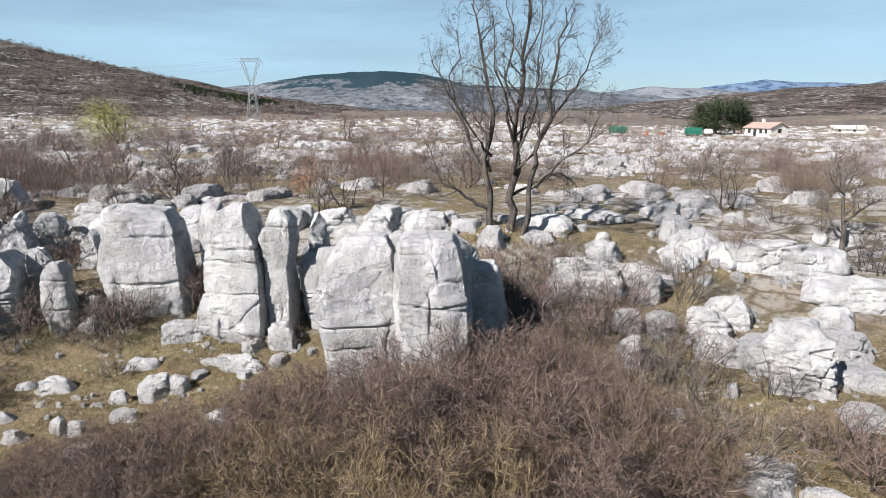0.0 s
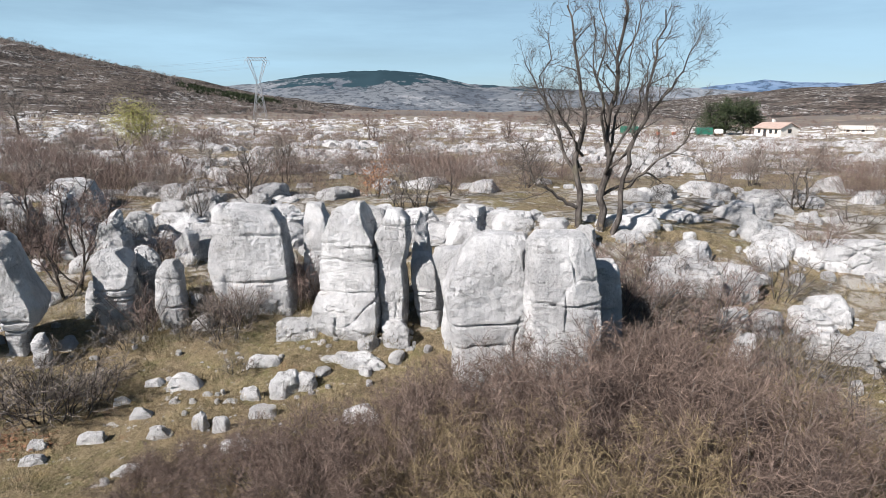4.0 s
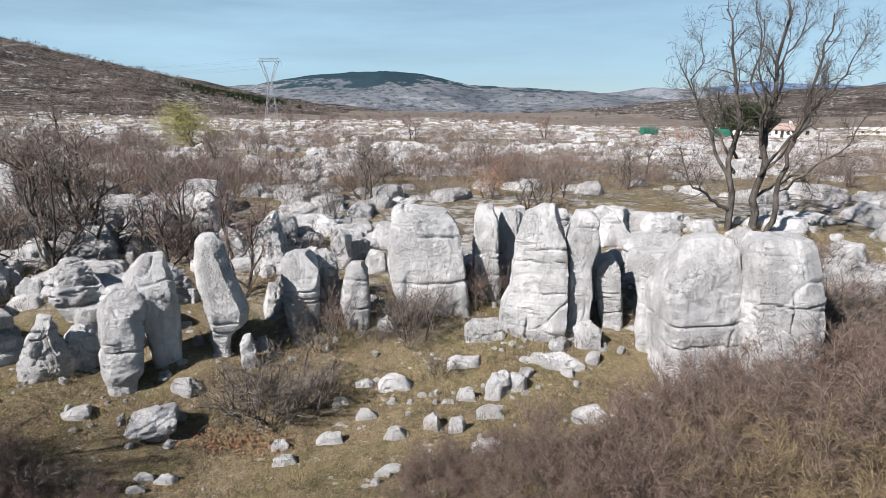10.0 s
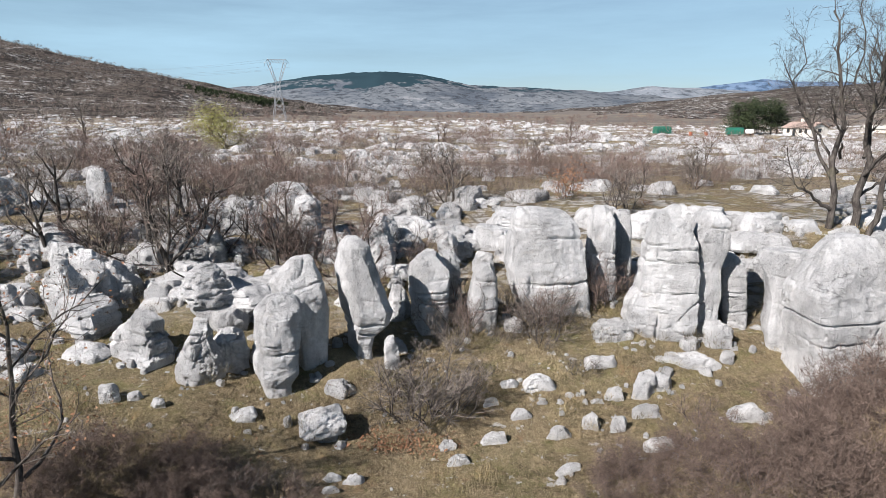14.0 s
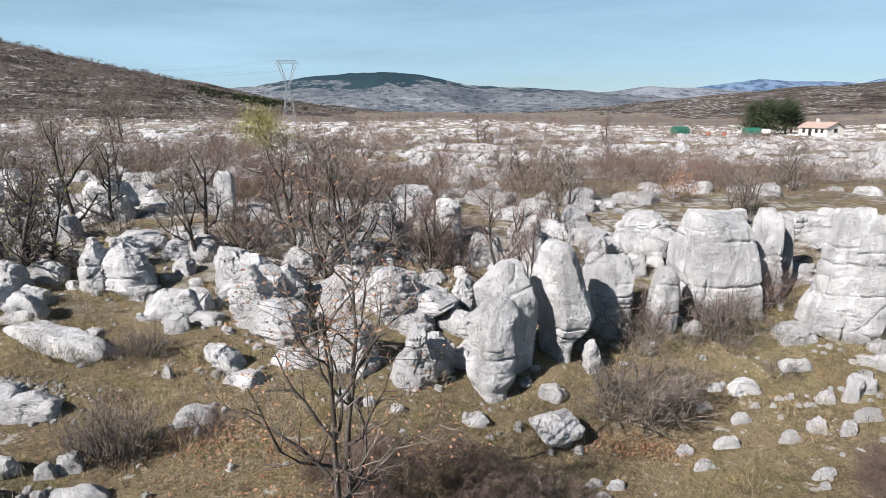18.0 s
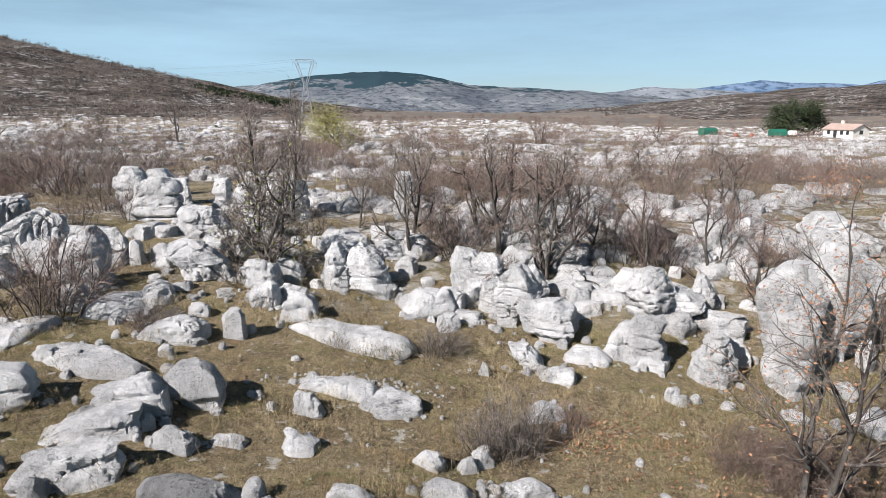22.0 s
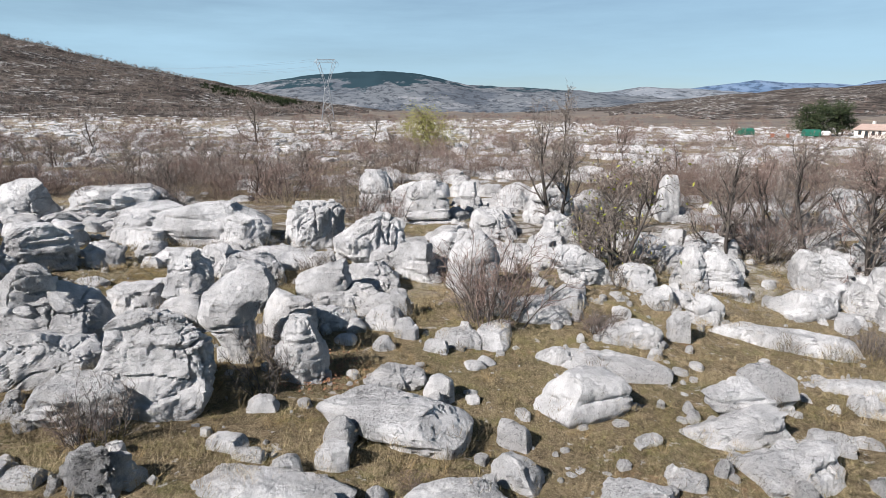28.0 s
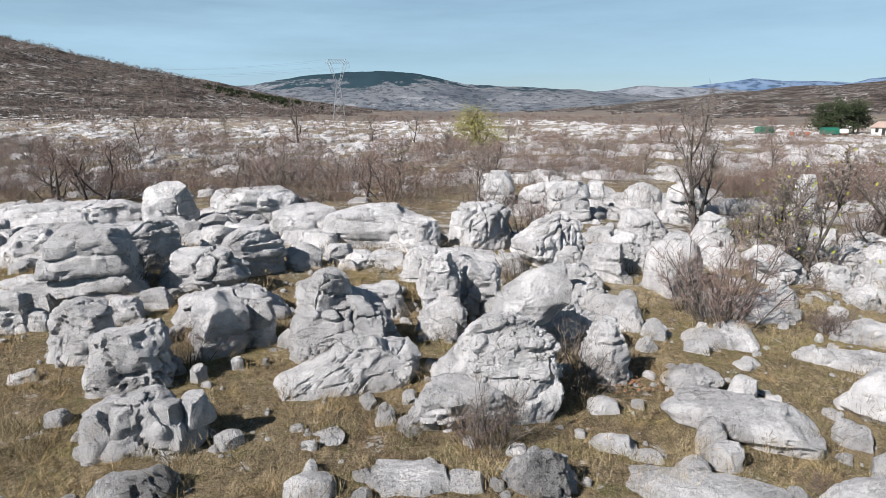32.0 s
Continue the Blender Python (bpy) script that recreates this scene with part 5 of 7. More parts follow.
rock(-36.96, 26.80, 2.14, 1.60, 1.77, "block", turn=4, low=0.48, crack=(0.45,), outline=((0, -0.41, 0.42), (0.35, -0.5, 0.49), (0.76, -0.46, 0.5), (1, -0.21, 0.42)))
rock(-38.75, 27.00, 1.33, 1.20, 2.21, "block", turn=8, low=0.46, crack=(0.5,), outline=((0, -0.48, 0.44), (0.31, -0.5, 0.5), (0.77, -0.47, 0.49), (1, -0.31, 0.31)))
rock(-34.44, 26.45, 0.89, 0.90, 1.79, "pillar", turn=-2, low=0.55, crack=(0.58,), outline=((0, -0.38, 0.42), (0.55, -0.33, 0.39), (0.65, -0.5, 0.5), (1, -0.33, 0.41)))
rock(-44.11, 11.07, 1.00, 1.20, 1.65, "block", turn=22, outline=((0.81, -0.49, 0.48), (0.92, -0.47, 0.5), (1, -0.29, 0.24)))
rock(-43.69, 11.01, 2.32, 1.60, 1.57, "crag", turn=21, low=0.24, crack=(0.6,), outline=((0, -0.5, 0.49), (0.25, -0.47, 0.5), (0.56, -0.45, 0.44), (0.83, -0.39, 0.3), (1, -0.33, 0.12)))
rock(-43.54, 9.55, 2.78, 1.40, 1.15, "crag", turn=23, low=0.25, crack=(0.3,0.6), outline=((0, -0.5, 0.31), (0.15, -0.49, 0.44), (0.42, -0.36, 0.5), (0.72, -0.1, 0.45), (1, -0.03, 0.28)))
rock(-39.96, 10.90, 1.50, 1.20, 1.93, "wall", turn=3, outline=((0.09, -0.14, 0.18), (0.27, -0.24, 0.19), (0.49, -0.5, 0.21), (0.71, -0.44, 0.47), (0.88, -0.17, 0.5), (1, 0.06, 0.4)))
rock(-40.88, 8.94, 2.12, 1.50, 1.64, "crag", turn=9, low=0.06, crack=(0.55,), outline=((0, -0.36, 0.44), (0.21, -0.5, 0.5), (0.51, -0.35, 0.45), (0.72, -0.32, 0.44), (0.88, -0.25, 0.32), (1, -0.09, 0.18)))
rock(-41.61, 8.16, 1.64, 0.90, 0.77, "block", turn=15, outline=((0.12, -0.4, 0.24), (0.3, -0.5, 0.48), (0.65, -0.45, 0.5), (1, -0.34, 0.3)))
rock(-46.08, 10.63, 1.02, 1.10, 1.39, "wall", turn=32, low=0.26, outline=((0, -0.38, 0.29), (0.4, -0.5, 0.46), (0.84, -0.43, 0.5), (1, -0.25, 0.25)))
rock(-45.43, 11.14, 0.83, 0.90, 1.17, "block", turn=28, low=0.31, outline=((0, -0.5, 0.35), (0.71, -0.41, 0.5), (1, -0.26, 0.34)))
rock(-38.61, 10.35, 0.95, 0.90, 1.24, "block", turn=-4, outline=((0.13, -0.34, 0.5), (0.35, -0.5, 0.5), (0.76, -0.39, 0.37), (1, -0.15, 0.21)))
rock(-36.74, 8.80, 2.57, 1.60, 0.60, "slab", turn=-17, outline=((0.22, -0.1, 0.5), (0.36, -0.41, 0.45), (0.72, -0.5, 0.36), (1, -0.42, 0.25)))
rock(-37.70, 7.90, 0.72, 0.60, 0.28, "block", turn=-11, low=0.21, outline=((0, -0.42, 0.47), (0.61, -0.5, 0.5), (1, -0.43, 0.4)))
rock(-34.71, 8.74, 0.65, 0.50, 0.46, "block", turn=-27, low=0.03, outline=((0, -0.39, 0.5), (0.65, -0.5, 0.49), (1, -0.43, 0.36)))
rock(-34.77, 7.54, 0.78, 0.80, 0.51, "lump", turn=-30, outline=((0, -0.42, 0.5), (0.56, -0.5, 0.31), (1, -0.38, 0.04)))
rock(-49.83, 15.60, 1.91, 1.70, 1.33, "bedded", turn=33, low=0.03, outline=((0, -0.34, 0.44), (0.39, -0.5, 0.5), (0.8, -0.33, 0.5), (1, 0, 0.35)))
rock(-46.79, 15.80, 1.69, 1.30, 1.30, "bedded", turn=25, outline=((0.18, -0.35, 0.44), (0.38, -0.5, 0.5), (0.7, -0.49, 0.47), (1, -0.25, 0.39)))
rock(-49.01, 24.19, 3.36, 1.80, 1.30, "bedded", turn=22, outline=((0.17, -0.5, 0.4), (0.74, -0.5, 0.5), (1, -0.34, 0.38)))
rock(-43.80, 20.59, 3.98, 2.00, 1.34, "wall", turn=12, outline=((0.06, -0.34, 0.47), (0.41, -0.5, 0.5), (0.78, -0.46, 0.31), (1, -0.13, 0.2)))
rock(-43.93, 17.74, 1.33, 1.50, 0.71, "lump", turn=14, low=0.30, outline=((0, -0.41, 0.45), (0.6, -0.5, 0.5), (1, -0.39, 0.26)))
rock(8.51, 16.86, 1.39, 1.00, 1.09, "block", turn=-30, low=0.24, outline=((0, -0.36, 0.5), (0.6, -0.5, 0.34), (1, -0.28, 0.12)))
rock(8.14, 13.00, 1.90, 1.20, 1.59, "bedded", turn=-36, outline=((0.12, -0.2, 0.5), (0.29, -0.4, 0.48), (0.53, -0.5, 0.45), (0.83, -0.27, 0.41), (1, -0.26, 0.13)))
rock(13.39, 22.23, 3.61, 2.20, 0.62, "bedded", turn=-33, low=1.08, outline=((0, -0.33, 0.5), (0.39, -0.5, 0.43), (1, -0.4, 0.1)))
rock(5.86, 9.59, 1.01, 1.20, 0.35, "slab", turn=-36, low=0.08, outline=((0, -0.4, 0.5), (0.55, -0.5, 0.41), (1, -0.35, 0.18)))
rock(-47.22, 14.13, 1.39, 1.60, 1.05, "crag", turn=28, outline=((0.27, -0.35, 0.41), (0.38, -0.5, 0.5), (0.74, -0.44, 0.44), (1, -0.25, 0.25)))
rock(-46.75, 12.30, 2.29, 1.50, 0.94, "crag", turn=30, low=0.34, outline=((0, -0.47, 0.43), (0.32, -0.5, 0.5), (0.8, -0.44, 0.48), (1, -0.21, 0.25)))
rock(-45.65, 16.78, 1.13, 1.20, 0.70, "lump", turn=20, outline=((0.25, -0.45, 0.41), (0.69, -0.5, 0.5), (1, -0.28, 0.27)))
rock(-41.78, 13.05, 1.09, 1.30, 1.64, "crag", turn=10, outline=((0.16, -0.34, 0.29), (0.45, -0.5, 0.5), (0.79, -0.41, 0.44), (1, -0.28, 0.26)))
rock(-40.74, 13.80, 1.10, 1.20, 1.38, "block", turn=6, outline=((0.46, -0.45, 0.45), (0.8, -0.5, 0.5), (1, -0.32, 0.36)))
rock(-41.66, 12.44, 1.03, 0.90, 0.72, "lump", turn=10, outline=((0.3, -0.45, 0.44), (0.71, -0.5, 0.5), (1, -0.25, 0.37)))
rock(-45.22, 7.99, 1.01, 0.90, 0.56, "jagged", turn=35, low=0.66, outline=((0, -0.5, 0.13), (0.29, -0.37, 0.4), (0.66, -0.13, 0.5), (1, -0, 0.32)))
rock(-43.52, 7.59, 0.49, 0.60, 0.12, "lump", turn=27, low=0.03, outline=((0, -0.46, 0.33), (0.27, -0.5, 0.5), (0.84, -0.25, 0.35)))
rock(-44.44, 7.38, 1.05, 0.80, 0.12, "jagged", turn=33, low=0.75, outline=((0, -0.5, 0.5), (0.16, -0.46, 0.36), (0.67, -0.23, 0.03)))
rock(0.25, 15.04, 1.35, 1.48, 3.14, "wall", taper=0.12, turn=-15)
rock(1.04, 14.91, 1.30, 1.30, 2.52, "pillar", taper=0.3, turn=-16)
rock(-14.20, 19.64, 1.16, 0.86, 1.89, "lump", turn=12)
rock(-12.42, 18.01, 0.76, 0.53, 1.52, "crag", turn=11)
rock(-13.34, 16.75, 0.72, 0.67, 1.04, "lump", turn=13)
rock(-21.93, 16.96, 1.09, 0.81, 1.24, "lump", turn=19)
rock(-21.99, 19.34, 1.43, 1.06, 0.78, "lump", turn=17)
rock(-20.57, 16.73, 0.80, 0.60, 0.66, "lump", turn=17)
rock(-20.32, 19.93, 1.89, 1.22, 1.27, "jagged", turn=15)
rock(-9.60, 13.67, 0.92, 0.40, 0.33, "lump", turn=8)
rock(-10.31, 13.70, 0.53, 0.24, 0.17, "lump", turn=9)
rock(-7.80, 14.52, 0.88, 0.39, 0.23, "lump")
rock(-6.96, 13.42, 0.85, 0.38, 0.58, "block", turn=40)
rock(-7.78, 13.22, 0.51, 0.24, 0.32, "lump")
rock(-7.25, 12.40, 0.68, 0.31, 0.29, "lump")
rock(-8.03, 11.91, 0.44, 0.20, 0.36, "lump", turn=4)
rock(-9.42, 11.86, 0.61, 0.27, 0.26, "lump", turn=8)
rock(-10.17, 12.59, 0.50, 0.22, 0.24, "lump", turn=10)
rock(-7.40, 11.04, 0.71, 0.31, 0.26, "lump")
rock(-9.42, 10.53, 0.61, 0.25, 0.13, "slab", turn=9)
rock(-11.93, 11.53, 0.42, 0.19, 0.20, "lump", turn=15)
rock(-11.71, 11.05, 0.55, 0.25, 0.17, "lump", turn=15)
rock(-10.83, 11.78, 0.60, 0.27, 0.25, "lump", turn=12)
rock(-14.27, 10.22, 0.41, 0.18, 0.17, "lump", turn=22)
rock(-13.84, 10.21, 0.47, 0.21, 0.19, "lump", turn=21)
rock(-14.23, 9.79, 0.34, 0.15, 0.15, "lump", turn=23)
rock(-10.82, 13.06, 0.43, 0.20, 0.19, "lump", turn=11)
rock(-14.38, 13.17, 0.43, 0.20, 0.21, "lump", turn=18)
rock(-4.98, 12.22, 0.90, 0.40, 0.37, "lump", turn=-5)
rock(-9.59, 13.08, 0.29, 0.13, 0.14, "lump", turn=8)
rock(-9.17, 13.07, 0.22, 0.10, 0.11, "lump", turn=7)
rock(-8.23, 13.07, 0.41, 0.18, 0.11, "lump", turn=4)
rock(-8.87, 13.31, 0.23, 0.11, 0.11, "lump", turn=6)
rock(-11.71, 21.13, 0.96, 0.72, 0.62, "lump", turn=8)
rock(-10.62, 19.50, 0.80, 0.59, 0.71, "lump", turn=7)
rock(-16.17, 30.79, 2.67, 1.96, 0.18, "block", turn=10)
rock(-20.53, 26.66, 2.73, 1.76, 0.22, "jagged", turn=16)
rock(-19.25, 28.45, 1.59, 1.18, 0.17, "lump", turn=14)
rock(-21.74, 21.61, 1.89, 1.40, 0.54, "lump", turn=21)
rock(-1.61, 22.00, 2.84, 1.80, 0.47, "slab", turn=-7)
rock(-1.15, 19.84, 2.06, 1.73, 0.46, "slab", turn=-9)
rock(-2.56, 19.10, 1.05, 0.78, 0.52, "lump", turn=-7)
rock(-19.46, 11.82, 0.40, 0.30, 0.34, "lump", turn=21)
rock(-19.38, 11.64, 0.46, 0.34, 0.24, "lump", turn=21)
rock(-18.91, 11.88, 0.33, 0.25, 0.18, "lump", turn=19)
rock(-18.28, 11.64, 0.33, 0.25, 0.18, "lump", turn=18)
rock(-6.51, 13.62, 0.61, 0.46, 0.38, "lump", turn=-12)
rock(9.68, 15.28, 1.34, 0.87, 0.86, "bedded", turn=-19)
rock(10.37, 14.57, 1.44, 1.06, 0.64, "block", turn=-21)
rock(9.86, 13.05, 1.32, 1.20, 0.40, "slab", turn=-22)
rock(11.04, 19.65, 2.55, 1.86, 0.93, "block", turn=-18)
rock(12.23, 19.17, 2.33, 1.50, 0.87, "bedded", turn=-20)
rock(12.49, 17.89, 2.97, 1.83, 0.50, "slab", turn=-21)
rock(12.76, 17.17, 1.36, 0.88, 0.76, "bedded", turn=-22)
rock(9.01, 21.29, 1.79, 1.92, 0.49, "slab", turn=-14)
rock(4.21, 17.71, 2.41, 1.74, 0.80, "block", turn=-8)
rock(5.91, 17.84, 1.49, 1.10, 0.78, "block", turn=-11)
rock(4.85, 14.60, 0.66, 0.49, 0.77, "lump", turn=-11)
rock(7.12, 14.78, 1.06, 0.79, 0.68, "block", turn=-15)
rock(4.83, 12.03, 1.00, 0.74, 0.62, "lump", turn=-13)
rock(6.47, 8.83, 0.81, 0.41, 0.24, "slab", turn=-22)
rock(11.24, 16.38, 1.08, 0.80, 0.56, "lump", turn=-21)
rock(-0.62, 20.94, 1.53, 1.13, 0.53, "block")
rock(-2.34, 20.59, 1.37, 1.02, 0.78, "block", turn=4)
rock(5.13, 15.97, 0.85, 0.63, 0.69, "lump", turn=-11)
rock(8.80, 11.29, 0.94, 1.07, 0.28, "slab", turn=-23)
rock(3.91, 13.65, 0.67, 0.49, 0.47, "lump", turn=-10)
rock(4.53, 12.59, 0.56, 0.42, 0.25, "lump", turn=-12)
rock(3.37, 20.55, 2.30, 1.14, 0.35, "slab", turn=-6)
rock(5.90, 23.16, 2.35, 1.13, 0.32, "slab", turn=-9)
rock(7.86, 19.61, 1.42, 1.08, 0.41, "slab", turn=-13)
rock(9.81, 20.08, 1.45, 1.07, 0.57, "lump", turn=-16)
rock(-4.00, 22.11, 1.81, 1.33, 0.84, "block", turn=6)
rock(-5.42, 23.14, 0.94, 0.70, 0.66, "block", turn=8)
rock(0.80, 20.43, 1.04, 1.05, 0.29, "slab")
rock(-22.16, 17.24, 1.67, 1.23, 0.78, "lump", turn=9)
rock(-22.26, 18.47, 0.60, 0.45, 0.61, "lump", turn=9)
rock(-25.09, 16.38, 1.57, 1.58, 0.47, "slab", turn=15)
rock(-24.62, 16.11, 0.72, 0.54, 0.73, "lump", turn=14)
rock(-24.46, 15.09, 0.67, 0.50, 0.46, "lump", turn=15)
rock(-20.32, 16.99, 0.81, 0.61, 0.63, "lump", turn=6)
rock(-25.66, 10.86, 1.09, 0.95, 0.33, "slab", turn=22)
rock(-22.48, 11.14, 0.82, 0.63, 0.25, "slab", turn=15)
rock(-24.22, 8.99, 0.38, 0.28, 0.29, "lump", turn=23)
rock(-23.96, 9.27, 0.47, 0.35, 0.32, "lump", turn=22)
rock(-23.38, 8.33, 1.15, 0.43, 0.18, "slab", turn=22)
rock(-29.59, 15.62, 0.94, 0.70, 0.53, "lump", turn=22)
rock(-31.09, 24.49, 2.05, 1.33, 1.55, "bedded", turn=17)
rock(-31.34, 21.38, 1.43, 1.06, 1.15, "lump", turn=20)
rock(-26.15, 24.26, 0.87, 0.65, 1.95, "pillar", turn=12)
rock(-16.80, 14.12, 0.50, 0.38, 0.49, "lump")
rock(-10.16, 21.27, 1.50, 1.11, 0.79, "lump", turn=-11)
rock(-9.36, 22.59, 2.17, 1.40, 0.83, "bedded", turn=-12)
rock(-14.63, 13.16, 0.59, 0.44, 0.29, "lump", turn=-7)
rock(-18.30, 24.51, 2.32, 1.70, 1.25, "lump")
rock(-19.85, 22.68, 1.81, 1.33, 1.12, "lump", turn=4)
rock(-13.46, 22.81, 2.38, 1.74, 0.66, "lump", turn=-6)
rock(-15.64, 20.40, 1.33, 0.98, 1.08, "block")
rock(-28.23, 21.28, 1.98, 1.46, 0.49, "lump", turn=16)
rock(-26.50, 20.51, 0.96, 0.71, 0.50, "lump", turn=14)
rock(-21.57, 22.59, 1.87, 1.38, 0.42, "lump", turn=6)
rock(-8.60, 12.18, 0.42, 0.32, 0.39, "lump", turn=-22)
rock(-27.04, 13.90, 3.64, 1.00, 0.42, "slab", turn=-27)
rock(-33.20, 6.96, 1.29, 0.55, 0.38, "lump", turn=8)
rock(-35.86, 6.73, 1.79, 0.74, 0.34, "slab", turn=19)
rock(-36.84, 10.44, 1.30, 0.84, 0.33, "jagged", turn=16)
rock(-35.94, 10.06, 0.60, 0.44, 0.46, "lump", turn=14)
rock(-35.29, 10.10, 0.31, 0.24, 0.15, "lump", turn=12)
rock(-32.36, 7.69, 0.28, 0.21, 0.21, "lump", turn=4)
rock(-29.20, 8.68, 0.70, 0.52, 0.35, "lump", turn=-8)
rock(-28.52, 7.36, 1.81, 0.77, 0.33, "jagged", turn=-12)
rock(-27.35, 10.34, 0.73, 0.47, 0.41, "jagged", turn=-12)
rock(-26.90, 11.16, 1.69, 0.72, 0.26, "slab", turn=-12)
rock(-25.96, 10.89, 0.78, 0.85, 0.23, "slab", turn=-15)
rock(-28.41, 8.96, 0.67, 0.35, 0.12, "slab", turn=-10)
rock(-32.33, 11.73, 2.99, 1.10, 0.25, "slab", turn=-25)
rock(-35.50, 12.73, 1.09, 0.80, 0.39, "lump", turn=10)
rock(-33.19, 14.71, 1.64, 1.39, 0.36, "slab", turn=4)
rock(-31.22, 13.43, 1.60, 1.03, 0.46, "bedded")
rock(-33.17, 19.50, 1.91, 2.12, 0.50, "slab")
rock(-35.54, 18.47, 1.51, 1.11, 1.18, "lump", turn=7)
rock(-34.45, 18.37, 0.43, 0.32, 0.79, "pillar", turn=6)
rock(-33.72, 22.17, 1.91, 1.40, 1.07, "lump")
rock(-36.27, 24.15, 2.05, 1.33, 1.74, "bedded", turn=7)
rock(-38.69, 29.65, 1.67, 1.24, 1.37, "lump", turn=8)
rock(-32.21, 26.91, 2.00, 1.48, 1.14, "lump")
rock(-29.55, 17.74, 1.13, 0.84, 0.61, "block")
rock(-28.98, 16.08, 1.00, 0.74, 0.44, "block", turn=-5)
rock(-27.87, 18.95, 1.30, 0.96, 0.82, "block", turn=-6)
rock(-26.06, 20.69, 1.70, 1.25, 0.67, "lump", turn=-8)
rock(-24.41, 16.45, 0.95, 0.70, 0.64, "lump", turn=-13)
rock(-19.95, 17.65, 2.96, 1.25, 0.48, "slab", turn=-19)
rock(-22.33, 16.74, 0.87, 0.65, 1.33, "pillar", turn=-16)
rock(-20.94, 13.73, 1.18, 0.87, 0.29, "lump", turn=-22)
rock(-24.58, 7.93, 0.91, 0.56, 0.23, "slab", turn=-23)
rock(-26.10, 7.57, 0.78, 0.42, 0.20, "slab", turn=-20)
rock(-24.92, 8.94, 0.57, 0.43, 0.29, "lump", turn=-21)
rock(-23.66, 12.61, 0.24, 0.18, 0.31, "lump", turn=-18)
rock(-46.85, 22.41, 2.81, 1.80, 0.91, "bedded", turn=20)
rock(-41.43, 16.28, 2.11, 1.45, 0.87, "crag", turn=18)
rock(-39.53, 13.24, 0.60, 0.45, 0.59, "lump", turn=18)
rock(-38.53, 13.16, 1.25, 0.92, 0.46, "lump", turn=17)
rock(-38.66, 14.68, 1.38, 1.01, 0.54, "lump", turn=15)
rock(-36.95, 14.08, 0.72, 0.54, 0.76, "lump", turn=13)
rock(-36.71, 12.81, 0.66, 0.49, 0.42, "lump", turn=13)
rock(-37.39, 13.28, 0.61, 0.45, 0.48, "lump", turn=14)
rock(-37.87, 12.90, 0.52, 0.39, 0.32, "lump", turn=15)
rock(-35.26, 13.39, 0.40, 0.30, 0.27, "lump", turn=9)
rock(-32.47, 13.11, 0.23, 0.18, 0.21, "lump")
rock(-35.15, 11.49, 0.48, 0.36, 0.14, "lump", turn=11)
rock(-34.36, 14.76, 0.92, 0.68, 0.65, "lump", turn=7)
rock(-40.90, 18.07, 2.32, 1.90, 0.43, "slab", turn=16)
rock(-37.81, 16.19, 1.60, 1.17, 0.82, "lump", turn=13)
rock(-36.27, 17.37, 0.69, 0.51, 0.58, "lump", turn=9)
rock(-28.47, 10.71, 0.37, 0.28, 0.14, "lump", turn=-9)
rock(-31.13, 13.30, 0.44, 0.33, 0.23, "lump")
rock(-28.03, 10.28, 0.30, 0.23, 0.13, "lump", turn=-10)
rock(-49.89, 13.22, 2.17, 1.76, 1.71, "bedded", turn=20)
rock(-56.36, 24.01, 6.09, 3.80, 0.80, "bedded", turn=19)
rock(-49.53, 25.65, 4.22, 2.68, 1.22, "bedded", turn=11)
rock(-52.47, 23.88, 2.08, 1.53, 1.69, "lump", turn=15)
rock(-46.95, 21.53, 1.60, 1.18, 0.69, "block", turn=9)
rock(-42.14, 16.12, 1.24, 0.91, 1.02, "lump")
rock(-42.68, 8.17, 0.34, 0.25, 0.34, "lump", turn=7)
rock(-40.52, 6.59, 0.98, 0.62, 0.56, "jagged")
rock(-41.51, 6.66, 0.58, 0.45, 0.17, "slab")
rock(-42.31, 6.61, 1.17, 0.84, 0.21, "block", turn=7)
rock(-43.55, 6.37, 0.70, 0.51, 0.24, "lump", turn=13)
rock(-46.05, 7.26, 1.76, 0.96, 0.79, "crag", turn=21)
rock(-45.61, 6.06, 1.02, 0.65, 0.26, "jagged", turn=22)
rock(-46.90, 9.05, 1.37, 0.94, 1.15, "crag", turn=20)
rock(-48.38, 10.11, 1.17, 0.81, 1.23, "crag", turn=21)
rock(-48.50, 11.91, 0.92, 0.68, 0.48, "block", turn=19)
rock(-38.99, 8.97, 0.60, 0.44, 0.24, "lump", turn=-6)
rock(-39.21, 7.71, 0.71, 0.52, 0.20, "lump", turn=-6)
rock(-38.79, 7.47, 0.51, 0.30, 0.12, "slab", turn=-8)
rock(-38.44, 6.69, 2.63, 0.94, 0.17, "slab", turn=-11)
rock(-37.94, 14.67, 1.08, 0.79, 0.67, "block", turn=-6)
rock(-37.21, 13.28, 0.84, 0.62, 0.60, "lump", turn=-9)
rock(-34.59, 13.07, 0.89, 1.60, 0.27, "slab", turn=-15)
rock(-53.37, 17.53, 3.24, 2.05, 0.80, "bedded", turn=19)
rock(-50.77, 11.27, 1.44, 0.93, 0.85, "bedded", turn=22)
rock(-48.86, 9.11, 0.50, 0.37, 0.19, "lump", turn=21)


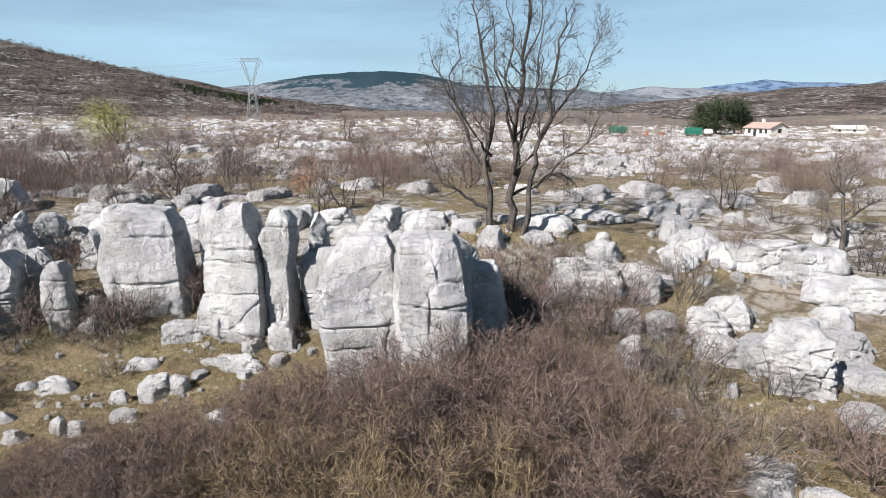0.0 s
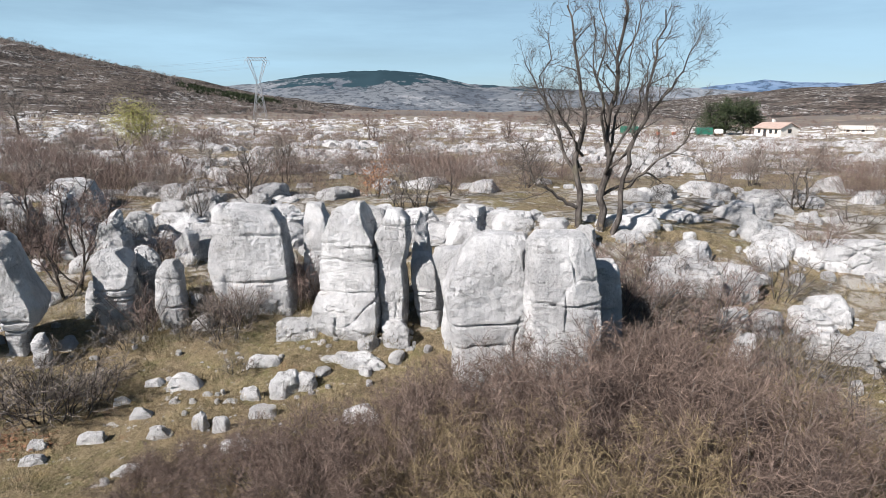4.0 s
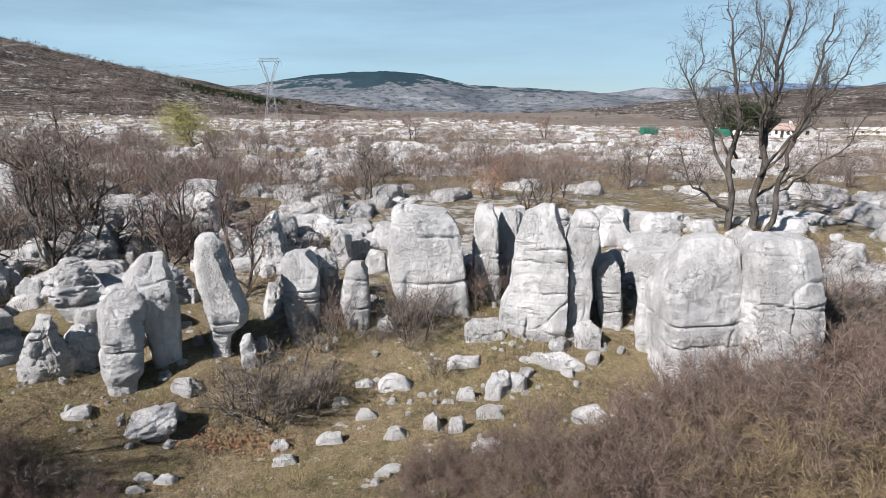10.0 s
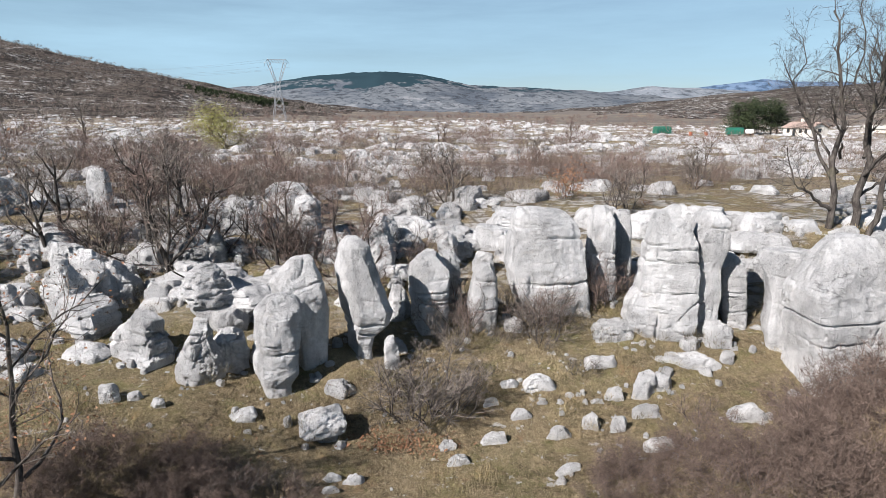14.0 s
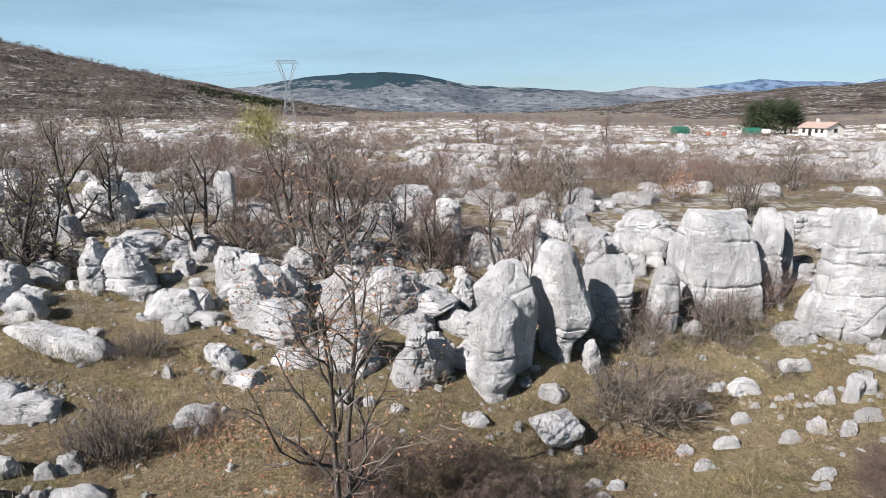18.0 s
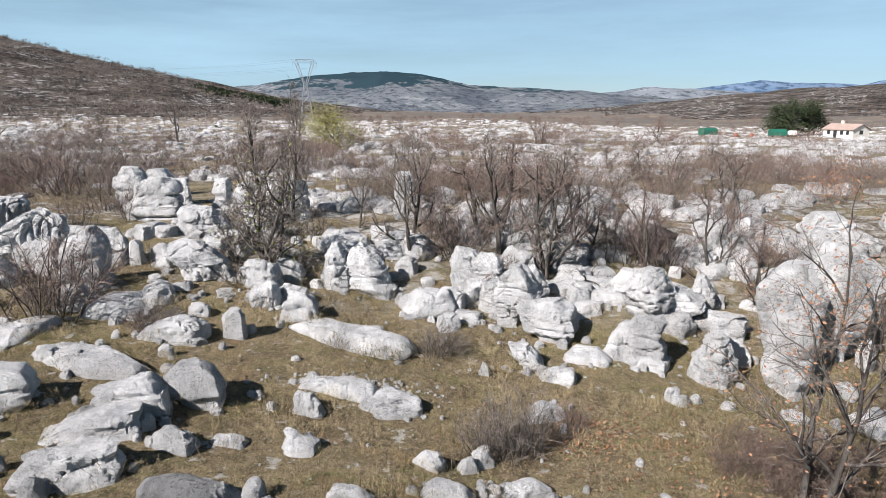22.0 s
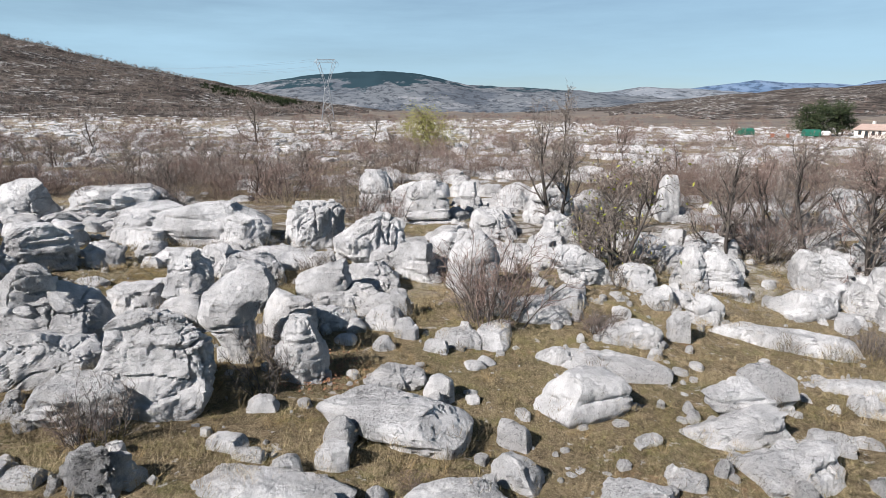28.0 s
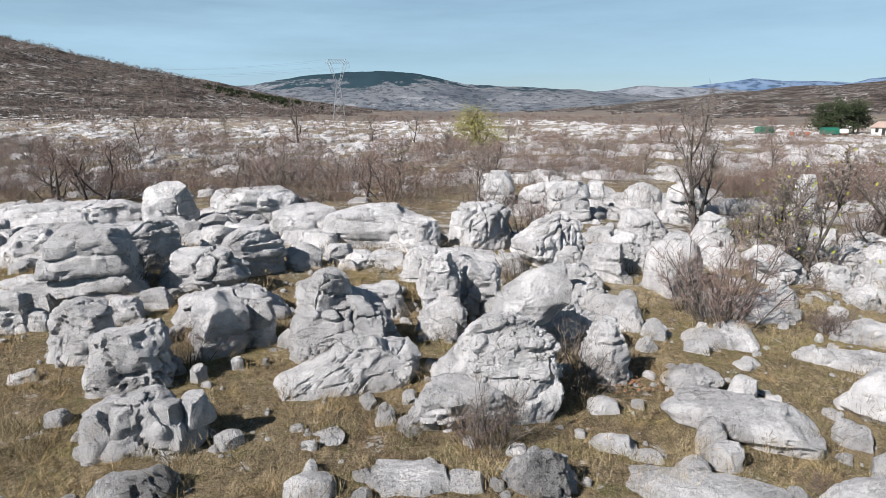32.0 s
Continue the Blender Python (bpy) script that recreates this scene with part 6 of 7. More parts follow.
# ---- the dense thicket beside the path, and trees on the plain ----
for x, y, h in ((-4.6, 10.2, 1.3), (-3.6, 11.4, 1.6), (-2.6, 10.2, 2.2), (-2.2, 11.8, 1.9), (-1.2, 11.2, 2.6), (-0.9, 9.0, 2.5), (0.1, 11.9, 2.6), (0.4, 10.2, 2.9), (1.3, 11.6, 2.7), (1.6, 9.3, 2.7), (2.5, 11.8, 2.3),
                (2.6, 10.0, 2.5), (3.4, 11.2, 1.9), (3.2, 8.6, 2.2), (-3.2, 8.8, 1.8), (0.4, 7.8, 2.3), (-1.8, 8.0, 2.2), (-4.6, 9.0, 1.5), (4.0, 9.8, 1.8), (1.4, 13.0, 2.0), (2.4, 13.2, 1.8)):
    plant("thicket", x, y, h, 0.95)
# grey brushwood on the bank between the thicket and the oak
for x, y, h in ((1.7, 14.6, 1.7), (2.7, 14.5, 1.6), (3.5, 15.2, 1.6), (2.0, 15.8, 1.6), (3.0, 16.6, 1.6), (4.1, 16.4, 1.5), (1.7, 17.3, 1.4), (3.3, 18.0, 1.4), (4.9, 17.2, 1.4), (5.2, 14.0, 1.4), (3.9, 13.6, 1.5), (6.0, 15.4, 1.2), (6.2, 12.4, 1.3), (5.4, 11.2, 1.4)):
    plant("bush", x, y, h, 1.15)
for x, y, h in ((-18.6, 9.6, 0.75), (-17.6, 9.3, 0.85), (-17.0, 10.0, 0.6), (-18.4, 8.6, 0.9), (-16.6, 9.2, 0.7), (-19.2, 8.9, 0.7), (-8.2, 10.2, 0.7), (-7.0, 10.6, 0.8), (-5.9, 10.2, 1.0), (-9.0, 9.6, 0.6)):
    plant("thicket", x, y, h, 1.25, pick=int(x * 10) % 3)
plant("yellow", -35.5, 67.0, 4.9, 1.6)
for x, y, h in ((-59.5, 81, 6.5), (-50.0, 83, 4.5), (-44.0, 84, 4.0), (-68, 78, 4.5), (-30, 88, 4.2), (-12, 76, 4.4), (6, 84, 4.2), (-75, 70, 4.0)):
    plant("tree", x, y, h, 1.0)

# trees and bushes strewn over the rising ground and the plain
rs = np.random.RandomState(21)
made = 0
while made < 95:
    y = 23 * (70 / 23) ** rs.rand()
    x = -21 + (rs.rand() * 2 - 1) * (30 + 0.8 * y)
    v = float(gnoise(np.array([[x * 0.09, y * 0.12, 1.0]]))[0])
    if rs.rand() > 0.35 + 1.6 * v:
        continue
    if x - 0.1 * y > -4 and y > 36 and rs.rand() < 0.7:
        continue
    plant("sapling", x, y, rs.uniform(1.4, 3.4), rs.uniform(0.9, 1.3))
    made += 1
# rocks packed between the larger ones
for x0, x1, y0, y1, n, most in ((-58, -36, 12, 22, 80, 1.5), (-34, -13, 14.5, 22, 60, 1.2), (3, 20, 14, 22, 40, 1.2), (-10, 3, 17.5, 23, 26, 1.2), (-50, -28, 6.5, 13, 34, 0.45)):
    for _ in range(n):
        x, y = rs.uniform(x0, x1), rs.uniform(y0, y1)
        w = rs.uniform(0.35, 1.0) ** 1.6 * most + 0.15
        style = ("block", "lump", "bedded", "block", "slab")[rs.randint(5)]
        rock(x, y, w, w * rs.uniform(0.6, 1.0), w * rs.uniform(0.35, 0.75) * (0.5 if style == "slab" else 1), style, turn=rs.uniform(-40, 40), sub=4)

# bushes and small trees among the rocks
plant("rust", -6.18, 27.22, 2.05, 0.8)
plant("rust", -3.15, 25.63, 0.50, 1.0)
plant("rust", -6.19, 41.71, 1.30, 1.0)
plant("rust", -10.21, 45.80, 1.09, 1.0)
plant("bush", 10.05, 20.22, 1.79, 0.8)
plant("tree", 14.32, 20.76, 3.59, 1.2)
plant("bush", 1.47, 17.28, 2.08, 1.0)
plant("bush", 1.97, 16.38, 2.17, 1.0, pick=1)
plant("bush", 7.33, 17.85, 1.71, 1.2)
plant("bush", 13.17, 23.02, 1.55, 1.0)
plant("bush", 4.32, 15.61, 1.86, 1.2)
plant("bush", 5.47, 10.23, 2.04, 1.1)
plant("bush", 7.39, 10.24, 1.34, 1.2)
plant("bush", 5.77, 13.51, 1.97, 1.1)
plant("bush", 7.71, 9.40, 1.53, 1.0)
plant("bush", 2.94, 16.30, 1.84, 1.2)
plant("bush", 5.07, 16.72, 1.87, 1.0)
plant("bush", 4.80, 13.55, 1.55, 1.0)
plant("bush", 14.53, 19.29, 1.91, 1.0)
plant("bush", -10.07, 17.11, 1.23, 1.1)
plant("bush", -7.52, 17.28, 1.93, 0.7)
plant("bush", -4.02, 16.90, 1.64, 0.6)
plant("bush", -11.50, 15.82, 1.80, 0.9)
plant("tree", 14.03, 21.85, 1.90, 1.1)
plant("bush", 3.95, 17.83, 1.43, 1.2)
plant("bush", 7.76, 12.70, 1.25, 1.1)
plant("tree", -14.64, 17.66, 3.02, 1.0)
plant("bush", -9.19, 16.45, 1.45, 1.2)
plant("bush", -12.48, 12.91, 1.69, 1.5)
plant("bush", -6.87, 17.49, 1.80, 0.8)
plant("bush", -11.94, 15.59, 1.68, 0.9)
plant("tree", -19.18, 20.69, 2.24, 1.0)
plant("tree", -22.73, 22.13, 4.50, 1.0)
plant("bush", -12.62, 19.61, 1.38, 1.0)
plant("tree", -22.43, 20.68, 4.49, 1.0)
plant("tree", -25.70, 20.58, 4.08, 1.0)
plant("tree", -15.10, 19.56, 3.40, 1.0)
plant("bush", -18.13, 20.26, 2.02, 1.0)
plant("bush", -17.41, 23.03, 1.58, 1.0)
plant("bush", -12.88, 30.83, 1.90, 1.5)
plant("thicket", -18.15, 8.62, 1.07, 1.0)
plant("thicket", -17.06, 8.70, 0.92, 1.0)
plant("bush", -16.05, 8.98, 0.95, 1.2)
plant("bush", -15.05, 9.38, 0.65, 1.2)
plant("tree", -20.87, 18.50, 5.24, 1.0)
plant("tree", -31.44, 22.73, 5.12, 0.8)
plant("tree", -25.76, 19.88, 3.68, 0.9)
plant("tree", -31.19, 18.46, 2.56, 1.0)
plant("tree", -17.64, 19.73, 3.41, 1.0)
plant("bush", -23.83, 20.43, 2.22, 1.0)
plant("bush", -23.18, 9.75, 1.43, 0.9)
plant("bush", -24.81, 13.85, 0.90, 1.0)
plant("thicket", -16.48, 8.98, 0.78, 1.4)
plant("thicket", -17.90, 8.82, 0.98, 1.2)
plant("bush", -34.88, 13.72, 1.60, 0.8, pick=2)
plant("mistletoe", -30.26, 17.71, 4.12, 0.9)
plant("tree", -20.38, 19.61, 4.38, 1.1)
plant("tree", -27.83, 22.86, 2.57, 0.8)
plant("bush", -24.93, 22.40, 1.88, 1.0)
plant("bush", -23.24, 21.86, 1.74, 1.0)
plant("bush", -17.17, 20.67, 1.88, 1.0)
plant("bush", -13.40, 19.96, 1.84, 1.0)
plant("bush", -43.73, 30.03, 2.56, 1.2)
plant("bush", -38.35, 22.03, 1.62, 1.0)
plant("bush", -23.43, 9.66, 1.46, 0.8)
plant("bush", -22.00, 10.66, 0.71, 0.8)
plant("bush", -24.73, 13.85, 0.92, 1.2)
plant("bush", -31.87, 13.51, 0.70, 1.3)
plant("bush", -21.97, 21.68, 2.16, 1.0)
plant("mistletoe", -30.20, 18.65, 3.19, 1.0)
plant("bush", -23.99, 20.24, 2.25, 1.0)
plant("tree", -20.76, 19.24, 4.62, 1.1)
plant("bush", -34.70, 14.12, 1.39, 0.7, pick=2)
plant("bush", -31.77, 13.78, 0.59, 1.4)
plant("bush", -23.84, 9.57, 1.25, 0.8)
plant("bush", -24.67, 13.64, 0.99, 1.1)
plant("bush", -39.50, 16.52, 1.11, 1.0)
plant("bush", -39.27, 25.52, 1.61, 1.2)
plant("bush", -47.56, 25.81, 1.25, 1.2)
plant("bush", -16.83, 19.80, 1.94, 1.0)
plant("bush", -39.04, 9.66, 1.52, 0.8, pick=2)
plant("bush", -34.79, 14.66, 2.01, 0.9)
plant("bush", -37.33, 23.70, 1.63, 1.0)
plant("tree", -30.77, 23.87, 3.69, 0.9)
plant("bush", -41.24, 7.58, 0.86, 0.9)
plant("bush", -31.73, 13.63, 0.56, 1.5)
plant("bush", -48.91, 24.39, 1.30, 1.5)
plant("bush", -46.35, 9.84, 0.92, 1.0)
plant("bush", -41.05, 7.60, 1.27, 0.8)
plant("bush", -39.06, 10.44, 1.40, 0.8, pick=2)
plant("bush", -34.51, 13.85, 2.78, 0.9)
plant("bush", -47.98, 24.86, 1.33, 1.2)
plant("tree", -58.18, 29.02, 3.66, 1.3, pick=1)
plant("tree", -60.15, 29.12, 3.40, 1.3, pick=1)
plant("bush", -49.30, 13.62, 1.60, 0.9)
plant("bush", -46.71, 33.78, 2.86, 1.2)
plant("bush", -44.05, 31.28, 1.64, 1.5)
plant("bush", -31.78, 13.60, 0.78, 1.4)
plant("bush", -36.45, 7.11, 0.28, 1.6)
plant("tree", -30.70, 24.31, 5.99, 0.6, pick=2)
plant("bush", -29.59, 21.99, 1.54, 1.0)
plant("bush", -55.97, 30.72, 1.46, 1.3)
plant("green", 1.24, 19.42, 0.39, 1.0)
plant("green", 2.80, 20.70, 0.40, 1.0)
plant("green", 3.84, 20.96, 0.31, 1.0)
plant("green", 3.32, 19.83, 0.26, 1.0)
plant("green", -41.43, 14.01, 0.30, 1.0)
plant("green", -32.90, 12.29, 0.21, 1.0)
plant("bush", -4.93, 9.75, 0.92, 1.2)
plant("bush", -3.99, 10.89, 1.19, 1.2)
plant("thicket", -3.89, 8.97, 0.97, 1.0)
plant("bush", -6.26, 9.35, 0.89, 1.3)
plant("bush", -3.65, 12.07, 1.21, 1.1)
plant("bush", -12.81, 12.75, 1.62, 1.3, pick=0)
plant("bush", -12.08, 12.86, 1.73, 1.3, pick=0)
plant("bush", -8.94, 16.50, 1.21, 1.3, pick=0)
plant("bush", -9.55, 16.09, 1.27, 1.1, pick=0)
plant("thicket", -8.44, 9.77, 0.92, 1.2, pick=0)
plant("thicket", -6.90, 9.26, 1.05, 1.2, pick=1)
plant("thicket", -5.67, 9.15, 1.36, 1.1, pick=2)
plant("thicket", -4.65, 9.30, 1.54, 1.0, pick=0)
plant("thicket", -3.79, 9.42, 1.97, 1.0, pick=1)
plant("bush", -9.19, 15.87, 1.66, 1.2, pick=0)
plant("bush", -11.78, 15.30, 1.06, 1.2, pick=0)
plant("bush", -10.28, 15.58, 0.66, 1.3, pick=0)
plant("bush", -8.37, 14.28, 0.62, 1.5, pick=0)
plant("bush", -6.21, 12.01, 0.82, 1.2, pick=1)
plant("thicket", -18.63, 9.20, 0.56, 1.3, pick=2)
plant("thicket", -17.73, 9.19, 0.56, 1.3, pick=0)
plant("thicket", -16.76, 9.25, 0.68, 1.2, pick=1)
plant("thicket", -15.73, 9.18, 0.63, 1.2, pick=2)
plant("thicket", -14.84, 9.35, 0.53, 1.2, pick=0)
plant("bush", -9.25, 15.30, 0.84, 1.3, pick=2)
plant("bush", -23.30, 9.69, 1.26, 0.7, pick=0)
plant("bush", -22.37, 10.13, 0.48, 1.2, pick=1)
plant("bush", -24.87, 13.24, 0.94, 0.8, pick=0)
plant("bush", -21.78, 10.45, 0.43, 1.2, pick=2)


# ---- stuff: pavement stones, far scrub, grass ----
def scatter_rocks(name, label, rs, xs, ys, sizes, flat, sub, material, count=14, sink=0.25):
    shapes = []
    for k in range(count):
        st = ("block", "slab", "block", "bedded")[k % 4]
        v, f = rock_shape(500 + k, 1.0, 0.8, flat * (0.8 + 0.05 * k), st, sub)
        shapes.append((v, f))
    V, Fc, n = [], [], 0
    zs = land(xs, ys)
    for x, y, z, s in zip(xs, ys, zs, sizes):
        v, f = shapes[rs.randint(count)]
        a = rs.uniform(0, 6.283)
        c, d = math.cos(a) * s, math.sin(a) * s
        q = np.stack([v[:, 0] * c - v[:, 1] * d + x, v[:, 0] * d + v[:, 1] * c + y, v[:, 2] * s * rs.uniform(0.6, 1.3) + z - 0.02], 1)
        V.append(q)
        Fc.append(f + n)
        n += len(v)
    ob = new(name, mesh_of(name, np.concatenate(V), np.concatenate(Fc), material, False))
    return tagged(ob, label, "rocks", kind="stuff")


def field(rs, n, x0, x1, y0, y1, mask):
    """Points spread over a fan-shaped field, kept where mask is high."""
    y = y0 * (y1 / y0) ** rs.rand(n * 3)
    x = -21 + (rs.rand(n * 3) * 2 - 1) * (0.5 * (x1 - x0) + 0.85 * (y - y0))
    keep = rs.rand(n * 3) < mask(x, y)
    return x[keep][:n], y[keep][:n]


def stony(x, y):
    v = gnoise(np.stack([x * 0.11, y * 0.17, 0 * x], -1)) + 0.5 * gnoise(np.stack([x * 0.35, y * 0.5, 0 * x + 4], -1))
    m = sstep(-0.12, 0.22, v)
    strip = bell(y, 33.5, 3.4) * 0.9
    return m * (1 - strip)


rs = np.random.RandomState(3)
x, y = field(rs, 760, -68, 26, 20.5, 44, stony)
scatter_rocks("limestone_pavement_near", "broken pale limestone blocks covering the rising ground", rs, x, y, rs.uniform(0.4, 1.5, len(x)) ** 1.2, 0.30, 3, FAR_STONE)
x, y = field(rs, 4600, -90, 50, 36, 110, stony)
scatter_rocks("limestone_pavement_mid", "low white limestone pavement blocks on the plain", rs, x, y, rs.uniform(0.4, 1.6, len(x)), 0.26, 2, FAR_STONE)
x, y = field(rs, 3200, -150, 110, 90, 290, stony)
scatter_rocks("limestone_pavement_far", "pale rows of limestone pavement far across the plain", rs, x, y, rs.uniform(0.8, 3.6, len(x)), 0.13, 1, FAR_STONE)
x = rs.uniform(-52, 10, 2600)
y = rs.uniform(4.8, 20, 2600)
keep = rs.rand(2600) < 0.25 + sstep(0.0, 0.4, gnoise(np.stack([x * 0.3, y * 0.3, 0 * x + 8], -1)))
scatter_rocks("scattered_stones", "small loose pale stones strewn over the turf", rs, x[keep], y[keep], 0.04 + 0.18 * rs.rand(keep.sum()) ** 2.2, 0.6, 2, FAR_STONE)


# rubble at the feet of the larger rocks
feet = [o for o in scene.objects if o.get("category") == "rock" and o["girth"] > 0.8]
x, y, z = [], [], []
for o in feet:
    for _ in range(6):
        a = rs.uniform(0, 6.283)
        r = rs.uniform(0.5, 0.75)
        x.append(o.location.x + math.cos(a) * r * o["girth"])
        y.append(o.location.y + math.sin(a) * r * o["depth"])
        z.append(rs.uniform(0.12, 0.45) * min(1.2, o["girth"] * 0.6))
scatter_rocks("rock_rubble", "broken pale limestone rubble at the feet of larger rocks", rs, np.array(x), np.array(y), np.array(z), 0.55, 2, FAR_STONE)


def ribbons(n, px, py, pz, dirs, lengths, widths):
    """n flat twigs as quads."""
    p = np.stack([px, py, pz], 1)
    q = p + dirs * lengths[:, None]
    s = np.cross(dirs, np.random.RandomState(n).normal(size=(n, 3)))
    s = s / np.linalg.norm(s, axis=1)[:, None] * widths[:, None]
    v = np.stack([p - s, p + s, q + s * 0.4, q - s * 0.4], 1).reshape(-1, 3)
    return v, np.arange(n * 4).reshape(n, 4)


def scrub(name, label, rs, x, y, heights, per, material, thick):
    """Far leafless bushes made of many short twigs."""
    n = len(x) * per
    b = np.repeat(np.arange(len(x)), per)
    h = heights[b]
    a = rs.rand(n) * 6.283
    t = rs.rand(n)
    r = np.sqrt(rs.rand(n)) * h * (0.25 + 0.5 * np.sin(np.pi * np.clip(t * 0.9 + 0.1, 0, 1)))
    px, py = x[b] + np.cos(a) * r, y[b] + np.sin(a) * r
    pz = land(x, y)[b] + h * t * 0.8
    d = np.stack([np.cos(a) * 0.5, np.sin(a) * 0.5, 0 * a + 1], 1) + rs.normal(size=(n, 3)) * 0.45
    d /= np.linalg.norm(d, axis=1)[:, None]
    v, f = ribbons(n, px, py, pz, d, h * rs.uniform(0.18, 0.42, n), thick * (0.6 + 0.8 * rs.rand(n)) * np.sqrt(y[b] / 40))
    ob = new(name, mesh_of(name, v, f, material))
    return tagged(ob, label, "scrub", kind="stuff")


def bushy(x, y):
    v = gnoise(np.stack([x * 0.07 + 40, y * 0.10, 0 * x], -1)) + 0.6 * gnoise(np.stack([x * 0.2, y * 0.26 + 9, 0 * x], -1))
    bare = sstep(-8, 6, x - 0.1 * y) * sstep(34, 44, y) * (1 - sstep(130, 190, y))
    return np.clip(0.04 + sstep(0.05, 0.35, v), 0, 1) * (1 - 0.75 * bare)


x, y = field(rs, 800, -76, 40, 27, 95, bushy)
scrub("bare_scrub", "leafless purplish brown scrub scattered over the plain", rs, x, y, rs.uniform(0.7, 2.2, len(x)), 230, TWIG_RED, 0.006)
x, y = field(rs, 330, -74, 34, 25, 42, lambda x, y: np.clip(0.15 + bushy(x, y), 0, 1))
scrub("purple_scrub", "fuzzy purplish brown leafless scrub behind the rocks", rs, x, y, rs.uniform(0.8, 1.9, len(x)), 250, TWIG_BROWN, 0.0048)
x, y = field(rs, 380, -70, 40, 24, 80, bushy)
scrub("grey_scrub", "leafless grey brown scrub scattered over the plain", rs, x, y, rs.uniform(0.5, 1.6, len(x)), 200, TWIG_GREY, 0.006)
x, y = field(rs, 4600, -80, 45, 34, 170, lambda x, y: 0.25 + 0.6 * bushy(x, y))
scrub("dwarf_scrub", "dark dwarf bushes dotted over the limestone pavement", rs, x, y, rs.uniform(0.3, 1.15, len(x)), 30, TWIG_GREY, 0.010)
x, y = field(rs, 900, -120, 80, 80, 620, lambda x, y: np.maximum(bushy(x, y), sstep(250, 380, y)))
scrub("far_scrub", "bands of brown scrub far across the plain", rs, x, y, rs.uniform(1.0, 3.2, len(x)), 60, TWIG_RED, 0.022)
x, y = rs.uniform(-620, -120, 2300), rs.uniform(200, 700, 2300)
scrub("slope_scrub", "dark bushes dotted over the stony slope", rs, x, y, rs.uniform(0.4, 1.0, len(x)) ** 2 * 4.2 + 0.6, 22, TWIG_GREY, 0.06)
x, y = rs.normal(-200, 17, 170), rs.uniform(540, 640, 170)
scrub("conifer_wood", "dark conifer wood at the foot of the slope", rs, x, y, rs.uniform(2.5, 5.5, len(x)), 60, NEEDLES, 0.20)

# low dead heath and leaf litter on the near turf
x, y = rs.uniform(-54, 11, 4200), rs.uniform(5, 20, 4200)
keep = rs.rand(4200) < sstep(0.0, 0.35, gnoise(np.stack([x * 0.35 + 9, y * 0.35, 0 * x + 5], -1))) + 0.12
scrub("low_heath", "low brown dead heath and weeds in the turf", rs, x[keep], y[keep], rs.uniform(0.12, 0.55, keep.sum()), 52, TWIG_WEED, 0.008)

# dry grass over the near ground
def grass(name, label, rs, n, per, material, hmin, hmax, mask):
    x, y = rs.uniform(-55, 12, n * 2), rs.uniform(4.6, 22, n * 2)
    keep = rs.rand(n * 2) < mask(x, y)
    x, y = x[keep], y[keep]
    b = np.repeat(np.arange(len(x)), per)
    m = len(b)
    a = rs.rand(m) * 6.283
    d = np.stack([np.cos(a) * 0.75, np.sin(a) * 0.75, rs.uniform(0.3, 1.2, m)], 1)
    d /= np.linalg.norm(d, axis=1)[:, None]
    hh = rs.uniform(hmin, hmax, len(x))[b]
    v, f = ribbons(m, x[b] + rs.normal(0, 0.05, m), y[b] + rs.normal(0, 0.05, m), land(x, y)[b] - 0.01, d, hh * rs.uniform(0.6, 1.1, m), np.full(m, 0.0026))
    ob = new(name, mesh_of(name, v, f, material))
    tagged(ob, label, "grass", kind="stuff")


def turf(x, y):
    return 0.35 + sstep(-0.1, 0.35, gnoise(np.stack([x * 0.45, y * 0.45, 0 * x + 2], -1)))


grass("dry_grass", "matted straw-coloured dry grass", rs, 15000, 9, GRASS_DRY, 0.06, 0.17, turf)
grass("olive_grass", "short olive green winter grass", rs, 15000, 9, GRASS_OLIVE, 0.05, 0.15, lambda x, y: 1.1 - turf(x, y))

# tussocks of long golden and olive blades that lean over
def tussocks(name, label, rs, x, y, per, material, longest):
    b = np.repeat(np.arange(len(x)), per)
    m = len(b)
    a = rs.rand(m) * 6.283
    r = 0.13 * np.sqrt(rs.rand(m))
    comb = rs.rand(len(x))[b] * 6.283
    d = np.stack([0.7 * np.cos(a) + 0.45 * np.cos(comb), 0.7 * np.sin(a) + 0.45 * np.sin(comb), rs.uniform(0.35, 1.3, m)], 1)
    d /= np.linalg.norm(d, axis=1)[:, None]
    long = rs.uniform(0.55, 1.0, len(x))[b] * rs.uniform(0.5, 1.0, m) * longest
    v, f = ribbons(m, x[b] + np.cos(a) * r, y[b] + np.sin(a) * r, land(x, y)[b] - 0.01, d, long, np.full(m, 0.0021))
    tagged(new(name, mesh_of(name, v, f, material)), label, "grass", kind="stuff")


def rank(x, y):
    return sstep(-0.05, 0.25, gnoise(np.stack([x * 0.4 + 30, y * 0.5, 0 * x + 6], -1)))


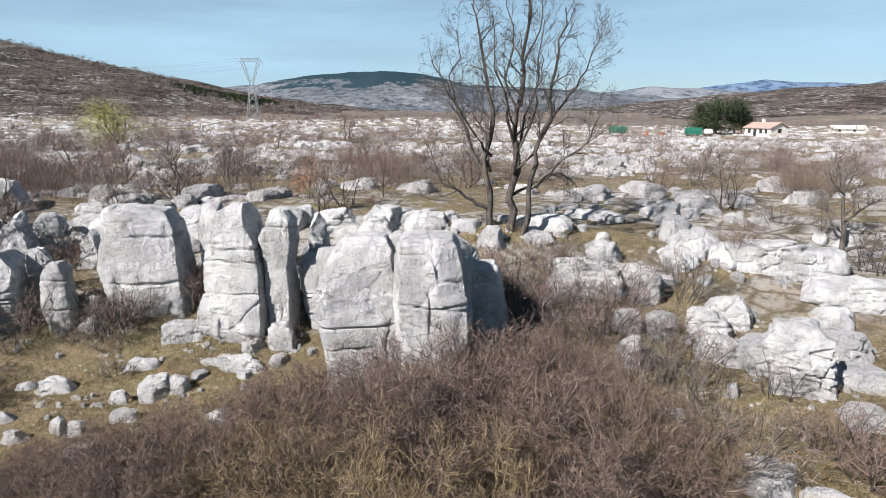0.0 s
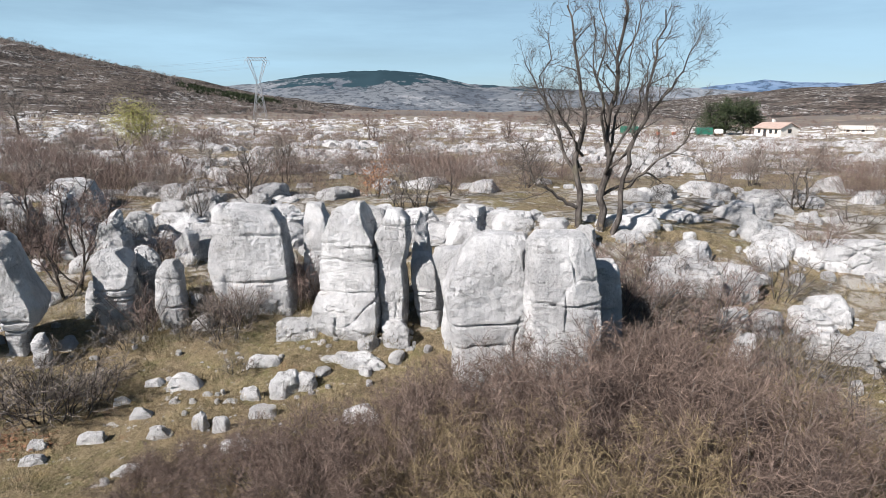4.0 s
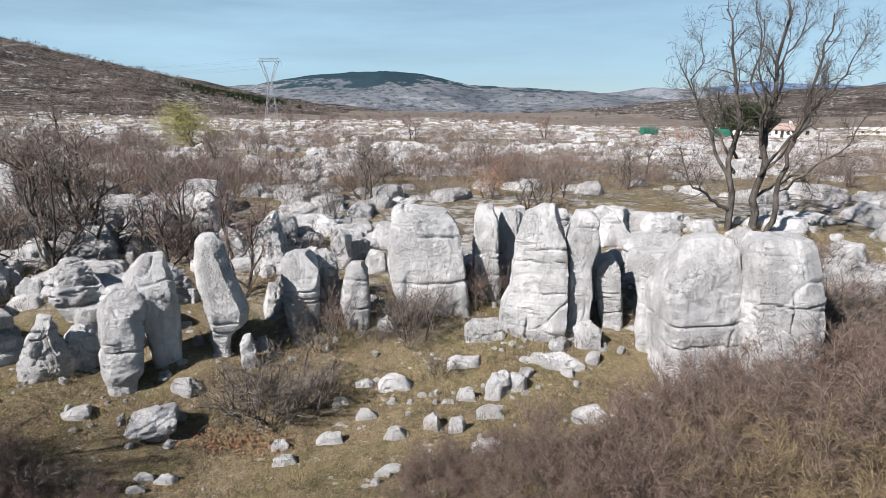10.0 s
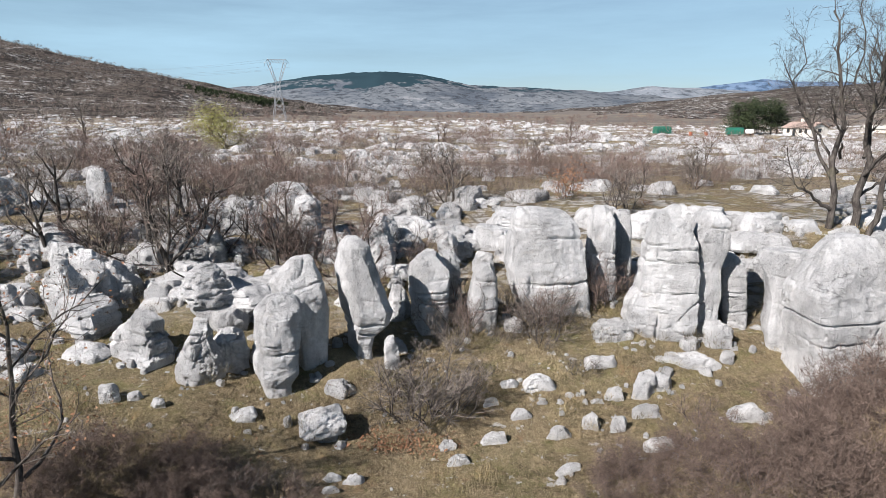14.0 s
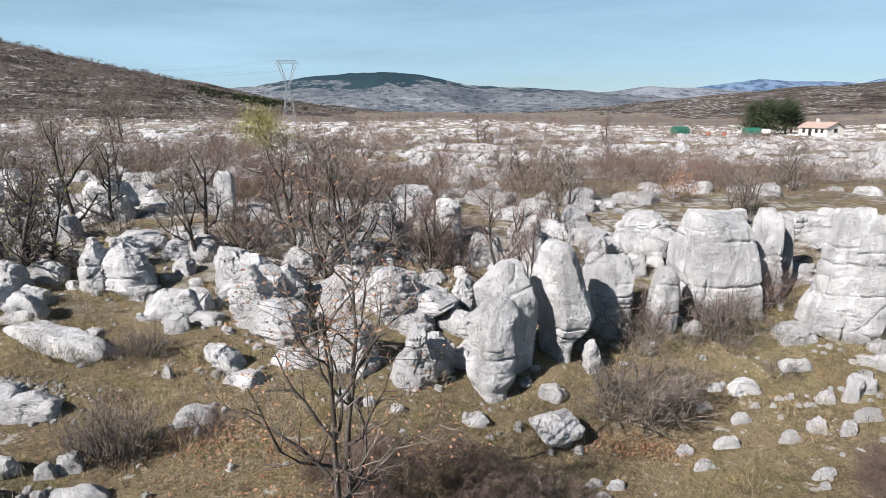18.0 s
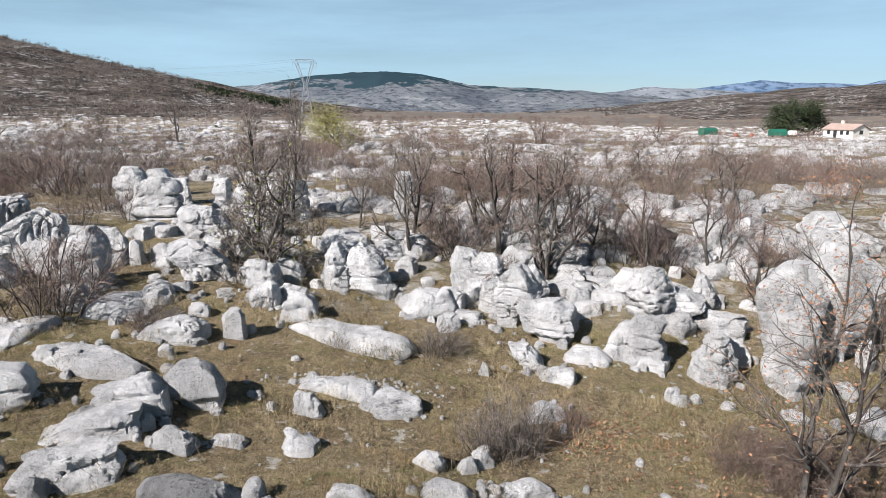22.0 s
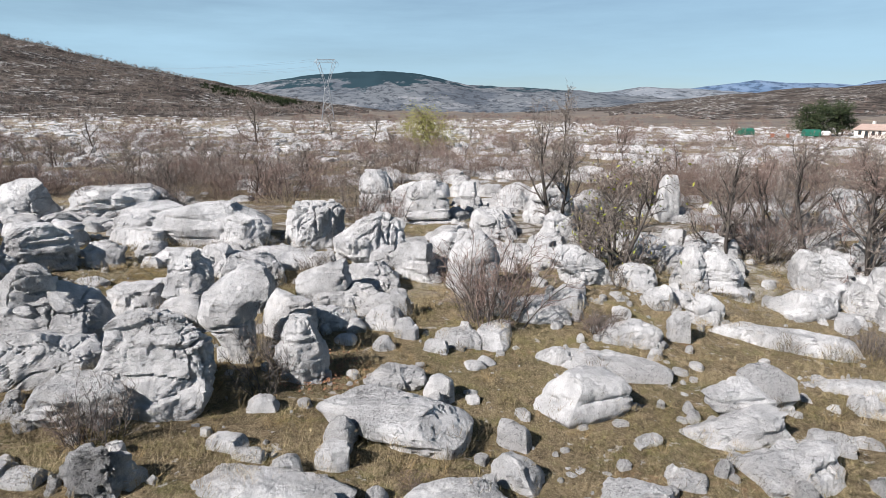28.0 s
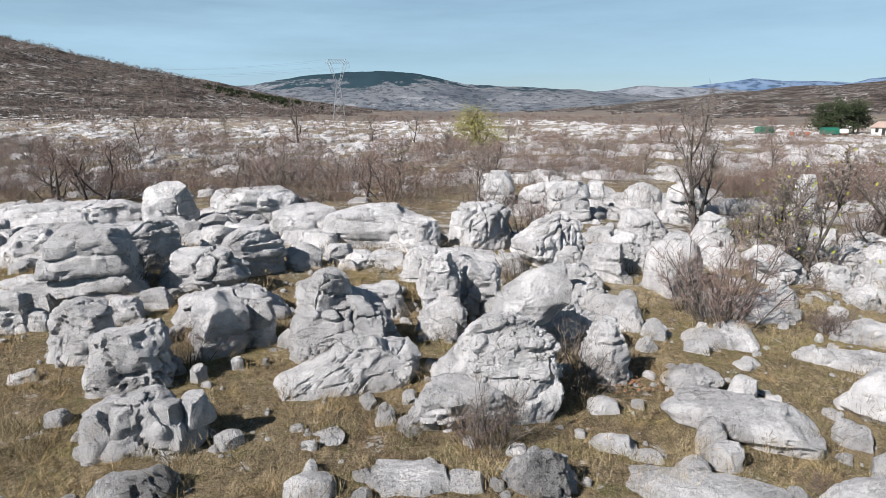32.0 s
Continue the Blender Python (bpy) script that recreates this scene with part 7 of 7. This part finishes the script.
x, y = rs.uniform(-54, 9, 9000), rs.uniform(5.0, 19, 9000)
keep = rs.rand(9000) < rank(x, y) * 0.8
tussocks("olive_tussocks", "shaggy olive brown tussocks of winter grass", rs, x[keep], y[keep], 34, GRASS_OLIVE, 0.24)
x, y = rs.uniform(-54, 4, 6000), rs.uniform(5.0, 20, 6000)
keep = rs.rand(6000) < (0.12 + 0.75 * (1 - sstep(-40, -34, x))) * (0.25 + rank(x + 11, y))
tussocks("golden_tussocks", "long golden dry tussock grass between the rocks", rs, x[keep], y[keep], 42, GRASS_GOLD, 0.32)

# taller straw tufts
x, y = rs.uniform(-54, 11, 2600), rs.uniform(5, 20, 2600)
keep = rs.rand(2600) < sstep(-0.05, 0.3, gnoise(np.stack([x * 0.5 + 3, y * 0.5, 0 * x + 15], -1)))
scrub("straw_tufts", "pale straw tufts of last year's grass", rs, x[keep], y[keep], rs.uniform(0.16, 0.46, keep.sum()), 70, GRASS_DRY, 0.0055)

# coarse gravel in the bare hollow between the slabs
x, y = rs.normal(-26.5, 0.75, 420), rs.normal(11.45, 0.22, 420)
scatter_rocks("gravel", "pinkish grey coarse gravel lying in a bare hollow", rs, x, y, rs.uniform(0.03, 0.10, 420), 0.7, 1, FAR_STONE)


def litter(name, spots, rs, n):
    """Fallen leaves lying flat in drifts."""
    v = []
    for cx, cy, sx, sy in spots:
        x, y = rs.normal(cx, sx, n), rs.normal(cy, sy, n)
        z = land(x, y) + rs.uniform(0.02, 0.09, n)
        a, s = rs.rand(n) * 6.283, rs.uniform(0.02, 0.045, n)
        ca, sa = np.cos(a) * s, np.sin(a) * s
        t = rs.normal(0, 0.4, n) * s
        v.append(np.stack([np.stack([x - ca, y - sa, z - t], 1), np.stack([x + sa * 0.6, y - ca * 0.6, z], 1), np.stack([x + ca, y + sa, z + t], 1), np.stack([x - sa * 0.6, y + ca * 0.6, z], 1)], 1).reshape(-1, 3))
    v = np.concatenate(v)
    ob = new(name, mesh_of(name, v, np.arange(len(v)).reshape(-1, 4), LEAF_RUST))
    tagged(ob, "rusty fallen oak leaves lying in drifts", "leaves", kind="stuff")


litter("leaf_litter", ((-13.0, 11.6, 0.6, 0.25), (-20.0, 9.6, 1.6, 0.9), (-17.8, 9.4, 1.2, 0.6), (-22.0, 10.2, 1.0, 0.5), (5.0, 10.0, 0.8, 0.4), (-38.3, 10.6, 0.5, 0.5)), rs, 520)


# the patterns that the plants were copied from are no longer needed
for rows in STOCK.values():
    for ob in rows:
        for o in (*ob.children_recursive, ob):
            bpy.data.objects.remove(o)
